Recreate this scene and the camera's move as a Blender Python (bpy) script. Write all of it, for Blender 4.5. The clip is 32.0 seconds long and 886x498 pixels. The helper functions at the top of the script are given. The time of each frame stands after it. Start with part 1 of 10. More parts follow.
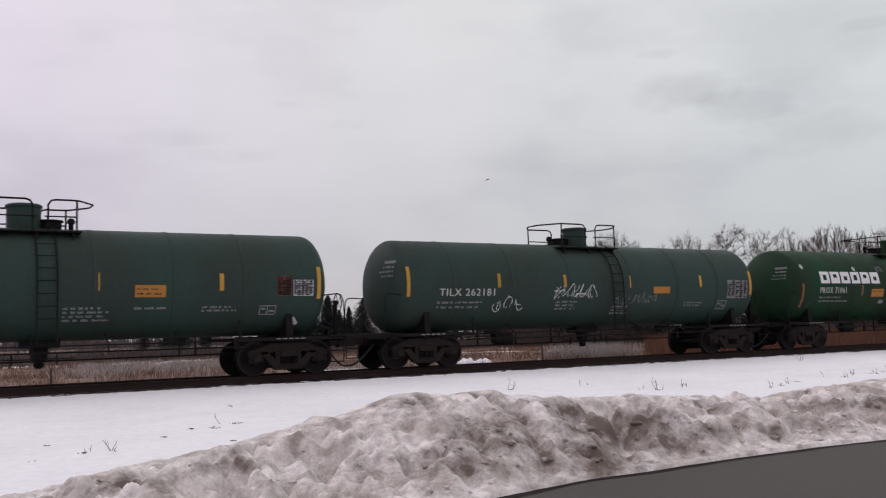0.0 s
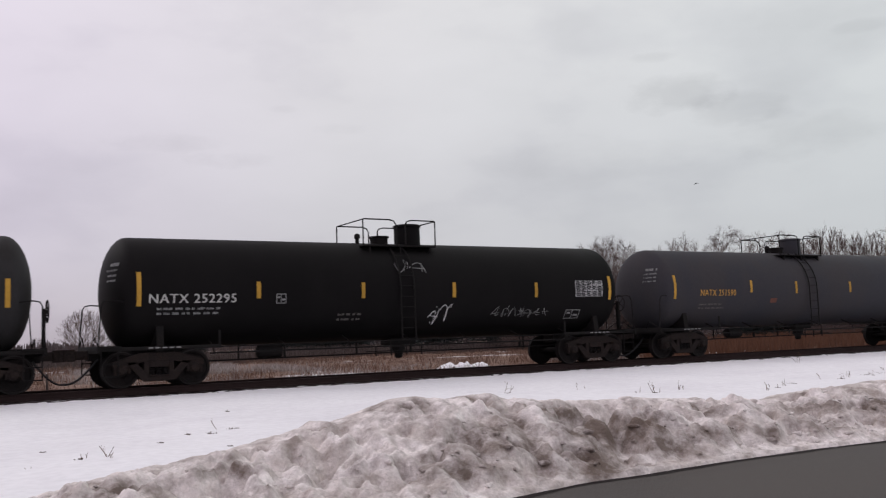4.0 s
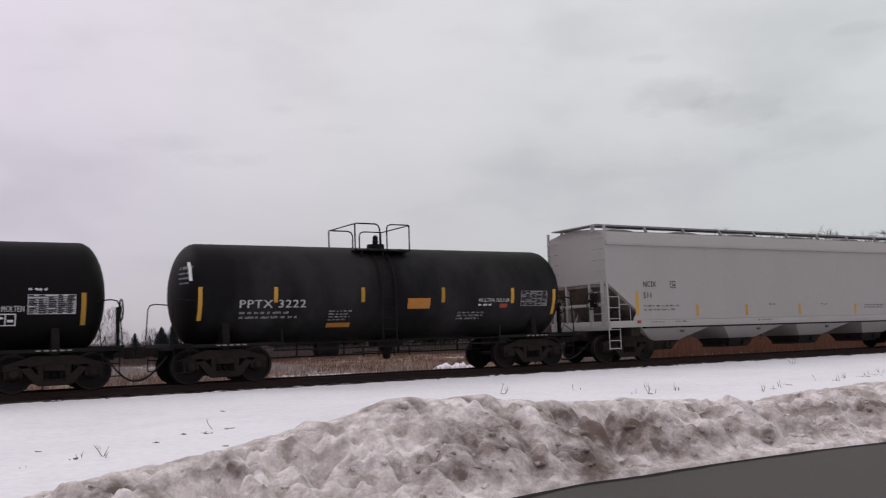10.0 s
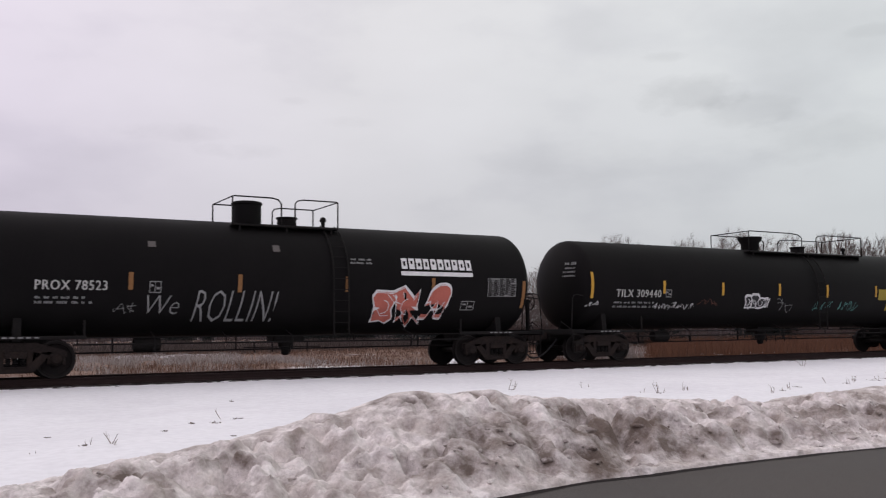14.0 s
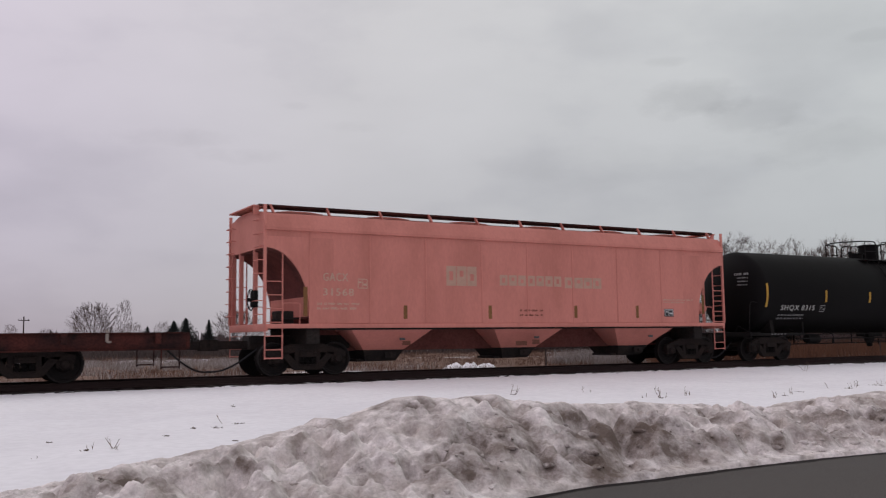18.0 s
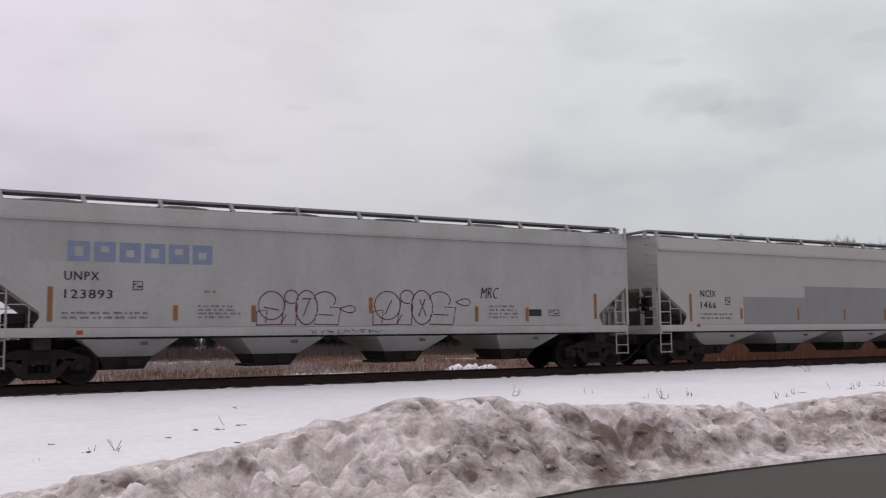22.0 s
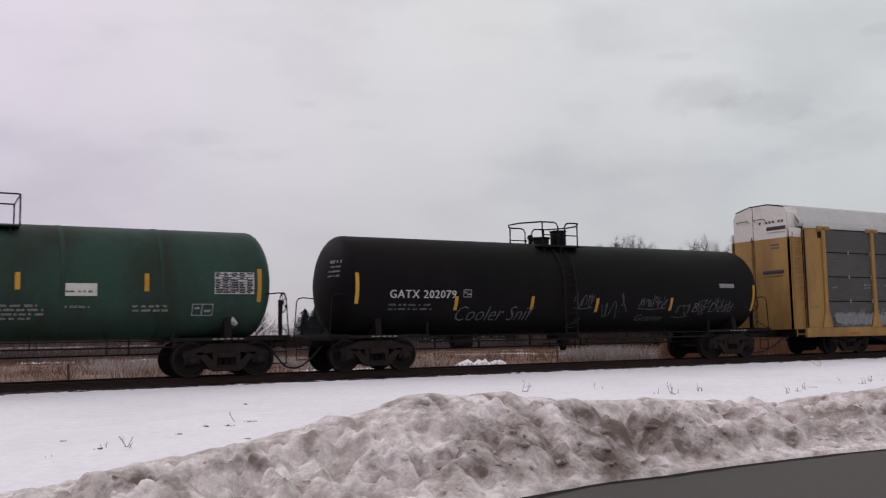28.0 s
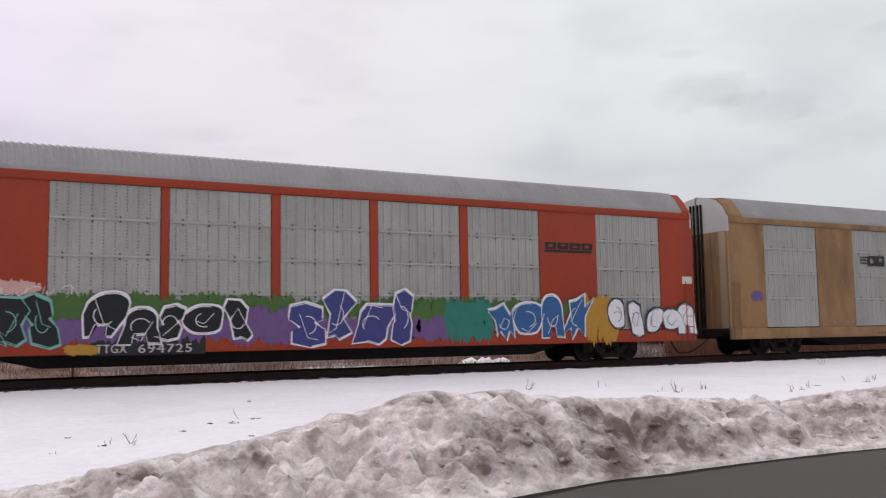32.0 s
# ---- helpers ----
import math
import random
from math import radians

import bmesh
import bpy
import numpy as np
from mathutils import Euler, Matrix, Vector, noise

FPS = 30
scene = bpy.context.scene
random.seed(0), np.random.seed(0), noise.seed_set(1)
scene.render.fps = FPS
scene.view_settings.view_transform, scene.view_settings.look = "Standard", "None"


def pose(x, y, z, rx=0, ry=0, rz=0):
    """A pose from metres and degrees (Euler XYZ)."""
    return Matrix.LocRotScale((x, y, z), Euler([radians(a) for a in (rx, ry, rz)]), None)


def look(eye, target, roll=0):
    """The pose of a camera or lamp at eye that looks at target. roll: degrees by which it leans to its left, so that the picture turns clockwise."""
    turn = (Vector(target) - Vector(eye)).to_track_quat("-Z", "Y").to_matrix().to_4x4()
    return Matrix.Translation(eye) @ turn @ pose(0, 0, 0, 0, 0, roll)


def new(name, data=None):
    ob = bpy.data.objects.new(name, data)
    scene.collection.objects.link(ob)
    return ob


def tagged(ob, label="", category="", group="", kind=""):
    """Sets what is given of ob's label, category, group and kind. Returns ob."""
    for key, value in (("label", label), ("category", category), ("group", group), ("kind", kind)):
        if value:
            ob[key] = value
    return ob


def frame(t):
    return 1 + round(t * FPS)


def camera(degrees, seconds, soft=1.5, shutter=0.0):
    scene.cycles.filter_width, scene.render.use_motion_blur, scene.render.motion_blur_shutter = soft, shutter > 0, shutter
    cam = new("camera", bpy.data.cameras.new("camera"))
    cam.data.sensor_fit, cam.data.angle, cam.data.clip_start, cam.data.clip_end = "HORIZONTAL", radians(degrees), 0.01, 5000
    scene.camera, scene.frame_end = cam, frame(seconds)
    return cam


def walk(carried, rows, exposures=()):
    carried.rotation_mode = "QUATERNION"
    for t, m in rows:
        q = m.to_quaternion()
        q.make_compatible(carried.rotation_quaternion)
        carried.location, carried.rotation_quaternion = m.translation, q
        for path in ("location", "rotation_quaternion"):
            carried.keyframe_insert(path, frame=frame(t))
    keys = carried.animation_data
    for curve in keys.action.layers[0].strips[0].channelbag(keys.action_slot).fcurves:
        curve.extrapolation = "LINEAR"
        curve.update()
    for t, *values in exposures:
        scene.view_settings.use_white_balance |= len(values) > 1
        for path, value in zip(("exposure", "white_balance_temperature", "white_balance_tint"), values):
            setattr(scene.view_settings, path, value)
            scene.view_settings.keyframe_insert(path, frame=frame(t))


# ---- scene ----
# The camera stands beside the road and is held by a slowly swaying hand: seconds, heading, tilt, roll in degrees.
EYE = (0.0, 0.0, 0.98)
PATH = ()
PATH += ((0, 30.311, 5.296, -1.69), (0.5, 30.408, 5.264, -1.78), (1, 30.505, 5.219, -1.65), (1.5, 30.525, 5.230, -1.77), (2, 30.516, 5.279, -1.71), (2.5, 30.475, 5.317, -1.76), (3, 30.441, 5.419, -1.83), (3.5, 30.513, 5.537, -1.94), (5.5, 30.546, 5.518, -2.09), (6, 30.549, 5.512, -1.84), (6.5, 30.561, 5.451, -1.92), (7, 30.570, 5.417, -2.01), (7.5, 30.525, 5.492, -1.71), (8, 30.529, 5.498, -1.73), (8.5, 30.553, 5.478, -1.61), (9, 30.597, 5.458, -1.84), (9.5, 30.652, 5.515, -1.79), (10, 30.779, 5.558, -1.83), (10.5, 30.872, 5.498, -0.96),)
PATH += ((11, 30.809, 5.400, -0.73), (11.5, 30.753, 5.349, -0.74), (12, 30.641, 5.378, -0.77), (12.5, 30.470, 5.390, -0.72), (13, 30.359, 5.363, -0.46), (13.5, 30.229, 5.276, -0.54), (14, 30.092, 5.246, -0.66), (14.5, 30.027, 5.305, -0.84), (16.5, 29.986, 5.418, -0.76), (17, 29.961, 5.470, -0.83), (17.5, 29.987, 5.512, -0.80), (18, 29.987, 5.546, -0.66), (18.5, 29.960, 5.558, -0.70), (19, 29.867, 5.570, -0.67), (19.5, 29.841, 5.589, -0.71), (20, 29.835, 5.583, -0.68), (20.5, 29.832, 5.590, -0.71), (21, 29.807, 5.599, -0.83), (21.5, 29.844, 5.644, -0.93),)
PATH += ((22, 29.894, 5.628, -0.77), (22.5, 29.858, 5.630, -0.92), (23, 29.773, 5.615, -0.88), (23.5, 29.688, 5.614, -0.85), (24, 29.591, 5.567, -0.67), (24.5, 29.516, 5.527, -0.71), (25, 29.450, 5.479, -0.82), (25.5, 29.413, 5.453, -0.87), (27.5, 29.298, 5.357, -0.91), (28, 29.313, 5.379, -0.97), (28.5, 29.338, 5.354, -0.82), (29, 29.301, 5.332, -0.77), (29.5, 29.229, 5.327, -0.74), (30, 29.202, 5.320, -0.88), (30.5, 29.207, 5.325, -0.93), (31, 29.210, 5.307, -0.93), (31.5, 29.138, 5.254, -0.91), (32, 29.080, 5.240, -0.89),)

def aim(heading, tilt, roll):
    a, b = radians(heading), radians(tilt)
    way = Vector((math.sin(a) * math.cos(b), math.cos(a) * math.cos(b), math.sin(b)))
    return look(EYE, Vector(EYE) + way, roll)


cam = camera(51.63, 32.0, soft=1.2, shutter=0.07)
STOPS = ((0.0, 0.0), (8.0, 0.01), (9.5, -0.01), (11.0, -0.10), (12.0, -0.10), (13.3, -0.08), (14.0, 0.06), (14.5, 0.05), (15.3, -0.08), (16.5, -0.33), (17.0, -0.31), (18.0, -0.25), (19.0, -0.08), (20.0, 0.02), (21.0, -0.03), (22.0, -0.01), (23.0, -0.12), (25.0, -0.08), (28.0, -0.06), (29.0, 0.01), (29.5, 0.08), (31.0, 0.20), (32.0, 0.20))
walk(cam, [(t, aim(a, b, c)) for t, a, b, c in PATH], STOPS)

# ---- sky and light: an overcast winter day ----
world = bpy.data.worlds.new("overcast")
scene.world = world
world.use_nodes = True
wn, wl = world.node_tree.nodes, world.node_tree.links
wn.clear()


def wnode(kind, **values):
    n = wn.new(kind)
    for k, v in values.items():
        n.inputs[k].default_value = v
    return n


def wmath(op, a, b):
    n = wn.new("ShaderNodeMath")
    n.operation = op
    for i, s in enumerate((a, b)):
        if isinstance(s, (int, float)):
            n.inputs[i].default_value = s
        else:
            wl.new(s, n.inputs[i])
    return n.outputs[0]


def wramp(source, stops):
    n = wn.new("ShaderNodeValToRGB")
    n.color_ramp.elements[0].position, n.color_ramp.elements[0].color = stops[0][0], (*stops[0][1], 1)
    n.color_ramp.elements[1].position, n.color_ramp.elements[1].color = stops[-1][0], (*stops[-1][1], 1)
    for p, c in stops[1:-1]:
        n.color_ramp.elements.new(p).color = (*c, 1)
    wl.new(source, n.inputs[0])
    return n.outputs[0]


def wmix(kind, fac, a, b):
    n = wn.new("ShaderNodeMixRGB")
    n.blend_type = kind
    for i, s in enumerate((fac, a, b)):
        if isinstance(s, (int, float)):
            n.inputs[i].default_value = s
        elif isinstance(s, tuple):
            n.inputs[i].default_value = (*s, 1)
        else:
            wl.new(s, n.inputs[i])
    return n.outputs[0]


SUN_ELEVATION, SUN_HEADING = 38.0, -35.0
sky = wn.new("ShaderNodeTexSky")
sky.sky_type, sky.sun_disc = "NISHITA", False
sky.sun_elevation, sky.sun_rotation = radians(SUN_ELEVATION), radians(SUN_HEADING)
coord = wn.new("ShaderNodeTexCoord")
split = wn.new("ShaderNodeSeparateXYZ")
wl.new(coord.outputs["Generated"], split.inputs[0])
# cloud deck: brighter towards the zenith, lilac grey over the left field, cooler to the right
height = wramp(split.outputs["Z"], [(0.0, (0.495, 0.472, 0.505)), (0.10, (0.605, 0.587, 0.622)), (0.30, (0.75, 0.73, 0.752)), (1.0, (0.985, 0.965, 0.952))])
side = wramp(wmath("ADD", wmath("MULTIPLY", split.outputs["X"], 0.5), 0.5), [(0.5, (1.05, 0.97, 1.08)), (0.70, (1.0, 1.0, 1.0)), (0.95, (0.96, 1.03, 1.0))])
squash = wn.new("ShaderNodeMapping")
squash.inputs["Scale"].default_value = (2.2, 2.2, 5.0)
squash.inputs["Rotation"].default_value = (0.06, 0.04, 0.3)
wl.new(coord.outputs["Generated"], squash.inputs[0])
puffs = wnode("ShaderNodeTexNoise", Scale=2.1, Detail=6.0, Roughness=0.48)
wl.new(squash.outputs[0], puffs.inputs["Vector"])
wisps = wnode("ShaderNodeTexNoise", Scale=7.0, Detail=6.0, Roughness=0.60)
wl.new(squash.outputs[0], wisps.inputs["Vector"])
cloud = wramp(puffs.outputs[0], [(0.30, (0.86, 0.86, 0.87)), (0.42, (0.93, 0.93, 0.94)), (0.52, (1.0, 1.0, 1.0)), (0.72, (1.05, 1.05, 1.05))])


def grey_cloud(heading, up, wide, tall, depth, below):
    """One darker drifting cloud in the deck: heading and elevation in degrees."""
    a, e = radians(heading), radians(up)
    mid = Vector((math.sin(a) * math.cos(e), math.cos(a) * math.cos(e), math.sin(e)))
    along = Vector((math.cos(a), -math.sin(a), 0.0))
    parts = []
    for axis, size in ((along, radians(wide)), (Vector((0, 0, 1)), radians(tall))):
        dot = wn.new("ShaderNodeVectorMath")
        dot.operation = "DOT_PRODUCT"
        dot.inputs[1].default_value = axis
        wl.new(coord.outputs["Generated"], dot.inputs[0])
        d = wmath("DIVIDE", wmath("SUBTRACT", dot.outputs["Value"], mid.dot(axis)), size)
        parts.append(wmath("MULTIPLY", d, d))
    reach = wmath("ADD", wmath("ADD", parts[0], parts[1]), wmath("ADD", wmath("MULTIPLY", wmath("SUBTRACT", puffs.outputs[0], 0.5), 2.2), wmath("MULTIPLY", wmath("SUBTRACT", wisps.outputs[0], 0.5), 3.2)))
    fade = wramp(reach, [(0.0, (1 - depth, 1 - depth, 1 - depth)), (1.0, (1.0, 1.0, 1.0))])
    return wmix("MULTIPLY", 1.0, below, fade)


deck = wmix("MULTIPLY", 1.0, wmix("MULTIPLY", 1.0, height, side), cloud)
for spec in ((45.3, 14.1, 3.2, 1.3, 0.11), (44.3, 16.4, 1.6, 0.35, 0.07), (48.6, 12.9, 3.4, 1.0, 0.08), (52.5, 11.0, 5.0, 1.4, 0.07), (40.0, 10.5, 7.0, 1.5, 0.04), (13.5, 12.2, 4.5, 0.7, 0.07), (18.0, 11.2, 4.0, 0.7, 0.08), (23.8, 13.1, 2.6, 0.5, 0.06), (20.9, 14.3, 1.0, 0.3, 0.05), (56.4, 16.7, 1.6, 0.35, 0.06)):
    deck = grey_cloud(*spec, deck)
thin = wmix("MULTIPLY", 1.0, sky.outputs[0], (0.10, 0.10, 0.10))
back = wnode("ShaderNodeBackground", Strength=1.0)
wl.new(wmix("MIX", 0.94, thin, deck), back.inputs["Color"])
wl.new(back.outputs[0], wn.new("ShaderNodeOutputWorld").inputs["Surface"])

sun = new("sun", bpy.data.lights.new("sun", "SUN"))
sun.data.energy, sun.data.angle, sun.data.color = 0.5, radians(25), (1.0, 0.97, 0.93)
sun_way = Vector((math.sin(radians(SUN_HEADING)) * math.cos(radians(SUN_ELEVATION)), math.cos(radians(SUN_HEADING)) * math.cos(radians(SUN_ELEVATION)), math.sin(radians(SUN_ELEVATION))))
sun.matrix_basis = look(sun_way * 60, (0, 0, 0))

# ---- materials ----


def material(name, base, rough=0.6, metal=0.0, vary=0.15, grain=60.0, stain=2.5, stain_colour=None, stain_amount=0.25, bump=0.15, streak=0.0, spread=0.0, coat=0.0, spec=0.22, span=(0.45, 0.75), along=1.0):
    """A painted or natural surface: base colour, fine grain, broad stains (streak: drawn out downwards) and bump."""
    m = bpy.data.materials.new(name)
    m.use_nodes = True
    nt = m.node_tree
    b = nt.nodes["Principled BSDF"]
    b.inputs["Metallic"].default_value = metal
    b.inputs["Specular IOR Level"].default_value = spec
    if coat:
        b.inputs["Coat Weight"].default_value = coat
    tc = nt.nodes.new("ShaderNodeTexCoord")
    mp = nt.nodes.new("ShaderNodeMapping")
    mp.inputs["Scale"].default_value = (along, 1, 1 - 0.92 * streak)
    nt.links.new(tc.outputs["Object"], mp.inputs[0])
    info = nt.nodes.new("ShaderNodeObjectInfo")
    shift = nt.nodes.new("ShaderNodeVectorMath")
    shift.operation = "ADD"
    nt.links.new(mp.outputs[0], shift.inputs[0])
    far = nt.nodes.new("ShaderNodeMath")
    far.operation = "MULTIPLY"
    far.inputs[1].default_value = 37.0
    nt.links.new(info.outputs["Random"], far.inputs[0])
    nt.links.new(far.outputs[0], shift.inputs[1])
    fine = nt.nodes.new("ShaderNodeTexNoise")
    fine.inputs["Scale"].default_value, fine.inputs["Detail"].default_value = grain, 4
    nt.links.new(shift.outputs[0], fine.inputs["Vector"])
    wide = nt.nodes.new("ShaderNodeTexNoise")
    wide.inputs["Scale"].default_value, wide.inputs["Detail"].default_value, wide.inputs["Roughness"].default_value = stain, 6, 0.62
    nt.links.new(shift.outputs[0], wide.inputs["Vector"])
    ramp = nt.nodes.new("ShaderNodeMapRange")
    ramp.inputs["From Min"].default_value, ramp.inputs["From Max"].default_value = span
    ramp.inputs["To Max"].default_value = stain_amount
    nt.links.new(wide.outputs[0], ramp.inputs[0])
    mix = nt.nodes.new("ShaderNodeMixRGB")
    mix.inputs[1].default_value = (*base, 1)
    mix.inputs[2].default_value = (*(stain_colour or [c * 0.5 for c in base]), 1)
    nt.links.new(ramp.outputs[0], mix.inputs[0])
    gr = nt.nodes.new("ShaderNodeMapRange")
    gr.inputs["From Min"].default_value, gr.inputs["From Max"].default_value = 0.3, 0.7
    gr.inputs["To Min"].default_value, gr.inputs["To Max"].default_value = 1 - vary, 1 + vary
    nt.links.new(fine.outputs[0], gr.inputs[0])
    mul = nt.nodes.new("ShaderNodeMixRGB")
    mul.blend_type = "MULTIPLY"
    mul.inputs[0].default_value = 1
    nt.links.new(mix.outputs[0], mul.inputs[1])
    nt.links.new(gr.outputs[0], mul.inputs[2])
    last = mul
    if spread:
        sp = nt.nodes.new("ShaderNodeMapRange")
        sp.inputs["To Min"].default_value, sp.inputs["To Max"].default_value = 1 - spread, 1 + spread
        nt.links.new(info.outputs["Random"], sp.inputs[0])
        last = nt.nodes.new("ShaderNodeMixRGB")
        last.blend_type = "MULTIPLY"
        last.inputs[0].default_value = 1
        nt.links.new(mul.outputs[0], last.inputs[1])
        nt.links.new(sp.outputs[0], last.inputs[2])
    nt.links.new(last.outputs[0], b.inputs["Base Color"])
    rr = nt.nodes.new("ShaderNodeMapRange")
    rr.inputs["To Min"].default_value, rr.inputs["To Max"].default_value = max(0.05, rough - 0.12), min(1, rough + 0.15)
    nt.links.new(wide.outputs[0], rr.inputs[0])
    nt.links.new(rr.outputs[0], b.inputs["Roughness"])
    if bump:
        bp = nt.nodes.new("ShaderNodeBump")
        bp.inputs["Strength"].default_value, bp.inputs["Distance"].default_value = bump, 0.01
        nt.links.new(fine.outputs[0], bp.inputs["Height"])
        nt.links.new(bp.outputs[0], b.inputs["Normal"])
    return m


SNOW = material("old_snow", (0.80, 0.80, 0.82), rough=0.75, vary=0.04, grain=9, stain=0.35, stain_colour=(0.66, 0.655, 0.68), stain_amount=0.5, bump=0.5)
ASPHALT = material("damp_asphalt", (0.058, 0.051, 0.047), rough=0.7, vary=0.4, grain=60, stain=0.5, stain_colour=(0.088, 0.078, 0.070), stain_amount=0.5, bump=0.5)
BALLAST = material("ballast", (0.055, 0.045, 0.045), rough=0.95, vary=0.5, grain=25, stain=1.2, stain_amount=0.4, bump=1.0)
RAIL = material("rusty_rail", (0.030, 0.018, 0.017), rough=0.8, vary=0.2, grain=40, spec=0.2)
TIE = material("creosoted_wood", (0.045, 0.036, 0.032), rough=0.9, vary=0.3, grain=20, spread=0.3)
BARK = material("grey_bark", (0.072, 0.057, 0.053), rough=0.95, vary=0.25, grain=8, bump=0.2)
TWIG = material("bare_twigs", (0.125, 0.092, 0.085), rough=0.95, vary=0.2, grain=3, bump=0)
NEEDLE = material("fir_needles", (0.021, 0.027, 0.026), rough=0.9, vary=0.4, grain=2.5, bump=0)
STEEL = material("grimy_black_steel", (0.0085, 0.0078, 0.0078), rough=0.75, vary=0.3, grain=30, stain=3, stain_colour=(0.020, 0.016, 0.014), stain_amount=0.5, spec=0.12)
TRUCKS = material("cast_steel_truck", (0.018, 0.0140, 0.0130), rough=0.85, vary=0.3, grain=25, stain=4, stain_colour=(0.034, 0.023, 0.018), stain_amount=0.55, spec=0.12)
WHEEL = material("wheel_steel", (0.010, 0.0085, 0.0085), rough=0.7, vary=0.2, grain=30, stain=5, stain_colour=(0.022, 0.016, 0.014), stain_amount=0.5, spec=0.12)
TREAD = material("worn_rim_edge", (0.022, 0.0195, 0.019), rough=0.6, metal=0.3, vary=0.1, grain=30, bump=0)
YELLOW = material("reflective_yellow", (0.40, 0.225, 0.03), rough=0.5, vary=0.12, grain=30, stain=6, stain_amount=0.3, bump=0, spread=0.2)
AMBER = material("reflective_amber", (0.19, 0.092, 0.033), rough=0.5, vary=0.12, grain=30, stain=6, stain_amount=0.3, bump=0, spread=0.2)
WHITE = material("white_lettering", (0.66, 0.66, 0.66), rough=0.6, vary=0.08, grain=40, stain=7, stain_amount=0.3, bump=0)
LETTER = material("weathered_white_lettering", (0.40, 0.40, 0.385), rough=0.65, vary=0.15, grain=40, stain=7, stain_amount=0.35, bump=0)
PANEL_WHITE = material("data_panel_white", (0.46, 0.46, 0.46), rough=0.6, vary=0.15, grain=40, stain=7, stain_amount=0.4, bump=0)
DIM = material("worn_white_lettering", (0.22, 0.22, 0.22), rough=0.7, vary=0.2, grain=40, stain=7, stain_amount=0.4, bump=0)
BLACK = material("black_lettering", (0.02, 0.02, 0.022), rough=0.6, vary=0.1, grain=40, bump=0)
WET = material("wet_asphalt", (0.016, 0.012, 0.012), rough=0.7, vary=0.3, grain=60, stain=3, bump=0.3, spec=0.08)

# ---- building tools ----


class G:
    """A growing mesh: vertices and faces, later linked as one object."""

    def __init__(self):
        self.v, self.f = [], []

    def add(self, verts, faces):
        k = len(self.v)
        self.v += [tuple(p) for p in verts]
        self.f += [tuple(i + k for i in q) for q in faces]
        return self

    def box(self, x0, x1, y0, y1, z0, z1, c=0.0):
        if c <= 0:
            return self.add([(x, y, z) for x in (x0, x1) for y in (y0, y1) for z in (z0, z1)],
                            [(0, 1, 3, 2), (4, 6, 7, 5), (0, 4, 5, 1), (2, 3, 7, 6), (0, 2, 6, 4), (1, 5, 7, 3)])
        c = min(c, (x1 - x0) / 3, (y1 - y0) / 3, (z1 - z0) / 3)
        ring = lambda z, d: [(x0 + a, y0 + b, z) for a, b in ((d + c, d), )] and [
            (x0 + d + c, y0 + d, z), (x1 - d - c, y0 + d, z), (x1 - d, y0 + d + c, z), (x1 - d, y1 - d - c, z),
            (x1 - d - c, y1 - d, z), (x0 + d + c, y1 - d, z), (x0 + d, y1 - d - c, z), (x0 + d, y0 + d + c, z)]
        verts = ring(z0, c * 0.6) + ring(z0 + c, 0) + ring(z1 - c, 0) + ring(z1, c * 0.6)
        faces = [tuple(range(7, -1, -1)), tuple(range(24, 32))]
        for r in range(3):
            faces += [(r * 8 + i, r * 8 + (i + 1) % 8, r * 8 + 8 + (i + 1) % 8, r * 8 + 8 + i) for i in range(8)]
        return self.add(verts, faces)

    def tube(self, pts, r, n=6, r1=None, cap=True):
        pts = [Vector(p) for p in pts]
        verts, faces = [], []
        side = None
        for i, p in enumerate(pts):
            d = (pts[min(i + 1, len(pts) - 1)] - pts[max(i - 1, 0)]).normalized()
            if side is None:
                side = d.orthogonal().normalized()
            side = (side - d * side.dot(d)).normalized()
            up = d.cross(side)
            rr = r if r1 is None else r + (r1 - r) * i / (len(pts) - 1)
            verts += [p + (side * math.cos(k * math.tau / n) + up * math.sin(k * math.tau / n)) * rr for k in range(n)]
        for i in range(len(pts) - 1):
            faces += [(i * n + k, i * n + (k + 1) % n, (i + 1) * n + (k + 1) % n, (i + 1) * n + k) for k in range(n)]
        if cap:
            faces += [tuple(range(n - 1, -1, -1)), tuple(range((len(pts) - 1) * n, len(pts) * n))]
        return self.add(verts, faces)

    def prism(self, poly, axis, a, b):
        put = {"x": lambda u, w, t: (t, u, w), "y": lambda u, w, t: (u, t, w), "z": lambda u, w, t: (u, w, t)}[axis]
        n = len(poly)
        return self.add([put(u, w, a) for u, w in poly] + [put(u, w, b) for u, w in poly],
                        [tuple(range(n - 1, -1, -1)), tuple(range(n, 2 * n))] + [(i, (i + 1) % n, n + (i + 1) % n, n + i) for i in range(n)])

    def loft(self, rings, closed=True, cap=True):
        n = len(rings[0])
        verts = [p for r in rings for p in r]
        faces = []
        for i in range(len(rings) - 1):
            faces += [(i * n + k, i * n + (k + 1) % n, (i + 1) * n + (k + 1) % n, (i + 1) * n + k) for k in range(n if closed else n - 1)]
        if cap:
            faces += [tuple(range(n - 1, -1, -1)), tuple(range((len(rings) - 1) * n, len(rings) * n))]
        return self.add(verts, faces)

    def lathe_x(self, profile, zc, n=40, yc=0.0):
        rings = [[(x, yc + r * math.sin(k * math.tau / n), zc + r * math.cos(k * math.tau / n)) for k in range(n)] for x, r in profile]
        return self.loft(rings)

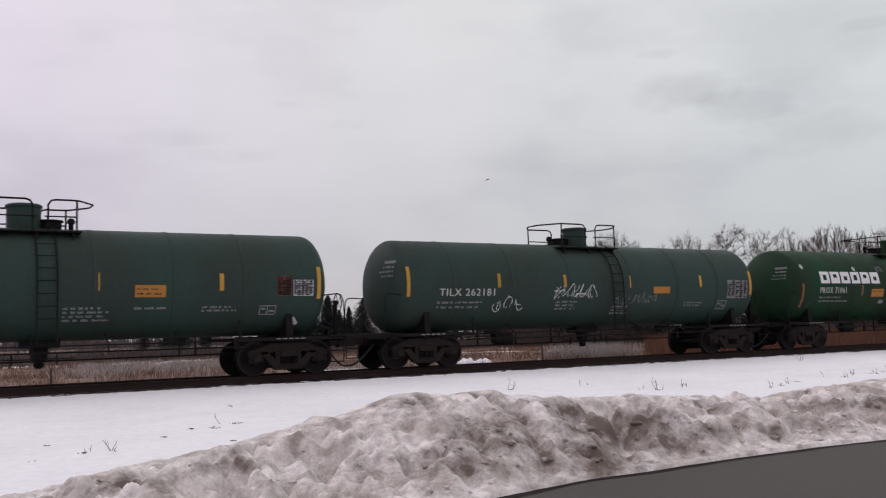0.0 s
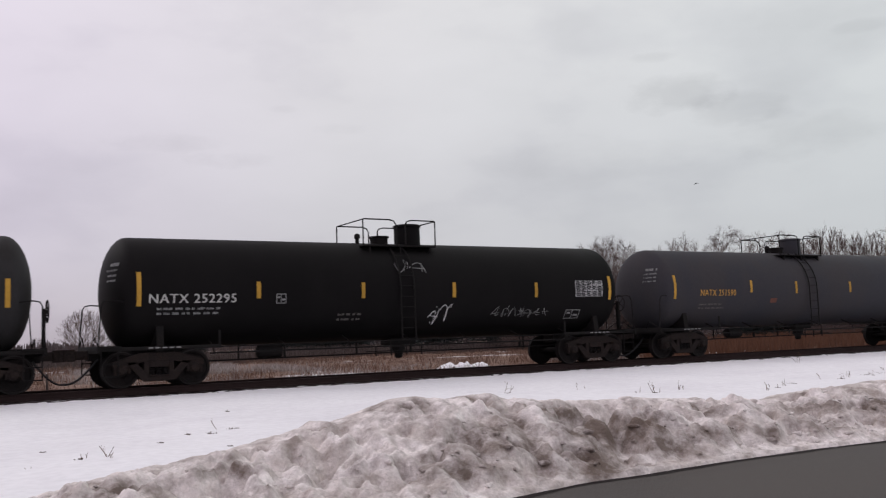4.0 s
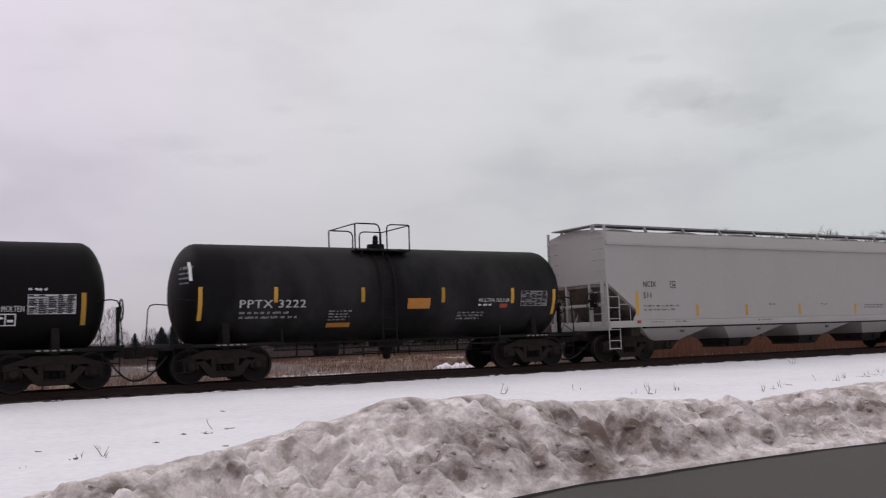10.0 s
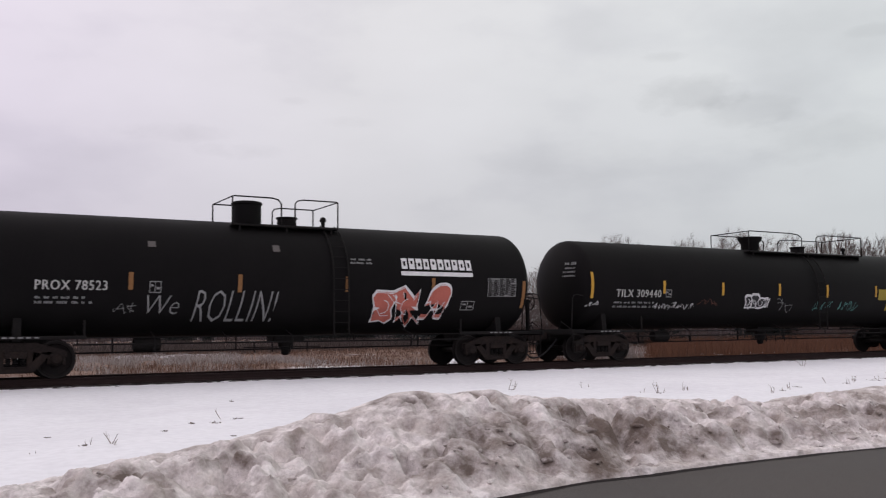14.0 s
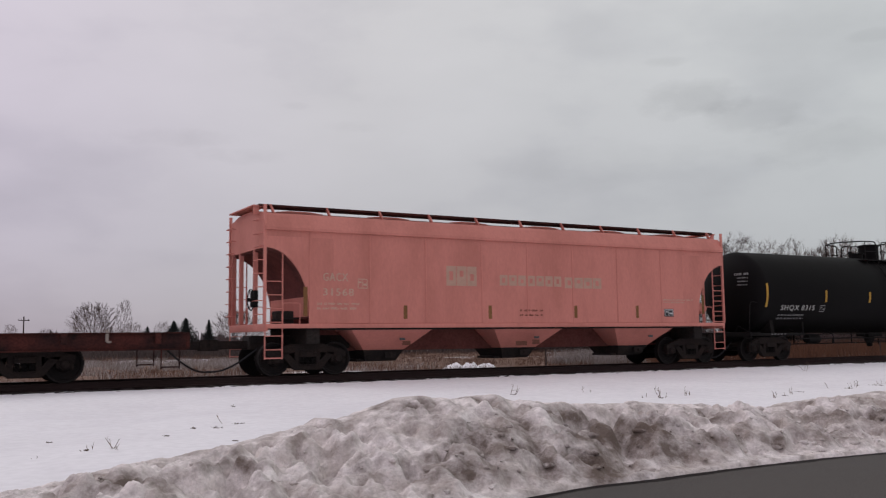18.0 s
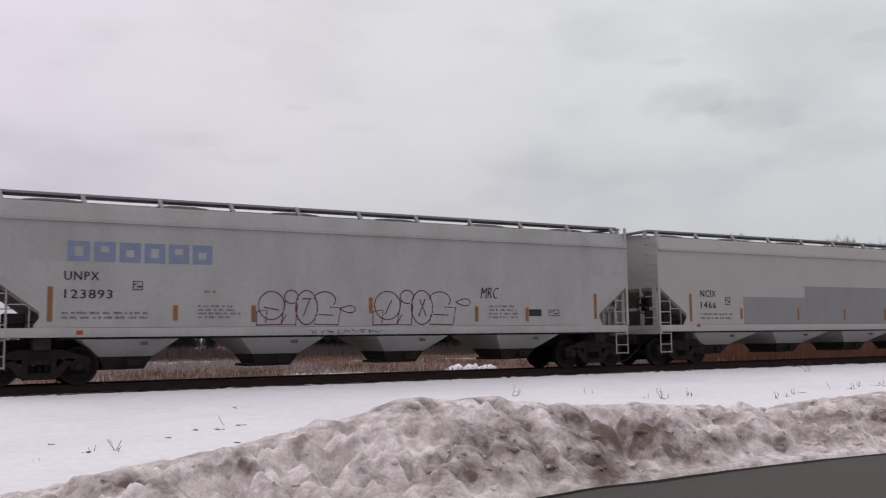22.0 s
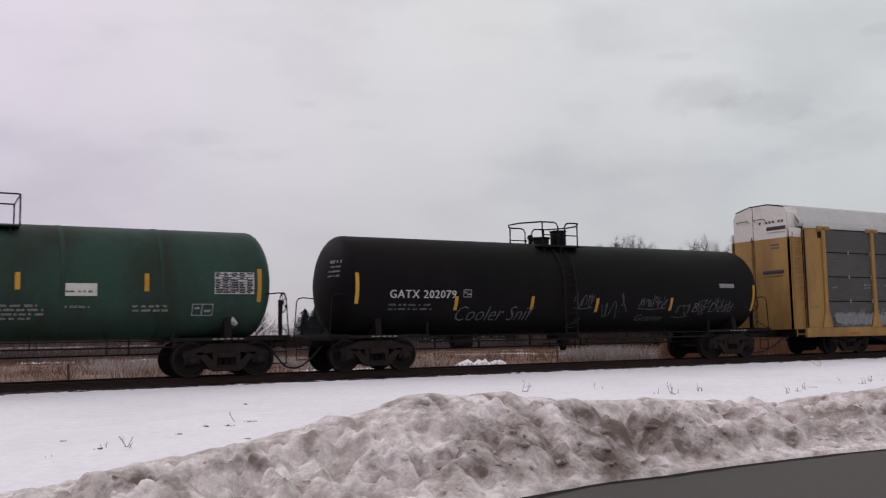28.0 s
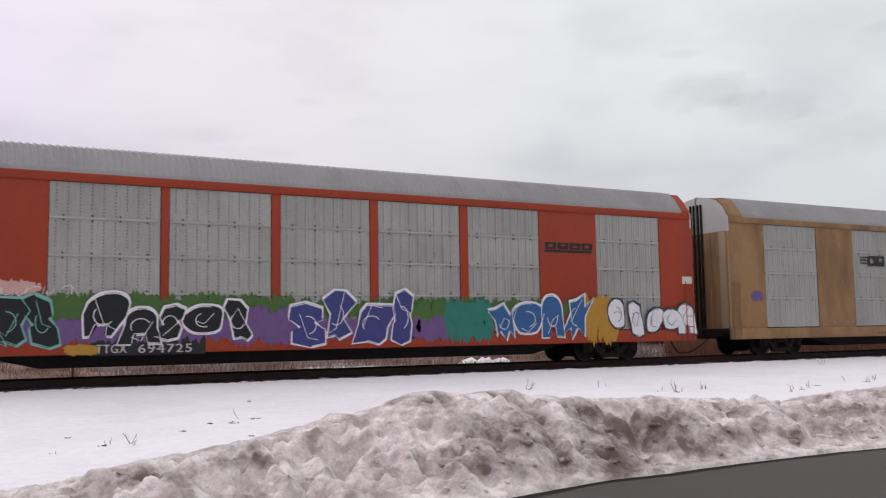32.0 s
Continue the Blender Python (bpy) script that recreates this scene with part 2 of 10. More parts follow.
    def lathe_z(self, profile, x, y, n=20):
        rings = [[(x + r * math.cos(k * math.tau / n), y + r * math.sin(k * math.tau / n), z) for k in range(n)] for z, r in profile]
        return self.loft(rings)

    def lathe_y(self, profile, x, z, n=24):
        rings = [[(x + r * math.cos(k * math.tau / n), y, z - r * math.sin(k * math.tau / n)) for k in range(n)] for y, r in profile]
        return self.loft(rings)


def mesh_of(name, g, mat, angle=35):
    me = bpy.data.meshes.new(name)
    me.from_pydata(g.v, [], g.f)
    me.materials.append(mat)
    if angle:
        me.shade_smooth()
        me.set_sharp_from_angle(angle=radians(angle))
    return me


def part(name, g, mat, parent=None, label="", at=None, angle=35):
    """One mesh object, under a thing or a part; at: its pose in its parent's space. g may be a finished mesh."""
    ob = new(name, mesh_of(name, g, mat, angle) if isinstance(g, G) else g)
    if parent is not None:
        ob.parent = parent
    if at is not None:
        ob.matrix_basis = at
    return tagged(ob, label)


def fbm(x, y, seed, octaves=5, rough=0.5):
    """Smooth noise on arrays, about -1 to 1."""
    rng = np.random.RandomState(seed)
    total, amp, out = 0.0, 1.0, np.zeros_like(x)
    for o in range(octaves):
        grid = rng.uniform(-1, 1, (64, 64))
        a, b = rng.uniform(0, 6.28), rng.uniform(0, 64, 2)
        u = (x * math.cos(a) - y * math.sin(a)) * 2 ** o + b[0]
        w = (x * math.sin(a) + y * math.cos(a)) * 2 ** o + b[1]
        i, j = np.floor(u).astype(int), np.floor(w).astype(int)
        fu, fw = u - i, w - j
        fu, fw = fu * fu * (3 - 2 * fu), fw * fw * (3 - 2 * fw)
        g = lambda p, q: grid[p % 64, q % 64]
        out += amp * ((g(i, j) * (1 - fu) + g(i + 1, j) * fu) * (1 - fw) + (g(i, j + 1) * (1 - fu) + g(i + 1, j + 1) * fu) * fw)
        total += amp
        amp *= rough
    return out / total * 1.6


def sheet(name, xs, ys, zs, mat, parent=None, angle=0, smooth=True):
    """A height field on the lines xs, ys."""
    X, Y = np.meshgrid(xs, ys, indexing="ij")
    n, m = X.shape
    verts = np.stack([X, Y, zs], -1).reshape(-1, 3)
    k = np.arange(n * m).reshape(n, m)
    faces = np.stack([k[:-1, :-1], k[1:, :-1], k[1:, 1:], k[:-1, 1:]], -1).reshape(-1, 4)
    me = bpy.data.meshes.new(name)
    me.from_pydata(verts.tolist(), [], faces.tolist())
    me.materials.append(mat)
    if smooth:
        me.shade_smooth()
    ob = new(name, me)
    if parent is not None:
        ob.parent = parent
    return ob


# ---- the ground ----
TRACK_Y = 24.66
ROAD_Z = -0.55


def ground_height(x, y):
    z = np.interp(y, [-400, 6.0, 7.6, 10.5, 16.0, 22.6, 23.35, 23.75, 25.6, 26.1, 28.5, 33, 4000], [-0.75, -0.75, -0.62, -0.46, -0.33, -0.20, -0.19, -0.24, -0.24, -0.24, -0.62, -0.70, -0.70])
    near = np.clip((y - 8) / 3, 0, 1) * np.clip((23.2 - y) / 5.0, 0, 1)
    far = np.clip((y - 28) / 10, 0, 1) * np.clip((120 - y) / 60, 0, 1)
    z = z + near * (0.05 * fbm(x * 0.25, y * 0.25, 3, 4) + 0.012 * fbm(x * 2.2, y * 2.2, 4, 3)) + far * 0.12 * fbm(x * 0.12, y * 0.12, 5, 4)
    edge = np.exp(-((y - 23.3) / 0.18) ** 2)
    return z + edge * 0.022 * fbm(x * 4.0, y * 4.0, 9, 3)


gx = np.concatenate([np.array([-3000, -1200, -500, -200, -90, -40, -20, -12]), np.arange(-8, 46, 0.16), np.arange(46, 120, 1.0), np.array([125, 150, 200, 300, 500, 900, 1600, 3000])])
gy = np.concatenate([np.array([-400, -60, -12, 0, 6.0, 7.0]), np.arange(7.4, 23.0, 0.16), np.arange(23.0, 24.0, 0.05), np.arange(24.0, 30, 0.25), np.arange(30, 120, 1.5), np.array([125, 150, 200, 300, 500, 1000, 2000, 4000])])
GX, GY = np.meshgrid(gx, gy, indexing="ij")


def ground_material():
    """Snow over the verge; beyond the track trampled brown grass with patches of snow; dark ballast at the track."""
    m = material("snowy_ground", (0.80, 0.80, 0.82), rough=0.8, vary=0.05, grain=7, stain=0.5, stain_colour=(0.68, 0.67, 0.70), stain_amount=0.6, bump=0.5)
    nt = m.node_tree
    b = nt.nodes["Principled BSDF"]
    snow = b.inputs["Base Color"].links[0].from_socket
    tc = next(n for n in nt.nodes if n.type == "TEX_COORD")
    sep = nt.nodes.new("ShaderNodeSeparateXYZ")
    nt.links.new(tc.outputs["Object"], sep.inputs[0])

    def band(sock, lo, hi):
        r = nt.nodes.new("ShaderNodeMapRange")
        r.inputs["From Min"].default_value, r.inputs["From Max"].default_value = lo, hi
        nt.links.new(sock, r.inputs[0])
        return r.outputs[0]

    def noise_of(scale, detail=5):
        n = nt.nodes.new("ShaderNodeTexNoise")
        n.inputs["Scale"].default_value, n.inputs["Detail"].default_value = scale, detail
        nt.links.new(tc.outputs["Object"], n.inputs["Vector"])
        return n.outputs[0]

    def mixed(fac, a, c):
        n = nt.nodes.new("ShaderNodeMixRGB")
        for i, s in enumerate((fac, a, c)):
            if isinstance(s, tuple):
                n.inputs[i].default_value = (*s, 1)
            else:
                nt.links.new(s, n.inputs[i])
        return n.outputs[0]

    def times(a, c):
        n = nt.nodes.new("ShaderNodeMath")
        n.operation = "MULTIPLY"
        nt.links.new(a, n.inputs[0])
        nt.links.new(c, n.inputs[1])
        return n.outputs[0]

    grass = mixed(band(noise_of(0.35), 0.35, 0.65), (0.135, 0.078, 0.055), (0.19, 0.120, 0.086))
    melt = mixed(band(noise_of(0.07), 0.60, 0.64), grass, snow)
    ballast = mixed(band(noise_of(22.0), 0.3, 0.7), (0.020, 0.016, 0.016), (0.055, 0.045, 0.043))
    worn = nt.nodes.new("ShaderNodeMath")
    worn.inputs[1].default_value = 0.0
    nt.links.new(sep.outputs["Y"], worn.inputs[0])
    jag = nt.nodes.new("ShaderNodeMath")
    jag.operation = "MULTIPLY_ADD"
    jag.inputs[1].default_value = 0.75
    nt.links.new(noise_of(6.5), jag.inputs[0])
    nt.links.new(worn.outputs[0], jag.inputs[2])
    side = mixed(band(jag.outputs[0], 23.78, 23.83), snow, ballast)
    nt.links.new(mixed(band(sep.outputs["Y"], 26.2, 27.0), side, melt), b.inputs["Base Color"])
    return m


ground = sheet("ground", gx, gy, ground_height(GX, GY), ground_material())
tagged(ground, "snow-covered verge with brown grass beyond the track", "ground", kind="structure")

road = G()
road.add([(-400, -9, ROAD_Z), (700, -9, ROAD_Z), (700, 8.0, ROAD_Z), (-400, 8.0, ROAD_Z)], [(0, 1, 2, 3)])
road.add([(-400, -9, -0.74), (700, -9, -0.74), (700, 8.0, -0.74), (-400, 8.0, -0.74)], [(3, 2, 1, 0)])
tagged(part("road", road, ASPHALT), "damp grey asphalt road beside a ploughed snow bank", "road", kind="structure")


# ---- ploughed snow bank along the road ----
def bank_foot(x):
    """Where the bank meets the asphalt."""
    return np.interp(x, [-8, 0, 4.0, 4.95, 5.74, 6.21, 6.6, 6.91, 7.37, 8.31, 9.77, 10.94, 14, 60], [7.1, 7.1, 7.12, 7.29, 7.46, 7.53, 7.51, 7.51, 7.56, 7.60, 7.59, 7.50, 7.48, 7.48]) + 0.012 * fbm(x * 2.2, 0 * x, 22, 3)


def clumps(x, y, seed, rough=0.55, octaves=3):
    """Puffy knobs with sharp creases between them, about 0 to 1."""
    return np.minimum(np.abs(fbm(x, y, seed, octaves, rough)) * 2.2, 1.3)


def groove(x, y, x0, y0, x1, y1, wide):
    """How near a spot lies to the line between two points, 0 to 1."""
    dx, dy = x1 - x0, y1 - y0
    u = np.clip(((x - x0) * dx + (y - y0) * dy) / (dx * dx + dy * dy), 0, 1)
    return np.exp(-((x - x0 - u * dx) ** 2 + (y - y0 - u * dy) ** 2) / wide ** 2)


def bank_height(x, y):
    ridge = np.interp(x, [-8, -2, 1.07, 1.77, 2.31, 2.88, 3.18, 3.74, 3.91, 4.14, 4.41, 4.77, 5.17, 5.55, 6.07, 6.39, 6.82, 7.26, 7.72, 8.19, 8.69, 9.21, 9.91, 10.31, 10.89, 11.52, 12.17, 13.7, 18, 26, 36, 60],
                      [-0.42, -0.40, -0.33, -0.19, -0.14, -0.10, -0.06, 0.05, 0.14, 0.10, 0.18, 0.28, 0.30, 0.24, 0.27, 0.21, 0.18, 0.16, 0.14, 0.10, 0.08, 0.03, -0.03, -0.08, -0.12, -0.05, 0.0, 0.02, 0.02, 0.06, 0.0, 0.0])
    foot = bank_foot(x)
    top = np.interp(x, [-8, 0.5, 3.3, 60], [8.5, 8.55, 9.35, 9.35]) + 0.12 * fbm(x * 0.5, 0 * x + 5.0, 23, 3)
    back = top + 1.7 + 0.4 * fbm(x * 0.4, 0 * x + 9.0, 24, 3)
    base = np.interp(y, [7.0, 8.6, 11.6], [ROAD_Z - 0.04, ROAD_Z, -0.50])
    up = np.clip((y - foot) / (top - foot), 0, 1)
    down = np.clip((back - y) / (back - top), 0, 1)
    shape = np.where(y < top, 1 - (1 - up) ** 1.5, down * down * (3 - 2 * down))
    inside = np.minimum(np.clip((y - foot) / 0.22, 0, 1), np.clip((back - y) / 0.5, 0, 1))
    wx, wy = x + 0.10 * fbm(x * 2.0, y * 2.0, 61, 3), y + 0.10 * fbm(x * 2.0, y * 2.0, 62, 3)
    lumps = 0.14 * fbm(wx * 0.8, wy * 0.8, 25, 3, 0.5) + 0.09 * (np.abs(fbm(wx * 1.5, wy * 1.7, 31, 3, 0.5)) - 0.3) + 0.075 * (np.abs(fbm(wx * 3.4, wy * 3.4, 26, 3, 0.5)) - 0.25)
    knobs = 0.055 * (clumps(wx * 2.6, wy * 2.6, 41, 0.4, 2) - 0.6) + 0.060 * (clumps(wx * 5.5, wy * 5.5, 42, 0.4, 2) - 0.6) + 0.046 * (clumps(wx * 11, wy * 11, 43, 0.4, 2) - 0.6) + 0.016 * (clumps(x * 23, y * 23, 47, 0.4, 2) - 0.6)
    where = np.clip(0.75 + 0.7 * fbm(x * 0.9, y * 0.9, 44, 2), 0.15, 1.3)
    pits = -0.16 * np.clip(fbm(x * 1.9, y * 2.3, 33, 2) - 0.46, 0, 1) / 0.4 - 0.12 * np.clip(fbm(x * 5, y * 5, 35, 2) - 0.5, 0, 1) / 0.4
    for px, py, wide, deep in ((5.50, 8.53, 0.07, 0.13), (8.11, 8.64, 0.08, 0.11), (8.28, 8.57, 0.09, 0.12), (9.03, 8.54, 0.10, 0.12), (6.33, 7.90, 0.08, 0.09), (6.92, 8.05, 0.10, 0.10), (6.75, 8.02, 0.06, 0.08), (3.36, 8.12, 0.07, 0.09), (2.55, 8.45, 0.10, 0.07), (8.42, 8.43, 0.06, 0.07), (1.62, 8.2, 0.10, 0.06)):
        pits = pits - 1.7 * deep * np.exp(-((x - px) ** 2 + (y - py) ** 2) / wide ** 2)
    for x0, y0, x1, y1, wide, deep in ((6.02, 8.9, 5.70, 7.75, 0.12, 0.10), (9.10, 8.95, 8.85, 8.0, 0.13, 0.09), (8.85, 8.0, 8.75, 7.75, 0.10, 0.05), (6.1, 7.95, 6.9, 7.85, 0.07, 0.06), (8.0, 9.2, 8.6, 9.15, 0.06, 0.06), (9.9, 8.6, 9.6, 7.9, 0.10, 0.06), (10.9, 8.5, 10.5, 7.9, 0.10, 0.06), (4.75, 8.6, 4.4, 7.9, 0.12, 0.05), (7.5, 8.9, 7.3, 8.2, 0.10, 0.05)):
        pits = pits - 1.5 * deep * groove(wx, wy, x0, y0, x1, y1, wide)
    slopes = np.clip((top - y) / 0.6, 0.15, 1)
    z = base + shape * (ridge - ROAD_Z - 0.02) + inside * (lumps * slopes * 0.9 + knobs * where * np.clip((top + 0.2 - y) / 0.5, 0.3, 1) + pits * np.clip((top + 0.1 - y) / 0.3, 0, 1))
    lip = np.clip((y - foot) / 0.05, 0, 1) * (0.06 + 0.05 * np.abs(fbm(x * 2.5, y * 2.5, 45, 3)))
    return np.where((y > foot) & (y < top), np.maximum(z, ROAD_Z - 0.02 + lip), z)


# where the plough threw the most grit, and spots of painted shade in the holes: x, y, height, reach along each
GRIT_AND_SHADE = ((5.98, 8.70, -0.06, 0.22, 0.35, 0.20), (5.86, 8.25, -0.22, 0.18, 0.35, 0.18), (5.76, 7.85, -0.36, 0.16, 0.30, 0.14), (6.40, 7.72, -0.42, 0.48, 0.45, 0.20), (6.92, 8.05, -0.28, 0.55, 0.45, 0.18), (6.30, 7.95, -0.34, 0.45, 0.35, 0.14), (7.6, 8.0, -0.32, 0.45, 0.40, 0.14), (8.3, 8.1, -0.30, 0.35, 0.3, 0.10), (6.85, 8.95, 0.02, 0.55, 0.45, 0.15), (7.35, 8.7, -0.06, 0.35, 0.35, 0.12), (6.5, 8.35, -0.15, 0.35, 0.35, 0.10),
        (8.2, 8.6, -0.10, 0.22, 0.22, 0.10), (9.05, 8.75, -0.05, 0.26, 0.40, 0.12), (8.9, 8.15, -0.25, 0.22, 0.30, 0.10), (8.33, 9.17, 0.12, 0.30, 0.12, 0.06), (10.7, 8.1, -0.30, 0.50, 0.35, 0.13), (9.5, 7.95, -0.34, 0.32, 0.35, 0.10), (11.1, 8.6, -0.12, 0.5, 0.4, 0.10), (4.9, 9.35, 0.20, 0.40, 0.35, 0.08), (5.85, 9.3, 0.17, 0.30, 0.30, 0.08),
        (2.6, 8.45, -0.14, 0.30, 0.30, 0.10), (1.6, 8.25, -0.22, 0.30, 0.3, 0.10), (5.25, 8.35, -0.18, 0.55, 0.55, 0.25), (4.7, 7.9, -0.34, 0.5, 0.4, 0.2), (7.2, 8.4, -0.15, 0.9, 0.5, 0.25), (3.36, 8.12, -0.27, 0.10, 0.12, 0.08), (12.4, 8.4, -0.2, 0.6, 0.4, 0.12))


def bank_material():
    """Old ploughed snow: grey-white, with brown grit smeared through it in drifts and along the ridge, and shade
    painted in some holes.
    """
    m = material("dirty_ploughed_snow", (0.84, 0.79, 0.77), rough=0.85, vary=0.10, grain=30, stain=3.0, stain_colour=(0.46, 0.385, 0.335), stain_amount=0.5, bump=0.7, spec=0.3)
    nt = m.node_tree
    b = nt.nodes["Principled BSDF"]
    snow = b.inputs["Base Color"].links[0].from_socket
    tc = next(n for n in nt.nodes if n.type == "TEX_COORD")

    def noise_of(scale, rough=0.55):
        n = nt.nodes.new("ShaderNodeTexNoise")
        n.inputs["Scale"].default_value, n.inputs["Detail"].default_value, n.inputs["Roughness"].default_value = scale, 5, rough
        nt.links.new(tc.outputs["Object"], n.inputs["Vector"])
        return n.outputs[0]

    def calc(op, a, c):
        n = nt.nodes.new("ShaderNodeMath")
        n.operation = op
        for i, v in enumerate((a, c)):
            if isinstance(v, (int, float)):
                n.inputs[i].default_value = v
            else:
                nt.links.new(v, n.inputs[i])
        return n.outputs[0]

    def grit(source, lo, hi, most, colour, below):
        r = nt.nodes.new("ShaderNodeMapRange")
        r.inputs["From Min"].default_value, r.inputs["From Max"].default_value, r.inputs["To Max"].default_value = lo, hi, most
        nt.links.new(source, r.inputs[0])
        mix = nt.nodes.new("ShaderNodeMixRGB")
        nt.links.new(r.outputs[0], mix.inputs[0])
        nt.links.new(below, mix.inputs[1])
        mix.inputs[2].default_value = (*colour, 1)
        return mix.outputs[0]

    drift = None
    for x, y, z, rx, ry, rz in GRIT_AND_SHADE:
        d = nt.nodes.new("ShaderNodeMapping")
        d.vector_type = "TEXTURE"
        d.inputs["Location"].default_value, d.inputs["Scale"].default_value = (x, y, z), (rx, ry, rz)
        nt.links.new(tc.outputs["Object"], d.inputs[0])
        size = nt.nodes.new("ShaderNodeVectorMath")
        size.operation = "LENGTH"
        nt.links.new(d.outputs[0], size.inputs[0])
        near = calc("MAXIMUM", calc("SUBTRACT", 1.35, size.outputs["Value"]), 0.0)
        drift = near if drift is None else calc("MAXIMUM", drift, near)
    ragged = calc("ADD", calc("MULTIPLY", drift, 0.72), calc("MULTIPLY", calc("SUBTRACT", noise_of(4.6, 0.64), 0.5), 2.4))
    low = grit(noise_of(1.6, 0.62), 0.45, 0.66, 0.66, (0.24, 0.19, 0.155), snow)
    thrown = grit(ragged, -0.22, 0.80, 0.92, (0.112, 0.080, 0.062), low)
    last = grit(noise_of(7.0, 0.62), 0.60, 0.74, 0.45, (0.19, 0.15, 0.125), thrown)
    nt.links.new(last, b.inputs["Base Color"])
    rough_skin = next(n for n in nt.nodes if n.type == "BUMP")
    rough_skin.inputs["Distance"].default_value = 0.035
    return m


bx = np.concatenate([np.arange(-8, 0, 0.12), np.arange(0, 12.5, 0.024), np.arange(12.5, 18, 0.04), np.arange(18, 36, 0.10), np.arange(36, 60, 0.5)])
by = np.concatenate([np.arange(7.0, 9.9, 0.024), np.arange(9.9, 12.0, 0.06)])
BX, BY = np.meshgrid(bx, by, indexing="ij")
thawed = bank_height(BX, BY)
for _ in range(3):
    soft_z = thawed.copy()
    soft_z[1:-1, 1:-1] = 0.36 * thawed[1:-1, 1:-1] + 0.16 * (thawed[2:, 1:-1] + thawed[:-2, 1:-1] + thawed[1:-1, 2:] + thawed[1:-1, :-2])
    thawed = np.where((BY > bank_foot(BX) + 0.10) & (BX > -7), soft_z, thawed)
dimples = np.clip(fbm(BX * 8, BY * 8, 71, 2, 0.5) - 0.15, 0, 1) * 0.055 + np.clip(fbm(BX * 16, BY * 16, 72, 2, 0.5) - 0.15, 0, 1) * 0.030
thawed = thawed - dimples * np.clip((BY - bank_foot(BX) - 0.1) / 0.2, 0, 1) * np.clip((9.6 - BY) / 0.5, 0, 1)
bank = sheet("snow_bank", bx, by, thawed, bank_material())
tagged(bank, "dirty ploughed snow bank along the road edge", "snow bank")
# loose clumps thrown up by the plough, lying in the bank
rng = random.Random(31)
for _ in range(260):
    x = rng.uniform(0.6, 14.5)
    foot = float(bank_foot(np.array([x]))[0])
    y = foot + 0.12 + abs(rng.gauss(0, 0.75))
    if y > foot + 2.1:
        continue
    size = rng.choice((0.014, 0.018, 0.022, 0.03, 0.04)) * rng.uniform(0.8, 1.2)
    z = float(bank_height(np.array([x]), np.array([y]))[0]) - size * 0.30
    stretch, turn, ph = rng.uniform(0.9, 2.4), rng.uniform(0, 3.1), rng.uniform(0, 9)
    rings = []
    for lat in (-1.2, -0.6, 0.0, 0.55, 1.05, 1.4):
        ring = []
        for k in range(9):
            a = k * math.tau / 9
            q = size * math.cos(lat) * (1 + 0.30 * math.sin(2 * a + ph + lat) + 0.22 * math.sin(4 * a + 2 * ph - lat) + rng.uniform(-0.15, 0.15))
            u, w = q * math.cos(a) * stretch, q * math.sin(a)
            ring.append((x + u * math.cos(turn) - w * math.sin(turn), y + u * math.sin(turn) + w * math.cos(turn), z + size * 0.75 * math.sin(lat) * (1 + 0.15 * math.sin(2 * a + ph))))
        rings.append(ring)
    part("snow_clump", G().loft(rings), bank.data.materials[0], bank, angle=60)

# dark meltwater line on the asphalt along the foot of the bank
wet = G()
wx = np.arange(4.0, 40.0, 0.15)
wf = bank_foot(wx)
ww = 0.09 + 0.06 * fbm(wx * 0.9, 0 * wx, 46, 3)
wet.v = [(float(x), float(f + 0.12), ROAD_Z + 0.004) for x, f in zip(wx, wf)] + [(float(x), float(f - max(w, 0.015)), ROAD_Z + 0.004) for x, f, w in zip(wx, wf, ww)]
wet.f = [(len(wx) + k, len(wx) + k + 1, k + 1, k) for k in range(len(wx) - 1)]
part("wet_edge", wet, WET, bpy.data.objects["road"], "dark wet line of meltwater on the asphalt", angle=0)

# ---- track ----
track = new("railway_track")
track.location = (0, TRACK_Y, 0)
tagged(track, "single railway track with rusty rails on dark ballast", "railway track", kind="structure")
rail_poly = [(-0.075, -0.175), (0.075, -0.175), (0.075, -0.16), (0.012, -0.14), (0.010, -0.045), (0.036, -0.035), (0.036, -0.004), (0.03, 0.0), (-0.03, 0.0), (-0.036, -0.004), (-0.036, -0.035), (-0.010, -0.045), (-0.012, -0.14), (-0.075, -0.16)]
for s in (-0.753, 0.753):
    part("rail", G().prism([(s + u, w) for u, w in rail_poly], "x", -150, 420), RAIL, track, "rusty steel rail")
tie_mesh = mesh_of("tie", G().box(-0.115, 0.115, -1.3, 1.3, -0.36, -0.178, 0.012), TIE)
for k in range(150):
    part("tie", tie_mesh, TIE, track, at=pose(-6 + 0.53 * k, random.uniform(-0.03, 0.03), random.uniform(-0.012, 0.0), 0, 0, random.uniform(-1.2, 1.2)))

def distance(t):
    """How far the train has rolled after t seconds."""
    return 14.92 * t + 0.0056 * t * t


CARS = []


def car_empty(name, middle, label, category):
    e = new(name)
    e.location = (middle, TRACK_Y, 0)
    tagged(e, label, category, "freight train")
    CARS.append((e, middle))
    return e

# ---- lettering, stripes and paint on a car's near side ----
MATS = {}


def paint(r, g, b, rough=0.6):
    key = (r, g, b, rough)
    if key not in MATS:
        MATS[key] = material("paint", (r, g, b), rough=rough, vary=0.08, grain=40, stain=5, stain_amount=0.3, bump=0)
    return MATS[key]


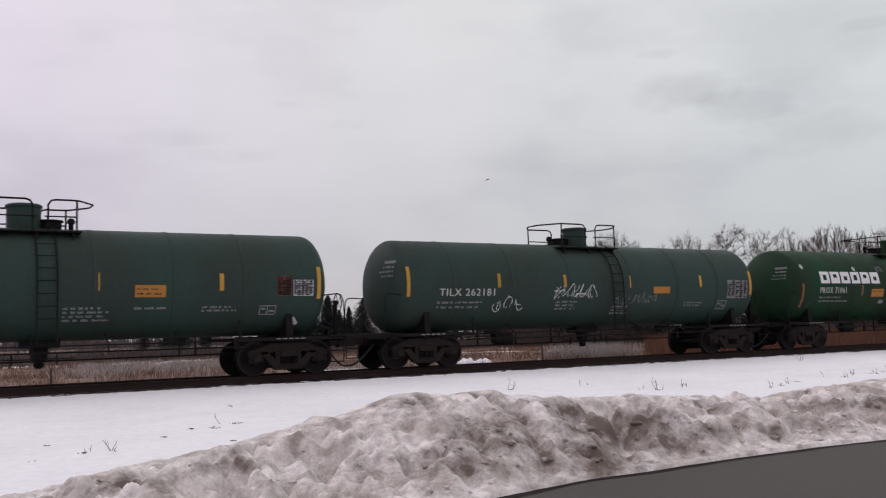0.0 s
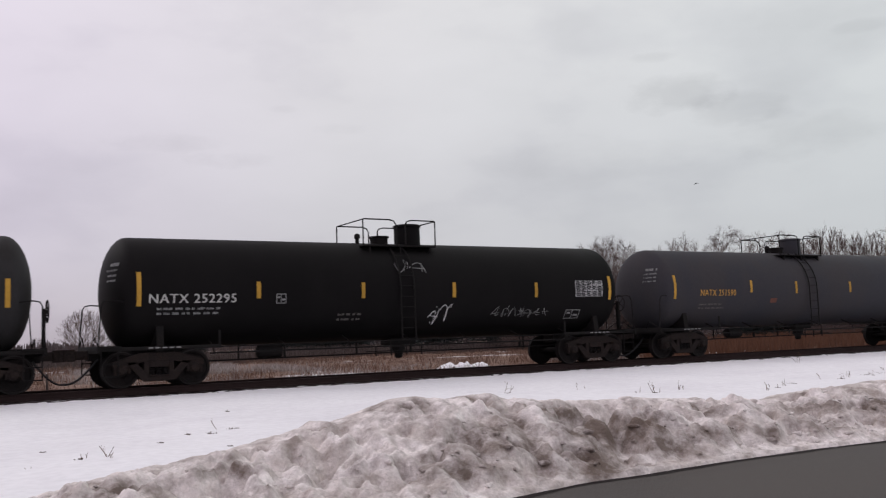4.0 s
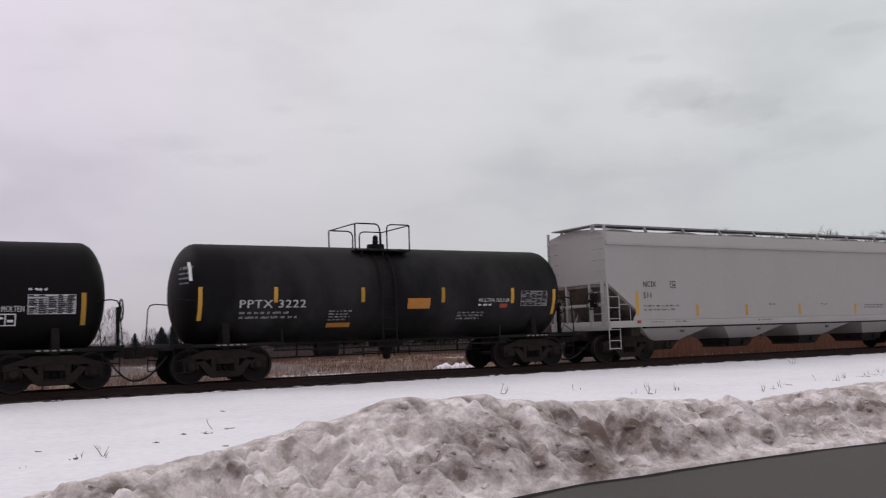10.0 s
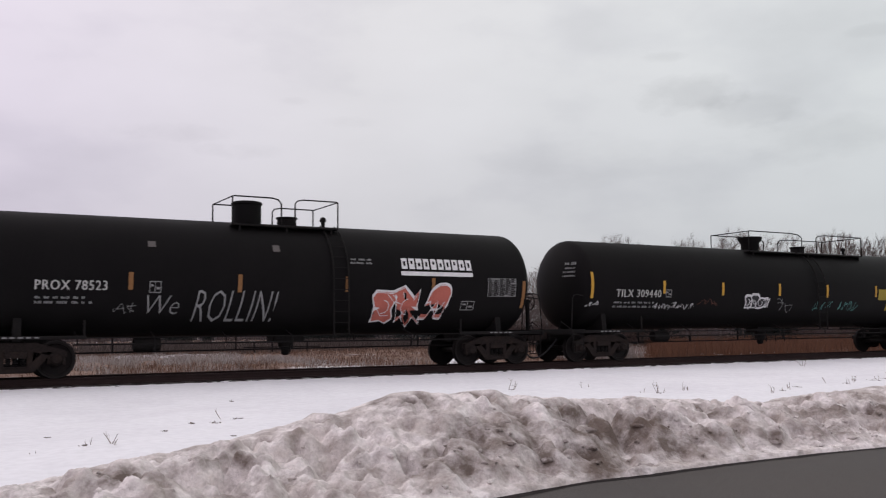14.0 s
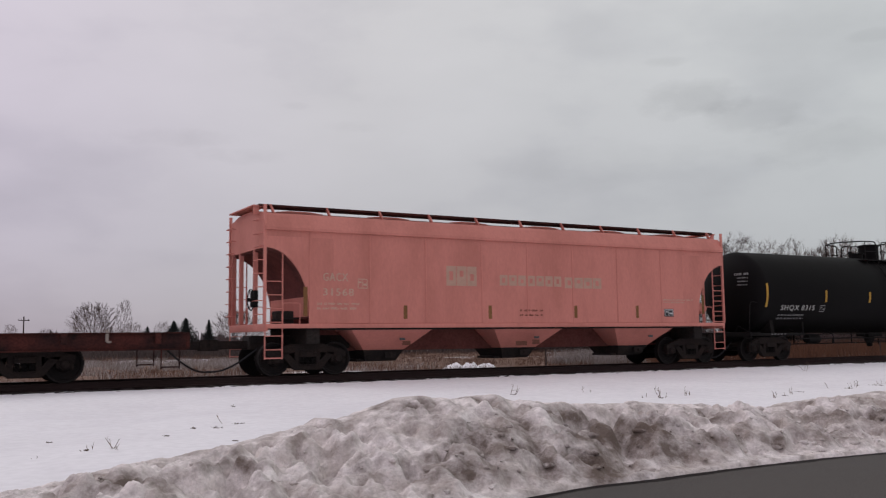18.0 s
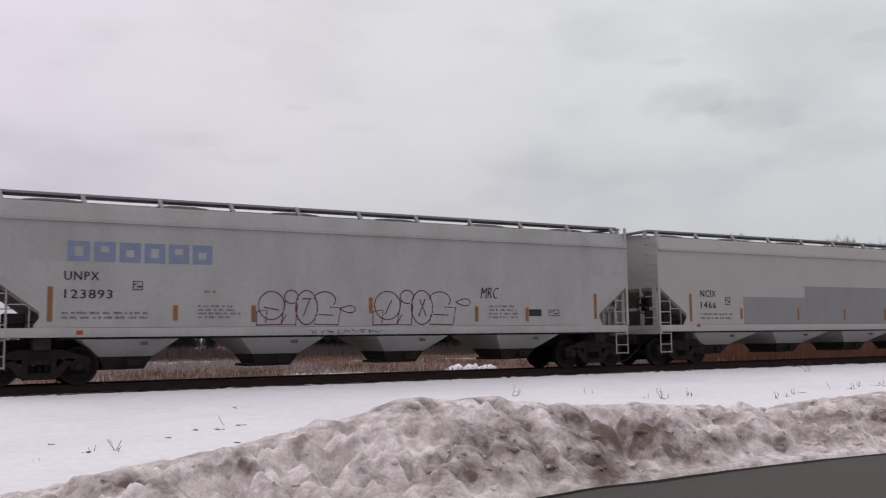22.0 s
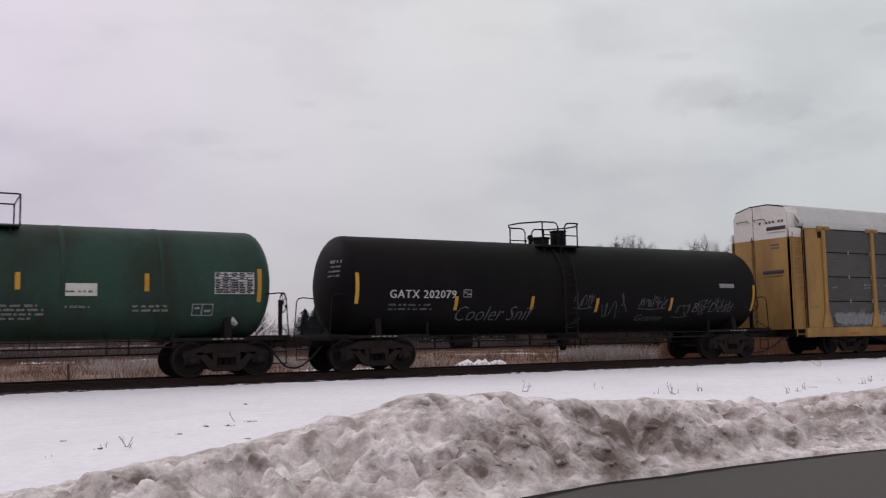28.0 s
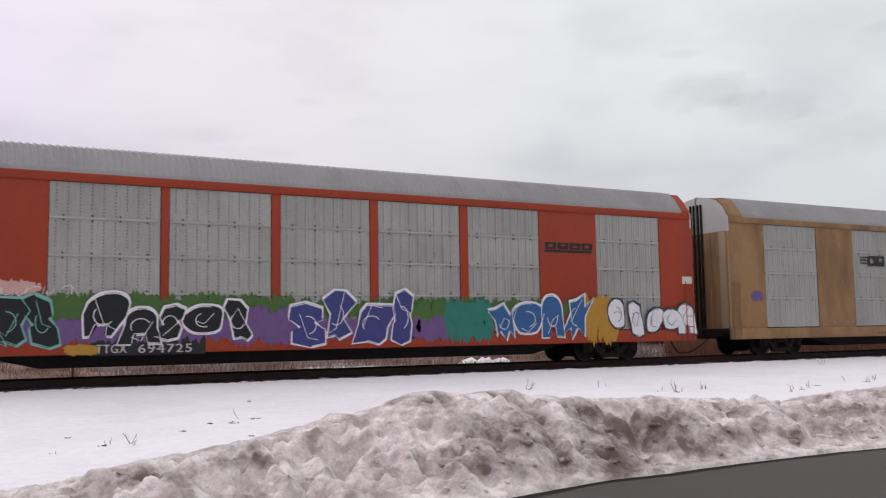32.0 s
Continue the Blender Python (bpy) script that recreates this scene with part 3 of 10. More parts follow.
class Side:
    """The near side of a car as a sheet in x and z: flat at y = -half, or round with radius r about the height zc."""

    def __init__(self, half=1.5, r=0.0, zc=0.0):
        self.half, self.r, self.zc = half, r, zc

    def y(self, z, lift):
        if not self.r:
            return -self.half - lift
        return -(self.r + lift) * math.sqrt(max(0.02, 1 - min(1, abs(z - self.zc) / (self.r + lift)) ** 2))


class Paint2D(G):
    """Flat paint shapes in x, z, later laid on a Side, each coat a little over the one before."""

    def coat(self, verts, faces):
        self.coats = 0 if not self.v else (self.coats + 1) % 9
        return self.add([(x, self.coats * 0.0003, z) for x, z in verts], faces)

    def rect(self, x0, x1, z0, z1):
        n = max(1, int((z1 - z0) / 0.12))
        zs = [z0 + (z1 - z0) * i / n for i in range(n + 1)]
        return self.coat([(x, z) for z in zs for x in (x0, x1)], [(2 * i, 2 * i + 1, 2 * i + 3, 2 * i + 2) for i in range(n)])

    def fan(self, pts):
        cx, cz = sum(p[0] for p in pts) / len(pts), sum(p[1] for p in pts) / len(pts)
        n = len(pts)
        return self.coat(list(pts) + [(cx, cz)], [(i, (i + 1) % n, n) for i in range(n)])

    def stroke(self, pts, w):
        pts = [Vector((x, z)) for x, z in pts]
        verts = []
        for i, p in enumerate(pts):
            d = pts[min(i + 1, len(pts) - 1)] - pts[max(i - 1, 0)]
            d = Vector((-d.y, d.x)).normalized() if d.length > 1e-6 else Vector((0, 1))
            verts += [(p.x + d.x * w / 2, p.y + d.y * w / 2), (p.x - d.x * w / 2, p.y - d.y * w / 2)]
        return self.coat(verts, [(2 * i, 2 * i + 1, 2 * i + 3, 2 * i + 2) for i in range(len(pts) - 1)])

    def on(self, side, lift):
        self.v = [(x, side.y(z, lift + up), z) for x, up, z in self.v]
        return self


TEXTS, MISTS = [], []


def mark(car, side, kind, x0, x1, z0, z1, mat=None, extra=None, lift=0.006):
    """One painted mark: stripe, bars, plate, table, frame, diamond, logo, text, scrawl or bubble."""
    p = Paint2D()
    w, h = x1 - x0, z1 - z0
    rng = random.Random(int((x0 * 131 + z0 * 977) * 10))
    if kind == "stripe":
        return part("reflective_stripe", p.rect(x0, x1, z0, z1).on(side, lift), mat or YELLOW, car, angle=0)
    if kind == "plate":
        return part("placard", p.rect(x0, x1, z0, z1).on(side, lift), mat, car, angle=0)
    if kind == "patch":
        return part("paint_patch", p.rect(x0, x1, z0, z1).on(side, lift * 0.6), mat, car, angle=0)
    if kind == "text":
        TEXTS.append((car, side, extra, x0, x1, z0, z1, mat or WHITE, lift, False))
        return None
    if kind == "bars":
        rows = extra or 2
        for i in range(rows):
            tall = min(0.55 * h / rows, 0.058)
            a = z0 + h * (i + 0.5) / rows - tall / 2
            b = a + tall
            x = x0
            end = x1 - rng.random() * 0.30 * w
            while x < end:
                n = rng.choice((2, 3, 4, 5, 6))
                for _ in range(n):
                    if x < end:
                        p.rect(x, x + tall * 0.46, a, b if rng.random() < 0.75 else a + tall * 0.7)
                    x += tall * 0.68
                x += tall * rng.uniform(0.6, 1.5)
        return tagged(part("small_lettering", p.on(side, lift), mat or DIM, car, angle=0), kind="stuff")
    if kind == "table":
        part("data_panel", Paint2D().rect(x0, x1, z0, z1).on(side, lift), mat or PANEL_WHITE, car, angle=0)
        rows = 9
        for i in range(1, rows):
            z = z0 + h * i / rows
            p.rect(x0 + 0.02, x1 - 0.02, z - 0.008, z + 0.008)
        for i in range(1, 5):
            x = x0 + w * (i + rng.uniform(-0.2, 0.2)) / 5
            p.rect(x - 0.008, x + 0.008, z0 + 0.02, z1 - 0.12)
        for i in range(rows):
            for k in range(5):
                if rng.random() < 0.85:
                    x = x0 + w * (k + 0.1) / 5
                    z = z0 + h * (i + 0.3) / rows
                    p.rect(x, x + w * rng.uniform(0.09, 0.17), z, z + h * 0.5 / rows)
        return part("panel_print", p.on(side, lift + 0.004), BLACK if mat is None else STEEL, car, angle=0)
    if kind == "frame":
        t = 0.022
        p.rect(x0, x1, z0, z0 + t).rect(x0, x1, z1 - t, z1).rect(x0, x0 + t, z0, z1).rect(x1 - t, x1, z0, z1)
        p.rect(x0 + w * 0.45, x0 + w * 0.5, z0, z1).rect(x0 + w * 0.12, x0 + w * 0.36, z0 + h * 0.55, z0 + h * 0.72).rect(x0 + w * 0.58, x0 + w * 0.88, z0 + h * 0.3, z0 + h * 0.5)
        return part("inspection_box", p.on(side, lift), mat or DIM, car, angle=0)
    if kind == "diamond":
        r = w / 2
        c, z = (x0 + x1) / 2, (z0 + z1) / 2
        part("hazard_placard", Paint2D().fan([(c - r, z), (c, z - r), (c + r, z), (c, z + r)]).on(side, lift), WHITE, car, "white diamond hazard placard", angle=0)
        p.fan([(c - r * 0.25, z - r * 0.7), (c + r * 0.25, z - r * 0.7), (c + r * 0.6, z - r * 0.2), (c - r * 0.6, z - r * 0.2)])
        for i in range(4):
            p.rect(c - r * 0.45 + i * r * 0.25, c - r * 0.35 + i * r * 0.25, z - 0.02, z + r * 0.3)
        return part("placard_print", p.on(side, lift + 0.004), BLACK, car, angle=0)
    if kind == "logo":
        n = extra
        for i in range(n):
            a, b = x0 + w * i / n + w * 0.012, x0 + w * (i + 1) / n - w * 0.012
            t, lo, hi = (b - a) * 0.31, (0.27, 0.47, 0.27)[i % 3], (0.27, 0.22, 0.38)[i % 3]
            q = Paint2D()
            q.rect(a, b, z0, z0 + h * lo).rect(a, b, z1 - h * hi, z1).rect(a, a + t, z0 + h * lo, z1 - h * hi).rect(b - t, b, z0 + h * lo, z1 - h * hi)
            part("mark_block", q.on(side, lift), mat or WHITE, car, "plain block of a company mark", angle=0)
        return None
    if kind == "hoops":
        at = lambda q: [(x0 + w * u, z0 + h * v) for u, v in q]
        arc = lambda u, v, ru, rv, q0, q1: [(u + ru * math.cos(q), v + rv * math.sin(q)) for q in [q0 + (q1 - q0) * k / 26 for k in range(27)]]
        for q in ([(0.0, 0.0), (0.0, 0.38), (0.12, 0.42), (0.10, 0.05)], arc(0.17, 0.55, 0.15, 0.40, 0, 6.3), [(0.0, 0.0), (0.28, 0.02), (0.34, 0.3)], arc(0.40, 0.80, 0.08, 0.19, -0.5, 5.2), [(0.33, 0.7), (0.28, 0.02), (0.45, 0.0), (0.47, 0.62)],
                  arc(0.58, 0.50, 0.13, 0.49, 0, 6.3), arc(0.80, 0.72, 0.13, 0.24, -0.6, 3.1), [(0.69, 0.3), (0.67, 0.02), (0.96, 0.0), (1.0, 0.5), (0.86, 0.52), (0.90, 0.28), (0.72, 0.30)], [(0.14, 0.3), (0.22, 0.7)] if extra else [(0.08, 0.5), (0.26, 0.42)], [(0.54, 0.25), (0.62, 0.75)], [(0.55, 0.75), (0.63, 0.25)] if extra else [(0.53, 0.75), (0.64, 0.75)]):
            p.stroke(at(q), 0.030)
        return part("graffiti", p.on(side, lift + 0.002), mat, car, "sprayed outline graffiti", angle=0)
    if kind == "lozenge":
        cx, cz, r = (x0 + x1) / 2, (z0 + z1) / 2, 0.11
        return part("pale_spot", p.fan([(cx + r * math.cos(q) * (0.8 if k % 2 else 1), cz + r * math.sin(q) * (0.8 if k % 2 else 1)) for k, q in enumerate([i * math.tau / 8 for i in range(8)])]).on(side, lift), mat, car, angle=0)
    if kind == "triangle":
        return part("reflective_triangle", p.fan([(x0, z1), (x0, z1), (x1, z1), (x1, z0)]).on(side, lift), mat or YELLOW, car, angle=0)
    if kind == "eye":
        p.stroke([(x0 + w * (0.5 - 0.5 * math.cos(q)), z0 + h * (0.5 + 0.5 * math.sin(q) * abs(math.sin(q / 2)))) for q in [k * math.tau / 16 for k in range(17)]], 0.028)
        return part("graffiti", p.on(side, lift + 0.002), mat, car, angle=0)
    if kind == "tag":
        TEXTS.append((car, side, extra, x0, x1, z0, z1, mat or DIM, lift, True))
        return None
    if kind == "scrawl":
        # looping handwriting: one running line for each letter, with a stray cross stroke here and there
        n = extra or max(2, int(w / (h * 0.75)))
        t = 0.013 if h < 0.5 else 0.017
        lean = rng.uniform(0.0, 0.25)
        for i in range(n):
            a, q = x0 + w * (i + 0.04) / n, w * 0.96 / n
            jz, jh = z0 + h * rng.uniform(0.0, 0.18), h * rng.uniform(0.55, 0.85)
            f1, f2, p1, p2 = rng.uniform(3.5, 8.5), rng.uniform(2.0, 6.0), rng.uniform(0, 6.3), rng.uniform(0, 6.3)
            at = lambda u, v: (a + q * u + lean * v * jh, jz + jh * v)
            p.stroke([at(0.5 + (u - 0.5) * 0.75 + 0.22 * math.sin(f1 * u + p1), 0.5 + 0.42 * math.sin(f2 * u * 1.6 + p2) * (1 - 0.3 * math.cos(f1 * u))) for u in [k / 22 for k in range(23)]], t)
            if rng.random() < 0.7:
                u = rng.uniform(0.1, 0.8)
                p.stroke([at(u, rng.uniform(-0.05, 0.2)), at(u + rng.uniform(-0.05, 0.12), rng.uniform(0.8, 1.15))], t)
            if rng.random() < 0.35:
                v = rng.uniform(0.3, 0.8)
                p.stroke([at(0.1, v), at(0.9, v + rng.uniform(-0.1, 0.15))], t)
        if rng.random() < 0.3:
            p.stroke([(x0, z0), (x0 + w * 0.5, z0 - 0.03), (x1, z0 + 0.02)], t)
        return part("graffiti", p.on(side, lift + 0.002), mat or DIM, car, "sprayed scrawl", angle=0)
    if kind == "mist":
        n = extra * 5
        for i in range(n):
            rx, rz = rng.uniform(0.05, 0.17), h * rng.uniform(0.14, 0.46)
            cx, cz = x0 + rx + (w - 2 * rx) * (i + rng.random()) / n, z0 + rz + (h - 2 * rz) * rng.random()
            ph = rng.uniform(0, 6)
            p.fan([(cx + rx * math.cos(a) * (1 + 0.25 * math.sin(3 * a + ph)), cz + rz * math.sin(a) * (1 + 0.2 * math.sin(5 * a + ph))) for a in [k * math.tau / 14 for k in range(14)]])
        MISTS.append(car)
        return part("graffiti", p.on(side, lift + 0.00083 * (len(MISTS) % 8)), mat, car, "sprayed colour cloud", angle=0)
    if kind == "bubble":
        # a row of tall overlapping arched letters: pale outline, dark fill, thin inner lines
        n, fill, rim = mat
        glow, body, line = Paint2D(), Paint2D(), Paint2D()
        for i in range(n):
            cx, rx = x0 + w * (i + 0.5) / n + rng.uniform(-0.12, 0.12) * w / n, w / n * rng.uniform(0.46, 0.72)
            lo, hi = z0 + h * rng.uniform(-0.03, 0.16), z1 - h * rng.uniform(0.0, 0.30)
            slant, kind_ = rng.uniform(-0.35, 0.45), rng.choice(("arch", "round", "spike", "bar", "ess"))
            a0, a1, a2 = rng.uniform(0.6, 1.0), rng.uniform(0.5, 1.1), rng.uniform(0.25, 0.6)
            shape = {"arch": [(-a1, 0.0), (-a0, 0.5)] + [(-a0 * math.cos(e), 0.62 + 0.38 * math.sin(e)) for e in [0.3 + k * 0.32 for k in range(9)]] + [(a0, 0.45), (a1, 0.0), (a2 * 0.5, 0.02), (a2 * 0.3, 0.28), (-a2 * 0.4, 0.26), (-a2 * 0.5, 0.0)],
                     "round": [(a0 * math.cos(e) * (1 + 0.12 * math.sin(3 * e + a1 * 9)), 0.5 + 0.5 * math.sin(e) * (1 + 0.1 * math.cos(2 * e))) for e in [k * math.tau / 18 for k in range(18)]],
                     "spike": [(-a1, 0.05), (-a0 * 0.7, 0.55), (-a0 * 1.2, 0.85), (-a2, 0.9), (0.1, 1.05), (a2, 0.72), (a0 * 1.25, 0.95), (a0 * 0.8, 0.5), (a1 * 1.2, 0.0), (a2 * 0.6, 0.2), (0.0, -0.08), (-a2 * 0.6, 0.22)],
                     "bar": [(-a2, 0.0), (-a2 * 1.1, 0.5), (-a0 * 0.9, 0.8), (-a2, 1.0), (a2, 0.98), (a0, 0.75), (a2 * 1.2, 0.4), (a0, 0.1), (a2, -0.05), (0.0, 0.04)],
                     "ess": [(-a0, 0.05), (-a0 * 0.9, 0.35), (-a2, 0.42), (-a0, 0.65), (-a0 * 0.8, 0.95), (0.0, 1.04), (a0, 0.9), (a0 * 0.9, 0.62), (a2, 0.55), (a0, 0.35), (a0 * 0.9, 0.02), (0.0, -0.06)]}[kind_]

            def outline(grow):
                return [(cx + u * rx + math.copysign(grow, u) + slant * (v - 0.4) * (hi - lo), lo + v * (hi - lo) + grow * (1.0 if v > 0.5 else -0.7)) for u, v in shape]
            glow.fan(outline(0.050))
            body.fan(outline(-0.006))
            edge = outline(-0.03)
            k = rng.randint(0, 5)
            line.stroke((edge + edge)[k:k + len(edge) - 2], 0.020)
            e0 = rng.uniform(0, 5)
            line.stroke([(cx + rx * 0.42 * math.cos(e), lo + (hi - lo) * (0.48 + 0.22 * math.sin(e))) for e in [e0 + k * 0.4 for k in range(9)]], 0.022)
            line.stroke([(cx - rx * 0.4, lo + (hi - lo) * rng.random()), (cx, lo + (hi - lo) * rng.random()), (cx + rx * 0.5, lo + (hi - lo) * rng.random())], 0.018)
        part("graffiti", glow.on(side, lift + 0.011), rim, car, "sprayed pale outline", angle=0)
        part("graffiti", body.on(side, lift + 0.014), fill, car, "sprayed dark letter shapes", angle=0)
        return part("graffiti", line.on(side, lift + 0.017), rim, car, "sprayed lines", angle=0)


def lay_texts():
    """Turns the words noted in TEXTS into meshes that fill their rectangles on the cars' sides."""
    curves = []
    for row in TEXTS:
        c = bpy.data.curves.new("lettering", "FONT")
        c.body, c.resolution_u = row[2], 2
        c.offset, c.space_character, c.shear = (-0.016, 1.0, 0.25) if row[9] else (0.0, 1.12, 0.0)
        curves.append(new("lettering", c))
    bpy.context.view_layer.update()
    graph = bpy.context.evaluated_depsgraph_get()
    for ob, (car, side, body, x0, x1, z0, z1, mat, lift, thin) in zip(curves, TEXTS):
        me = bpy.data.meshes.new_from_object(ob.evaluated_get(graph))
        if side.r and z1 - z0 > 0.22:
            bm = bmesh.new()
            bm.from_mesh(me)
            ys = [v.co.y for v in bm.verts]
            for k in range(1, 8):
                cut = min(ys) + (max(ys) - min(ys)) * k / 8
                bmesh.ops.bisect_plane(bm, geom=bm.verts[:] + bm.edges[:] + bm.faces[:], plane_co=(0, cut, 0), plane_no=(0, 1, 0))
            bm.to_mesh(me)
            bm.free()
        co = np.zeros(len(me.vertices) * 3)
        me.vertices.foreach_get("co", co)
        co = co.reshape(-1, 3)
        lo, hi = co.min(0), co.max(0)
        u = (co - lo) / np.maximum(hi - lo, 1e-6)
        x, z = x0 + u[:, 0] * (x1 - x0), z0 + u[:, 1] * (z1 - z0)
        bold, n = 0.001 if thin else min(0.022 * (z1 - z0), 0.005), len(x)
        verts = [(a + k * bold, side.y(b, lift + 0.022 * (car in MISTS) + 0.006 + 0.0005 * k), b) for k in (-1, 0, 1) for a, b in zip(x, z)]
        faces = [tuple(i + n * k for i in q.vertices) for k in range(3) for q in me.polygons]
        me = bpy.data.meshes.new("lettering")
        me.from_pydata(verts, [], faces)
        me.materials.append(mat)
        bpy.data.objects.remove(ob)
        part("graffiti" if thin else "lettering", me, mat, car, "thin sprayed words" if thin else "painted reporting mark")


# ---- trucks, couplers, railings ----
WHEELSETS = []


def make_wheelset(r):
    g = G()
    for s in (-1, 1):
        rim = [(0.70, r + 0.026), (0.722, r + 0.026), (0.73, r), (0.838, r - 0.006), (0.842, r - 0.03), (0.838, r - 0.075), (0.80, r - 0.09), (0.775, r * 0.45), (0.80, 0.17), (0.86, 0.15), (0.865, 0.10)]
        g.lathe_y([(s * y, q) for y, q in (rim if s > 0 else rim)], 0, 0, 28)
    g.lathe_y([(-1.02, 0.075), (1.02, 0.075)], 0, 0, 10)
    for s in (-1, 1):
        for k in range(2):
            a = k * 2.4
            g.tube([(0.20 * math.cos(a), s * 0.815, 0.20 * math.sin(a)), ((r - 0.1) * math.cos(a), s * 0.828, (r - 0.1) * math.sin(a))], 0.012, 5)
    k = len(g.f)
    for s in (-1, 1):
        g.loft([[(q * math.cos(k * math.tau / 28), s * y, q * math.sin(k * math.tau / 28) * -s) for k in range(28)] for y, q in ((0.840, r - 0.004), (0.848, r - 0.006), (0.848, r - 0.028), (0.840, r - 0.032))], cap=False)
    me = mesh_of("wheelset", g, WHEEL, 40)
    me.materials.append(TREAD)
    me.polygons.foreach_set("material_index", [0] * k + [1] * (len(g.f) - k))
    return me


def make_frame(s):
    """Cast side frame of a three-piece truck, on the side s: a top member, two diagonals to the bottom chord, columns and pedestals."""
    g = G()
    y0, y1 = (0.90, 1.07) if s > 0 else (-1.07, -0.90)
    g.prism([(-1.12, 0.66), (-0.84, 0.74), (-0.46, 0.86), (0.46, 0.86), (0.84, 0.74), (1.12, 0.66), (1.12, 0.52), (0.72, 0.57), (0.30, 0.66), (-0.30, 0.66), (-0.72, 0.57), (-1.12, 0.52)][::-1], "y", y0, y1)
    for d in (-1, 1):
        strut = [(d * 0.80, 0.64), (d * 0.58, 0.64), (d * 0.24, 0.28), (d * 0.30, 0.17), (d * 0.42, 0.19)]
        g.prism(strut if d > 0 else strut[::-1], "y", y0, y1)
        g.box(min(d * 0.24, d * 0.37), max(d * 0.24, d * 0.37), y0 + 0.01, y1 - 0.01, 0.22, 0.72, 0.012)
        g.box(min(d * 0.71, d * 1.07), max(d * 0.71, d * 1.07), y0 + 0.005, y1 - 0.005, 0.50, 0.68, 0.03)
        g.box(min(d * 1.02, d * 1.09), max(d * 1.02, d * 1.09), y0 + 0.02, y1 - 0.02, 0.33, 0.56, 0.012)
        g.box(min(d * 0.69, d * 0.76), max(d * 0.69, d * 0.76), y0 + 0.02, y1 - 0.02, 0.36, 0.56, 0.012)
    g.box(-0.38, 0.38, y0 + 0.005, y1 - 0.005, 0.15, 0.29, 0.025)
    g.box(-0.26, 0.26, y0 + 0.03, y1 - 0.06, 0.52, 0.70, 0.012)
    return mesh_of("side_frame", g, TRUCKS, 30)


def make_bolster():
    g = G().box(-0.24, 0.24, -1.10, 1.10, 0.50, 0.66, 0.02).box(-0.3, 0.3, -0.35, 0.35, 0.62, 0.84, 0.02)
    for s in (-1, 1):
        g.box(-0.26, 0.26, s * 1.0 - 0.09, s * 1.0 + 0.09, 0.28, 0.31, 0.005)
    for x in (-0.42, 0.42):
        g.box(x - 0.05, x + 0.05, -0.78, 0.78, 0.34, 0.44, 0.01)
    for x in (-0.46, 0.46):
        for s in (-1, 1):
            g.box(x - 0.02, x + 0.04, s * 0.77 - 0.06, s * 0.77 + 0.06, 0.30, 0.56, 0.01)
    return mesh_of("truck", g, TRUCKS, 30)


def make_springs(s):
    g = G()
    for x in (-0.16, 0.0, 0.16):
        pts = [(x + 0.062 * math.cos(a), s * 1.0 + 0.062 * math.sin(a), 0.31 + a * 0.0065) for a in [k * 0.75 for k in range(38)]]
        g.tube(pts, 0.016, 4)
    return mesh_of("spring_nest", g, STEEL, 40)


def make_cap(s):
    return mesh_of("bearing_cap", G().lathe_y([(s * 0.9, 0.13), (s * 1.07, 0.13), (s * 1.10, 0.09), (s * 1.115, 0.085)], 0, 0.457, 14), TRUCKS, 40)


BIG, SMALL = 0.457, 0.419
WHEEL_MESH = {BIG: make_wheelset(BIG), SMALL: make_wheelset(SMALL)}
FRAME_MESH, SPRING_MESH, CAP_MESH = [{s: make(s) for s in (-1, 1)} for make in (make_frame, make_springs, make_cap)]
BOLSTER_MESH = make_bolster()


def truck(car, middle, x, r=BIG, shiny=False):
    """A two-axle truck of a car: frames and springs with two wheelsets that roll."""
    t = part("truck", BOLSTER_MESH, TRUCKS, car, "cast steel two-axle truck", at=pose(x, 0, r - BIG))
    for s in (-1, 1):
        part("side_frame", FRAME_MESH[s], TRUCKS, t)
        part("spring_nest", SPRING_MESH[s], STEEL, t)
        for a in (-0.89, 0.89):
            part("bearing_cap", CAP_MESH[s], TRUCKS, t, at=pose(a, 0, 0))
    for k, a in enumerate((-0.89, 0.89)):
        w = part("wheelset", WHEEL_MESH[r], WHEEL, t, "steel wheels on an axle", at=pose(a, 0, BIG))
        WHEELSETS.append((w, a, middle + x + a, r))
    return t


COUPLINGS = (-6.00, 11.01, 27.94, 44.89, 63.25, 81.43, 99.66, 113.55, 127.35, 141.01, 155.03, 169.00, 189.50, 210.12, 227.58, 248.25, 277.25, 295.98, 314.07, 331.23, 352.05, 372.45, 397.05, 414.10, 431.10, 449.30, 478.10, 506.50, 534.90)


def face_of(place):
    """The train coordinate of the coupling nearest to a place."""
    return min(COUPLINGS, key=lambda q: abs(q - place))


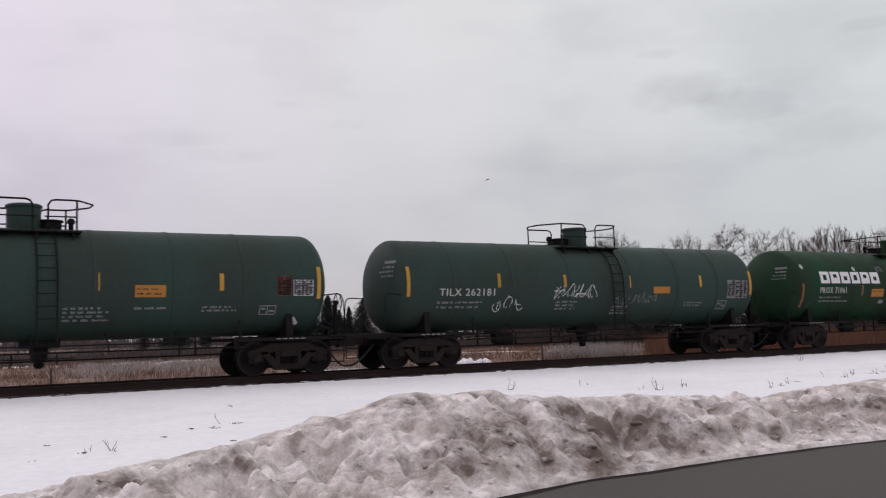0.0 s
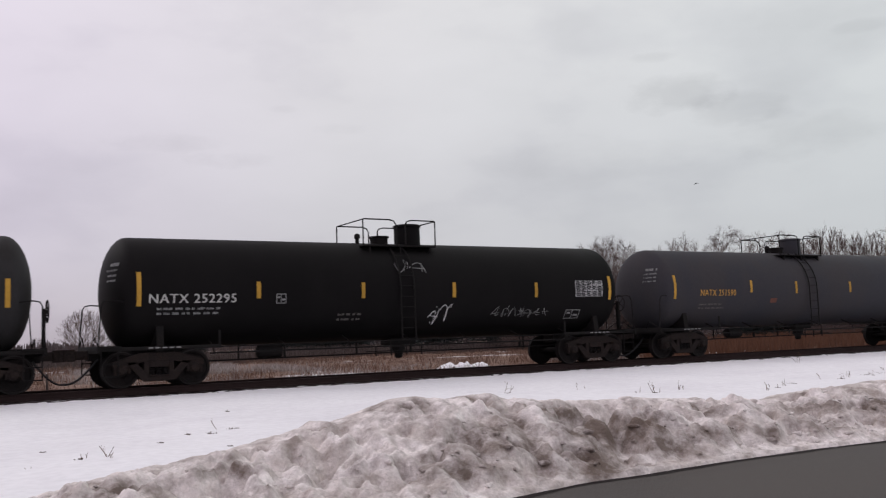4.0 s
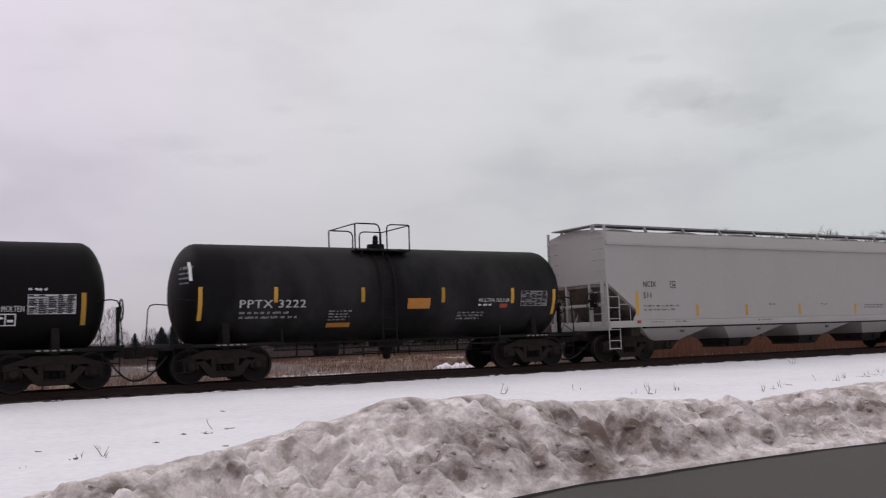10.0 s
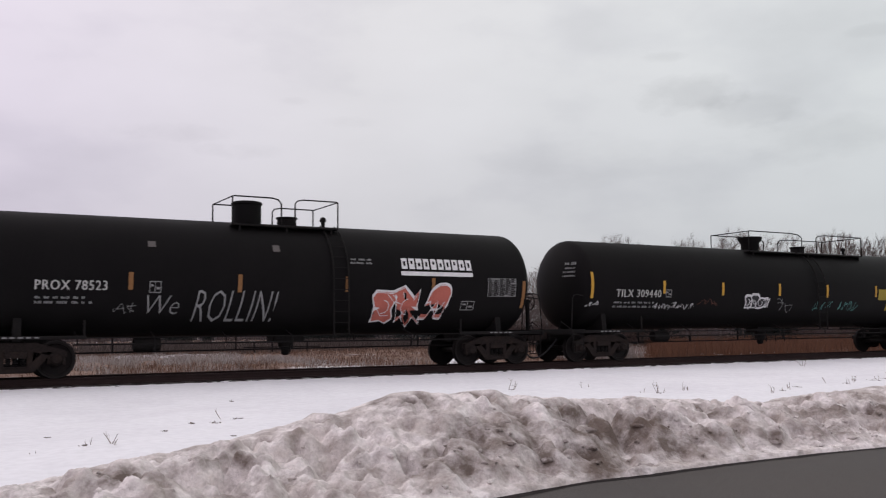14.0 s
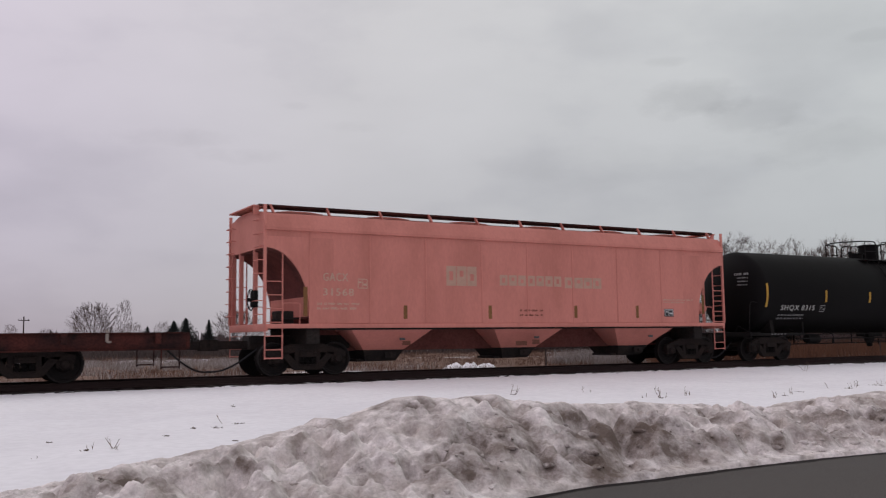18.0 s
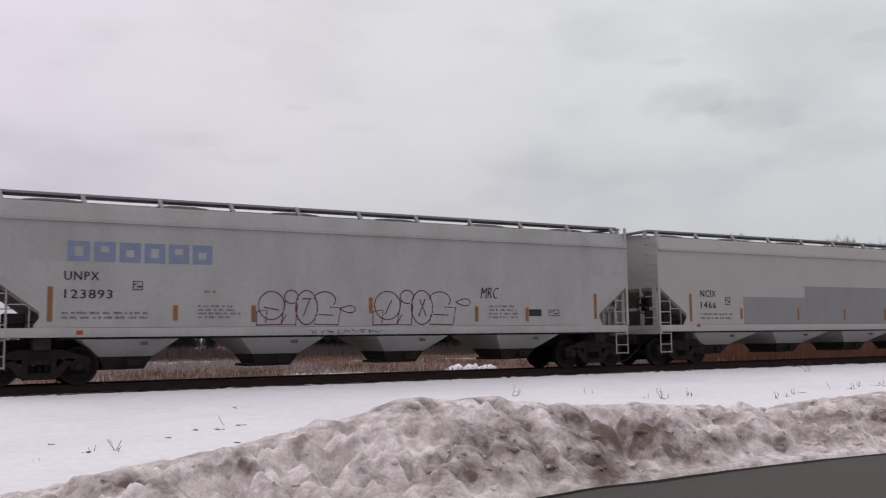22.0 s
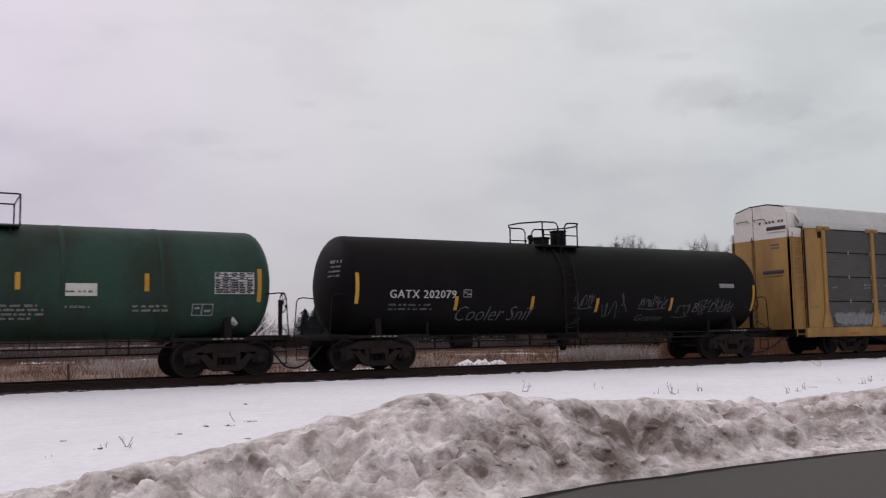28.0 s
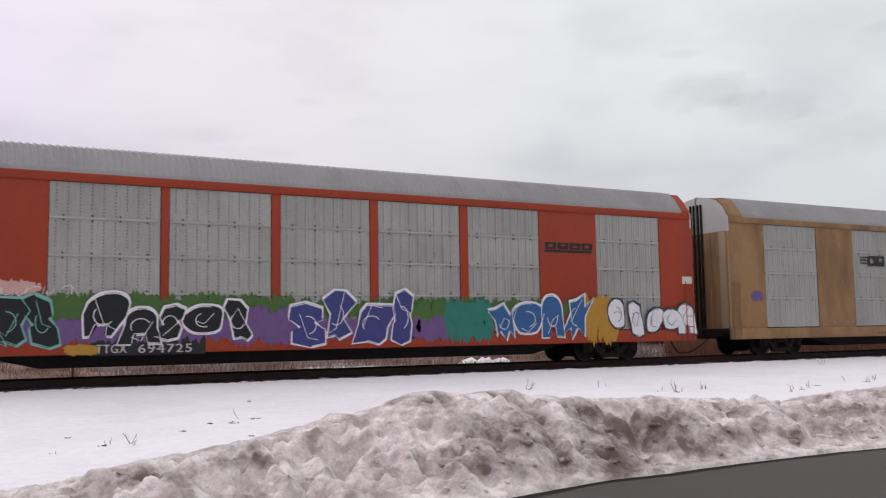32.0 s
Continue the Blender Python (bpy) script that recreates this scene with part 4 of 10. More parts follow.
def coupler(car, mid, x, s, y=-0.36):
    """Coupler and air hose at the end x of a car, facing s, reaching to the coupling with the next car."""
    a = face_of(mid + x + s * 0.5) - mid - s * 0.25
    part("coupler_shank", G().box(min(x - s * 0.3, a), max(x - s * 0.3, a), -0.11, 0.11, 0.74, 0.96, 0.02), TRUCKS, car)
    g = G()
    g.prism([(a, -0.14), (a + 0.14, -0.19), (a + 0.32, -0.10), (a + 0.26, 0.0), (a + 0.16, 0.05), (a + 0.30, 0.12), (a + 0.24, 0.18), (a, 0.15)] if s > 0 else
            [(a, 0.14), (a - 0.14, 0.19), (a - 0.32, 0.10), (a - 0.26, 0.0), (a - 0.16, -0.05), (a - 0.30, -0.12), (a - 0.24, -0.18), (a, -0.15)], "z", 0.70, 1.0)
    part("coupler_head", g, TRUCKS, car, "rusty cast knuckle coupler")
    n = abs(a + s * 0.25 - x) + 0.25
    pts = [(x - s * 0.2 + s * n * u, y + 0.30 * u, 0.74 - 0.60 * math.sin(u * 1.75)) for u in [k / 9 for k in range(10)]]
    part("air_hose", G().tube(pts, 0.028, 6), BLACK, car, "black rubber brake hose")


def rod(g, pts, r=0.017, n=6):
    return g.tube(pts, r, n)


def bent(a, b, h, r=0.10):
    """The points of a hoop from a up by h, across, and down to b, with rounded corners."""
    a, b = Vector(a), Vector(b)
    d = (b - a).normalized()
    up = Vector((0, 0, 1))
    top = max(a.z, b.z) + h
    A, B = Vector((a.x, a.y, top)), Vector((b.x, b.y, top))
    return [a, A - up * r, A - up * r * 0.3 + d * r * 0.3, A + d * r, B - d * r, B - d * r * 0.3 - up * r * 0.3, B - up * r, b]


# ---- tank cars ----
def tank_car(name, label, trucks, ends, top, bottom, body, marks, hatch=0.0, dome="can", deck=(-1.2, 1.0), fittings=None, dip=0.0, ladder=None, bands=(), pointed=False):
    """A tank car. trucks, ends: train coordinates; hatch, deck: from the middle; marks: painted marks on the near side."""
    mid = (trucks[0] + trucks[1]) / 2
    car = car_empty(name, mid, label, "tank car")
    fit = fittings or STEEL
    R, zc = (top - bottom) / 2, (top + bottom) / 2
    a, b = ends[0] - mid, ends[1] - mid
    d = 0.62
    prof = [(a + d * (1 - math.cos(u)), max(0.02, R * math.sin(u))) for u in [k * math.pi / 2 / 9 for k in range(10)]]
    prof = prof + [(b - (x - a), r) for x, r in reversed(prof)]
    g = G()
    if dip:
        n = 44
        rings = []
        steps = prof[:10] + [(a + d + (b - a - 2 * d) * k / 10, R) for k in range(1, 10)] + prof[10:]
        for x, r in steps:
            sag = dip * (1 - min(1, abs(x - (a + b) / 2) / ((b - a) / 2 - 0.8)))
            rings.append([(x, r * math.sin(k * math.tau / n), zc - sag + r * math.cos(k * math.tau / n)) for k in range(n)])
        g.loft(rings)
    else:
        g.lathe_x(prof, zc, 48)
    part("tank", g, body, car, angle=40)
    for x in bands:
        part("jacket_band", G().lathe_x([(x - 0.05, R - 0.02), (x - 0.05, R + 0.010), (x + 0.05, R + 0.010), (x + 0.05, R - 0.02)], zc, 40), body, car)
    side = Side(r=R + 0.012 * (dip > 0), zc=zc - dip * 0.45)
    tt = (trucks[0] - mid, trucks[1] - mid)
    e0, e1 = face_of(ends[0] - 0.6) - mid + 0.55, face_of(ends[1] + 0.6) - mid - 0.55
    # draft sills, saddles, end platforms
    for s, e, t in ((-1, e0, tt[0]), (1, e1, tt[1])):
        lo, hi = min(e, t - s * 1.1), max(e, t - s * 1.1)
        part("draft_sill", G().box(lo, hi, -0.26, 0.26, 0.70, 1.06, 0.02), fit, car)
        part("saddle", G().prism([(-1.12, zc - R * 0.58), (-1.20, 0.98), (-1.12, 0.88), (1.12, 0.88), (1.20, 0.98), (1.12, zc - R * 0.58), (0.8, zc - R * 0.84), (0.4, zc - R * 0.97), (-0.4, zc - R * 0.97), (-0.8, zc - R * 0.84)][::-1], "x", t - 0.09, t + 0.09), fit, car)
        g = G().box(min(e, e - s * 0.55), max(e, e - s * 0.55), -1.45, 1.45, 1.00, 1.045, 0.008)
        g.box(min(e, e - s * 0.07), max(e, e - s * 0.07), -1.45, 1.45, 0.88, 1.06, 0.01)
        for y in (-1.36, 1.36):
            g.box(min(e, t - s * 1.5), max(e, t - s * 1.5), y - 0.04, y + 0.04, 0.93, 1.02, 0.008)
            g.box(t - 0.03 - s * 1.45, t + 0.03 - s * 1.45, y - 0.02, y + 0.02, 1.0, zc - R * 0.72, 0.006)
        part("end_platform", g, fit, car, "steel grating end platform")
        dash = Paint2D()
        for k in range(5):
            x = t - s * 1.45 + s * (1.05 + 0.17 * k) if k < 3 else t + s * (0.12 + 0.16 * (k - 3))
            dash.rect(x - 0.055, x + 0.055, 0.965, 0.995)
        tagged(part("sill_stencil", dash.on(Side(1.405), 0.004), DIM, car, "small pale stencil on the sill", angle=0), kind="stuff")
        for y in (-1.38, 1.38):
            h = G()
            rod(h, [(e - s * 1.0, y * 0.80, 2.10), (e - s * 0.30, y, 2.17), (e - s * 0.16, y, 2.14), (e - s * 0.10, y, 2.02), (e - s * 0.03, y, 1.04)])
            rod(h, [(e - s * 0.03, y, 1.04), (e - s * 0.03, y * 0.62, 1.30), (e - s * 0.03, y * 0.5, 1.04)], 0.014)
            part("end_railing", h, fit, car, "bent pipe end railing")
            st = G()
            for z in (0.32, 0.62):
                rod(st, [(e - s * 0.10, y, z), (e - s * 0.50, y, z)], 0.016)
            for x in (e - s * 0.10, e - s * 0.50):
                rod(st, [(x, y, 0.30), (x, y, 1.0)], 0.016)
            part("corner_step", st, fit, car)
        coupler(car, mid, e, s)
        truck(car, mid, t)
    # brake wheel on the trailing end, brake rigging below
    part("brake_wheel", wheel_ring(e1 + 0.10, -0.55, 1.95, 0.27), fit, car, "round hand brake wheel")
    part("brake_stand", G().box(e1 - 0.02, e1 + 0.06, -0.62, -0.48, 1.04, 2.02, 0.01), fit, car)
    u = G()
    u.lathe_x([(-0.35 + tt[0] + 3.1, 0.10), (tt[0] + 3.1 - 0.33, 0.17), (tt[0] + 3.1 + 0.33, 0.17), (tt[0] + 3.1 + 0.36, 0.08)], 0.78, 16, -0.45)
    part("air_reservoir", u, fit, car, "black air brake reservoir")
    u = G()
    rod(u, [(tt[0] + 0.9, -0.25, 0.58), (tt[1] - 0.9, -0.25, 0.62)], 0.022)
    for x in (tt[0] + 2.3, (tt[0] + tt[1]) / 2 - 1.2, tt[1] - 2.3):
        u.box(x - 0.02, x + 0.02, -0.27, -0.23, 0.58, bottom + 0.1, 0.003)
    part("brake_rod", u, fit, car)
    rail = G()
    rod(rail, [(tt[0] + 1.2, -1.36, 0.80), (tt[1] - 1.2, -1.36, 0.80)], 0.022)
    rod(rail, [(tt[0] + 1.2, -1.34, 0.96), (tt[1] - 1.2, -1.34, 0.96)], 0.016)
    n = 7
    for k in range(n):
        x = tt[0] + 1.3 + (tt[1] - tt[0] - 2.6) * k / (n - 1)
        rod(rail, [(x, -1.36, 0.80), (x, -1.34, 0.96), (x, -0.85, bottom + 0.16)], 0.018)
        if k % 2:
            rail.box(x - 0.02, x + 0.02, -1.38, -1.30, 0.62, 0.82, 0.004)
    part("side_rail", rail, fit, car, "pipe safety railing under the tank")
    c = (tt[0] + tt[1]) / 2
    v = G().lathe_z([(0.42, 0.07), (0.46, 0.12), (0.58, 0.12), (0.66, 0.2), (bottom + 0.06, 0.24)], c + 0.3, 0, 14)
    v.box(c - 0.15, c + 0.75, -0.30, 0.30, bottom - 0.16, bottom + 0.04, 0.02)
    for k in range(4):
        rod(v, [(c - 0.9 + 0.5 * k, -0.9, 0.78), (c - 0.9 + 0.5 * k, -0.9, 0.52)], 0.02)
    rod(v, [(c - 1.2, -0.9, 0.66), (c + 1.0, -0.9, 0.66)], 0.014)
    part("outlet_valve", v, fit, car, "bottom outlet valve with pipes")
    # dome, deck and railings on top
    top_z = top - dip
    if dome == "can":
        part("manway_dome", G().lathe_z([(top_z - 0.1, 0.40), (top_z + 0.50, 0.40), (top_z + 0.52, 0.43), (top_z + 0.57, 0.43), (top_z + 0.60, 0.38), (top_z + 0.62, 0.0 + 0.02)], hatch, 0, 22), body, car, "round manway housing")
    elif dome == "slim":
        part("manway_dome", G().lathe_z([(top_z - 0.1, 0.26), (top_z + 0.42, 0.26), (top_z + 0.43, 0.285), (top_z + 0.47, 0.285), (top_z + 0.49, 0.03)], hatch, 0, 20), body, car, "narrow round manway housing")
    elif dome == "flared":
        part("manway_dome", G().lathe_z([(top_z - 0.1, 0.34), (top_z + 0.25, 0.34), (top_z + 0.42, 0.46), (top_z + 0.50, 0.46), (top_z + 0.52, 0.05)], hatch, 0, 20), body, car, "flared manway housing")
    else:
        v = G().lathe_z([(top_z - 0.1, 0.26), (top_z + 0.12, 0.26), (top_z + 0.13, 0.05)], hatch, 0, 16)
        v.lathe_z([(top_z + 0.1, 0.05), (top_z + 0.2, 0.10), (top_z + 0.28, 0.07), (top_z + 0.34, 0.09), (top_z + 0.40, 0.04)], hatch, 0, 10)
        part("valve", v, STEEL, car, "bolted valve on the tank top")
    d0, d1 = deck
    if dome in ("can", "flared", "slim"):
        v = G().lathe_z([(top_z - 0.06, 0.27), (top_z + 0.16, 0.27), (top_z + 0.18, 0.31), (top_z + 0.22, 0.31), (top_z + 0.24, 0.05)], (hatch + (d0 if hatch - d0 > d1 - hatch else d1)) / 2, 0, 16)
        part("manway", v, fit, car, "bolted manway cover")
        part("vent_valve", G().lathe_z([(top_z - 0.06, 0.06), (top_z + 0.12, 0.06), (top_z + 0.14, 0.10), (top_z + 0.24, 0.08), (top_z + 0.27, 0.03)], d1 - 0.15 if hatch < (d0 + d1) / 2 else d0 + 0.15, -0.2, 10), fit, car)
    for s in (-1, 1):
        pl = G()
        pl.box(d0, d1, s * 0.75 - 0.22, s * 0.75 + 0.22, top_z - 0.17, top_z - 0.135, 0.006)
        for x in (d0 + 0.2, (d0 + d1) / 2, d1 - 0.2):
            pl.prism([(s * 0.55, top_z - 0.2), (s * 0.95, top_z - 0.17), (s * 0.95, top_z - 0.42)] if s > 0 else [(-0.95, top_z - 0.42), (-0.95, top_z - 0.17), (-0.55, top_z - 0.2)], "x", x - 0.02, x + 0.02)
        part("top_platform", pl, fit, car, "grating platform beside the hatch")
    for s in (-1, 1):
        y = s * 0.93
        h = G()
        z0, z1 = top_z - 0.15, top_z + 0.62
        span = d1 - d0
        if pointed:
            for e, q, inner in ((d0 + 0.12, -1, d0 + span * 0.45), (d1 - 0.12, 1, d1 - span * 0.38)):
                rod(h, [(inner, y, z0 + 0.25), (inner, y, z1 - 0.13), (inner + q * 0.06, y, z1 - 0.03), (inner + q * 0.16, y, z1), (e - q * 0.05, y, z1), (e + q * 0.06, y * 0.95, z1), (e + q * 0.44, s * 0.34, z1), (e + q * 0.48, s * 0.26, z1), (e + q * 0.48, 0, z1)], 0.024)
                rod(h, [(e, y, z0), (e, y, z1)], 0.024)
                rod(h, [(e, y, z0 + 0.36), (inner - q * 0.08, y, z0 + 0.36), (inner, y, z0 + 0.30), (inner, y, z0)], 0.018)
            part("top_railing", h, fit, car, "bent pipe railing round the hatch")
            continue
        rod(h, [(d0, y, z0), (d0, y, z1 - 0.03), (d0 + 0.03, y, z1), (d0 + span * 0.36, y, z1), (d0 + span * 0.42, y, z1 - 0.04), (d0 + span * 0.45, y, z1 - 0.15), (d0 + span * 0.45, y, z0)], 0.021)
        rod(h, [(d1, y, z0), (d1, y, z1 - 0.03), (d1 - 0.03, y, z1), (d1 - span * 0.34, y, z1), (d1 - span * 0.40, y, z1 - 0.04), (d1 - span * 0.42, y, z1 - 0.13), (d1 - span * 0.42, y, z0)], 0.021)
        part("top_railing", h, fit, car, "bent pipe railing round the hatch")
    for x in () if pointed else (d0, d1):
        part("cross_railing", rod(G(), [(x, -0.93, top_z + 0.61), (x, 0.93, top_z + 0.61)], 0.017), fit, car)
    lx = ladder if ladder is not None else (d0 + d1) / 2 - 0.1
    for s in (-1, 1):
        lad = G()
        arc = lambda off, z: s * (R + off) * math.sqrt(max(0.0, 1 - ((z - zc) / (R + off)) ** 2))
        zs = [0.95, 1.2] + [zc - 0.9 + (0.9 + R - 0.06) * k / 9 for k in range(10)]
        for x in (lx - 0.22, lx + 0.22):
            pts = [(x, arc(0.07, z) if z > zc else s * (R + 0.07), z) for z in zs]
            rod(lad, pts, 0.024, 5)
        z = 1.0
        while z < top - 0.25:
            y = arc(0.07, z) if z > zc else s * (R + 0.07)
            rod(lad, [(lx - 0.22, y, z), (lx + 0.22, y, z)], 0.012, 5)
            z += 0.30
        part("ladder", lad, fit, car, "narrow dark side ladder")
    rng = random.Random(int(mid * 7))
    head = G()
    for i in range(4):
        z, y, tall = zc + 0.62 - 0.13 * i, -1.02, 0.085 if i < 1 else 0.05
        while y < -0.42 - rng.uniform(0, 0.25):
            quad = []
            for yy, zz in ((y, z), (y + tall * 0.5, z), (y + tall * 0.5, z + tall), (y, z + tall)):
                u = math.asin(min(0.99, math.hypot(yy, zz - zc) / R))
                quad.append((a + d * (1 - math.cos(u)) - 0.012, yy, zz))
            head.add(quad[::-1], [(0, 1, 2, 3)])
            y += tall * (0.72 if rng.random() < 0.8 else 1.5)
    tagged(part("head_lettering", head, DIM, car, "small pale lettering on the tank end", angle=0), kind="stuff")
    for row in marks:
        mark(car, side, *row)
    return car


def wheel_ring(x, y, z, r):
    g = G()
    pts = [(x, y + r * math.cos(a), z + r * math.sin(a)) for a in [k * math.tau / 18 for k in range(19)]]
    g.tube(pts, 0.018, 5, cap=False)
    for k in range(5):
        a = k * math.tau / 5
        g.tube([(x, y, z), (x, y + r * math.cos(a), z + r * math.sin(a))], 0.012, 4)
    g.lathe_x([(x - 0.10, 0.05), (x + 0.02, 0.05)], z, 8, y)
    return g

# ---- paints of the cars ----


def tank_paint(name, base, rough=0.55, dirt=0.35, dust=(0.06, 0.05, 0.045), scale=0.8):
    return material(name, base, rough=rough, vary=0.07, grain=24, stain=scale, stain_colour=dust, stain_amount=dirt, bump=0.05, streak=0.6, spec=0.075, span=(0.40, 0.62))


GREEN_DULL = tank_paint("dull_green_paint", (0.0290, 0.0520, 0.0430), 0.5, 0.6, (0.030, 0.036, 0.031), 0.55)
GREEN_TEAL = tank_paint("weathered_green_paint", (0.026, 0.054, 0.041), 0.5, 0.75, (0.022, 0.024, 0.018), 0.5)
GREEN = tank_paint("bright_green_paint", (0.0125, 0.0450, 0.0225), 0.5, 0.7, (0.016, 0.019, 0.013), 0.5)
GREY_DARK = tank_paint("dark_grey_paint", (0.0331, 0.0324, 0.0346), 0.6, 0.7, (0.016, 0.014, 0.013), 0.5)
GREY_BLUE = tank_paint("slate_grey_paint", (0.037, 0.037, 0.043), 0.6, 0.3)
CHARCOAL = tank_paint("charcoal_paint", (0.0136, 0.0130, 0.0133), 0.6, 0.35, (0.035, 0.03, 0.028))
BLACK_TANK = tank_paint("black_tank_paint", (0.0042, 0.0038, 0.0040), 0.6, 0.35, (0.010, 0.009, 0.009))
BLACK_DUSTY = tank_paint("dusty_black_paint", (0.0058, 0.0056, 0.0060), 0.6, 0.35, (0.055, 0.053, 0.052), 0.45)
BLACK_PATCH = paint(0.004, 0.004, 0.0045)
YELLOW_LETTER = paint(0.42, 0.23, 0.05)
FAINT = paint(0.085, 0.085, 0.085)
FADED = paint(0.105, 0.095, 0.09)
RUST = paint(0.12, 0.045, 0.03)
PALE = paint(0.30, 0.42, 0.32)
ORANGE_CARD = paint(0.36, 0.155, 0.03)
YELLOW_CARD = paint(0.26, 0.20, 0.025)
WHITE_CARD = paint(0.50, 0.50, 0.45)
RED_CARD = paint(0.27, 0.045, 0.03)
GRAFF_WHITE = paint(0.62, 0.62, 0.63)
GRAFF_RED = paint(0.42, 0.12, 0.09)
TEAL = paint(0.10, 0.28, 0.26)
tank_car("tank_car", "dark green tank car with faded yellow stripes", (-3.90, 8.88), (-5.00, 10.18), 3.88, 1.08, GREEN_DULL, [
        ("stripe", 1.37, 1.48, 2.26, 2.70), ("stripe", 4.42, 4.53, 2.26, 2.70), ("stripe", 7.11, 7.22, 2.04, 2.91),
        ("plate", 2.31, 3.06, 2.10, 2.40, ORANGE_CARD), ("bars", 2.35, 3.02, 2.26, 2.34, BLACK,1), ("bars", 2.35, 3.01, 2.14, 2.23, BLACK,1),
        ("bars", 0.67, 1.73, 1.51, 1.89, DIM,4), ("bars", 2.31, 3.07, 1.78, 1.88, DIM,1), ("bars", 4.00, 4.95, 1.71, 1.89, DIM,2),
        ("table", 5.98, 6.38, 2.12, 2.65, RUST), ("table", 6.43, 7.00, 2.12, 2.55), ("frame", 5.53, 5.99, 1.63, 1.87),
        ("diamond", 6.36, 6.72, 1.23, 1.56),
], bands=(-5.0, -2.7, 1.4, 3.3, 5.1), hatch=-0.08, deck=(-0.90, 1.14), ladder=0.3, pointed=True)

tank_car("tank_car", "dark green tank car with white graffiti scrawls", (13.13, 25.85), (11.89, 27.16), 3.84, 1.06, GREEN_DULL, [
        ("stripe", -7.12, -7.01, 2.08, 2.95), ("stripe", -3.98, -3.87, 2.34, 2.77), ("stripe", -1.46, -1.35, 2.35, 2.75),
        ("stripe", 1.31, 1.42, 2.33, 2.74), ("stripe", 4.52, 4.63, 2.37, 2.76), ("stripe", 7.03, 7.14, 2.08, 2.94),
        ("text", -6.03, -4.09, 2.09, 2.31, LETTER,"TILX 262181"), ("bars", -6.08, -4.37, 1.69, 1.97, DIM,2),
        ("scrawl", -4.12, -3.02, 1.58, 2.13, WHITE,3), ("scrawl", -1.96, -0.12, 1.90, 2.50, GRAFF_WHITE,4), ("scrawl", -1.80, -0.30, 2.00, 2.40, LETTER,3), ("scrawl", 0.68, 2.58, 1.78, 2.20, DIM),
        ("plate", 2.37, 3.12, 2.14, 2.37, ORANGE_CARD), ("bars", -1.72, -0.70, 1.62, 1.94, DIM,3), ("bars", 0.65, 1.48, 1.45, 1.77, DIM,3),
        ("bars", 3.87, 4.76, 1.68, 1.87, DIM,2), ("frame", 5.50, 5.95, 1.58, 1.88), ("table", 5.91, 6.92, 1.96, 2.61, DIM),
] + [
        ("diamond", 6.37, 6.72, 1.21, 1.49),
], bands=(-5.5, -3.4, -1.2, 1.4, 3.5, 5.4), hatch=0.14, deck=(-1.24, 1.23), ladder=0.75, dome="can", pointed=True)

tank_car("tank_car", "bright green tank car with white block lettering", (30.03, 42.80), (28.77, 44.30), 3.88, 1.02, GREEN, [
        ("stripe", -7.03, -6.92, 1.59, 2.48, AMBER), ("stripe", -3.47, -3.36, 2.02, 2.45, AMBER), ("stripe", -1.10, -0.99, 1.98, 2.47, AMBER),
        ("stripe", 1.91, 2.02, 1.99, 2.45, AMBER), ("stripe", 3.62, 3.73, 2.02, 2.45, AMBER), ("stripe", 6.80, 6.91, 1.67, 2.55, AMBER),
        ("logo", -5.98, -2.27, 2.50, 2.96, WHITE,6), ("text", -6.00, -4.43, 2.12, 2.35, LETTER,"PROX 71061"), ("bars", -6.01, -4.24, 1.74, 2.03, DIM,2),
        ("plate", -2.83, -2.06, 1.97, 2.28, ORANGE_CARD), ("bars", -2.77, -2.12, 2.14, 2.23, BLACK,1), ("bars", -2.36, -1.85, 2.99, 3.22, DIM,3),
        ("bars", 1.85, 2.90, 2.47, 2.63, AMBER,1), ("bars", 1.82, 3.47, 1.95, 2.21, DIM,2), ("frame", 4.74, 5.20, 1.65, 1.94),
        ("table", 5.62, 6.60, 2.02, 2.55, DIM), ("bars", 5.65, 6.52, 2.59, 2.71, WHITE,1),
] + [
        ("diamond", 6.27, 6.64, 1.32, 1.59), ("lozenge", -6.92, -6.75, 3.07, 3.23, PALE), ("lozenge", -3.84, -3.65, 3.01, 3.16, PALE),
        ("lozenge", -0.63, -0.46, 3.03, 3.19, PALE), ("lozenge", 3.10, 3.30, 3.05, 3.20, PALE), ("lozenge", 6.77, 6.94, 3.05, 3.20, PALE),
        ("plate", -6.63, -6.29, 1.60, 1.79, GREEN), ("plate", -2.27, -1.97, 1.70, 1.84, DIM),
], hatch=0.69, deck=(-1.50, 1.60))

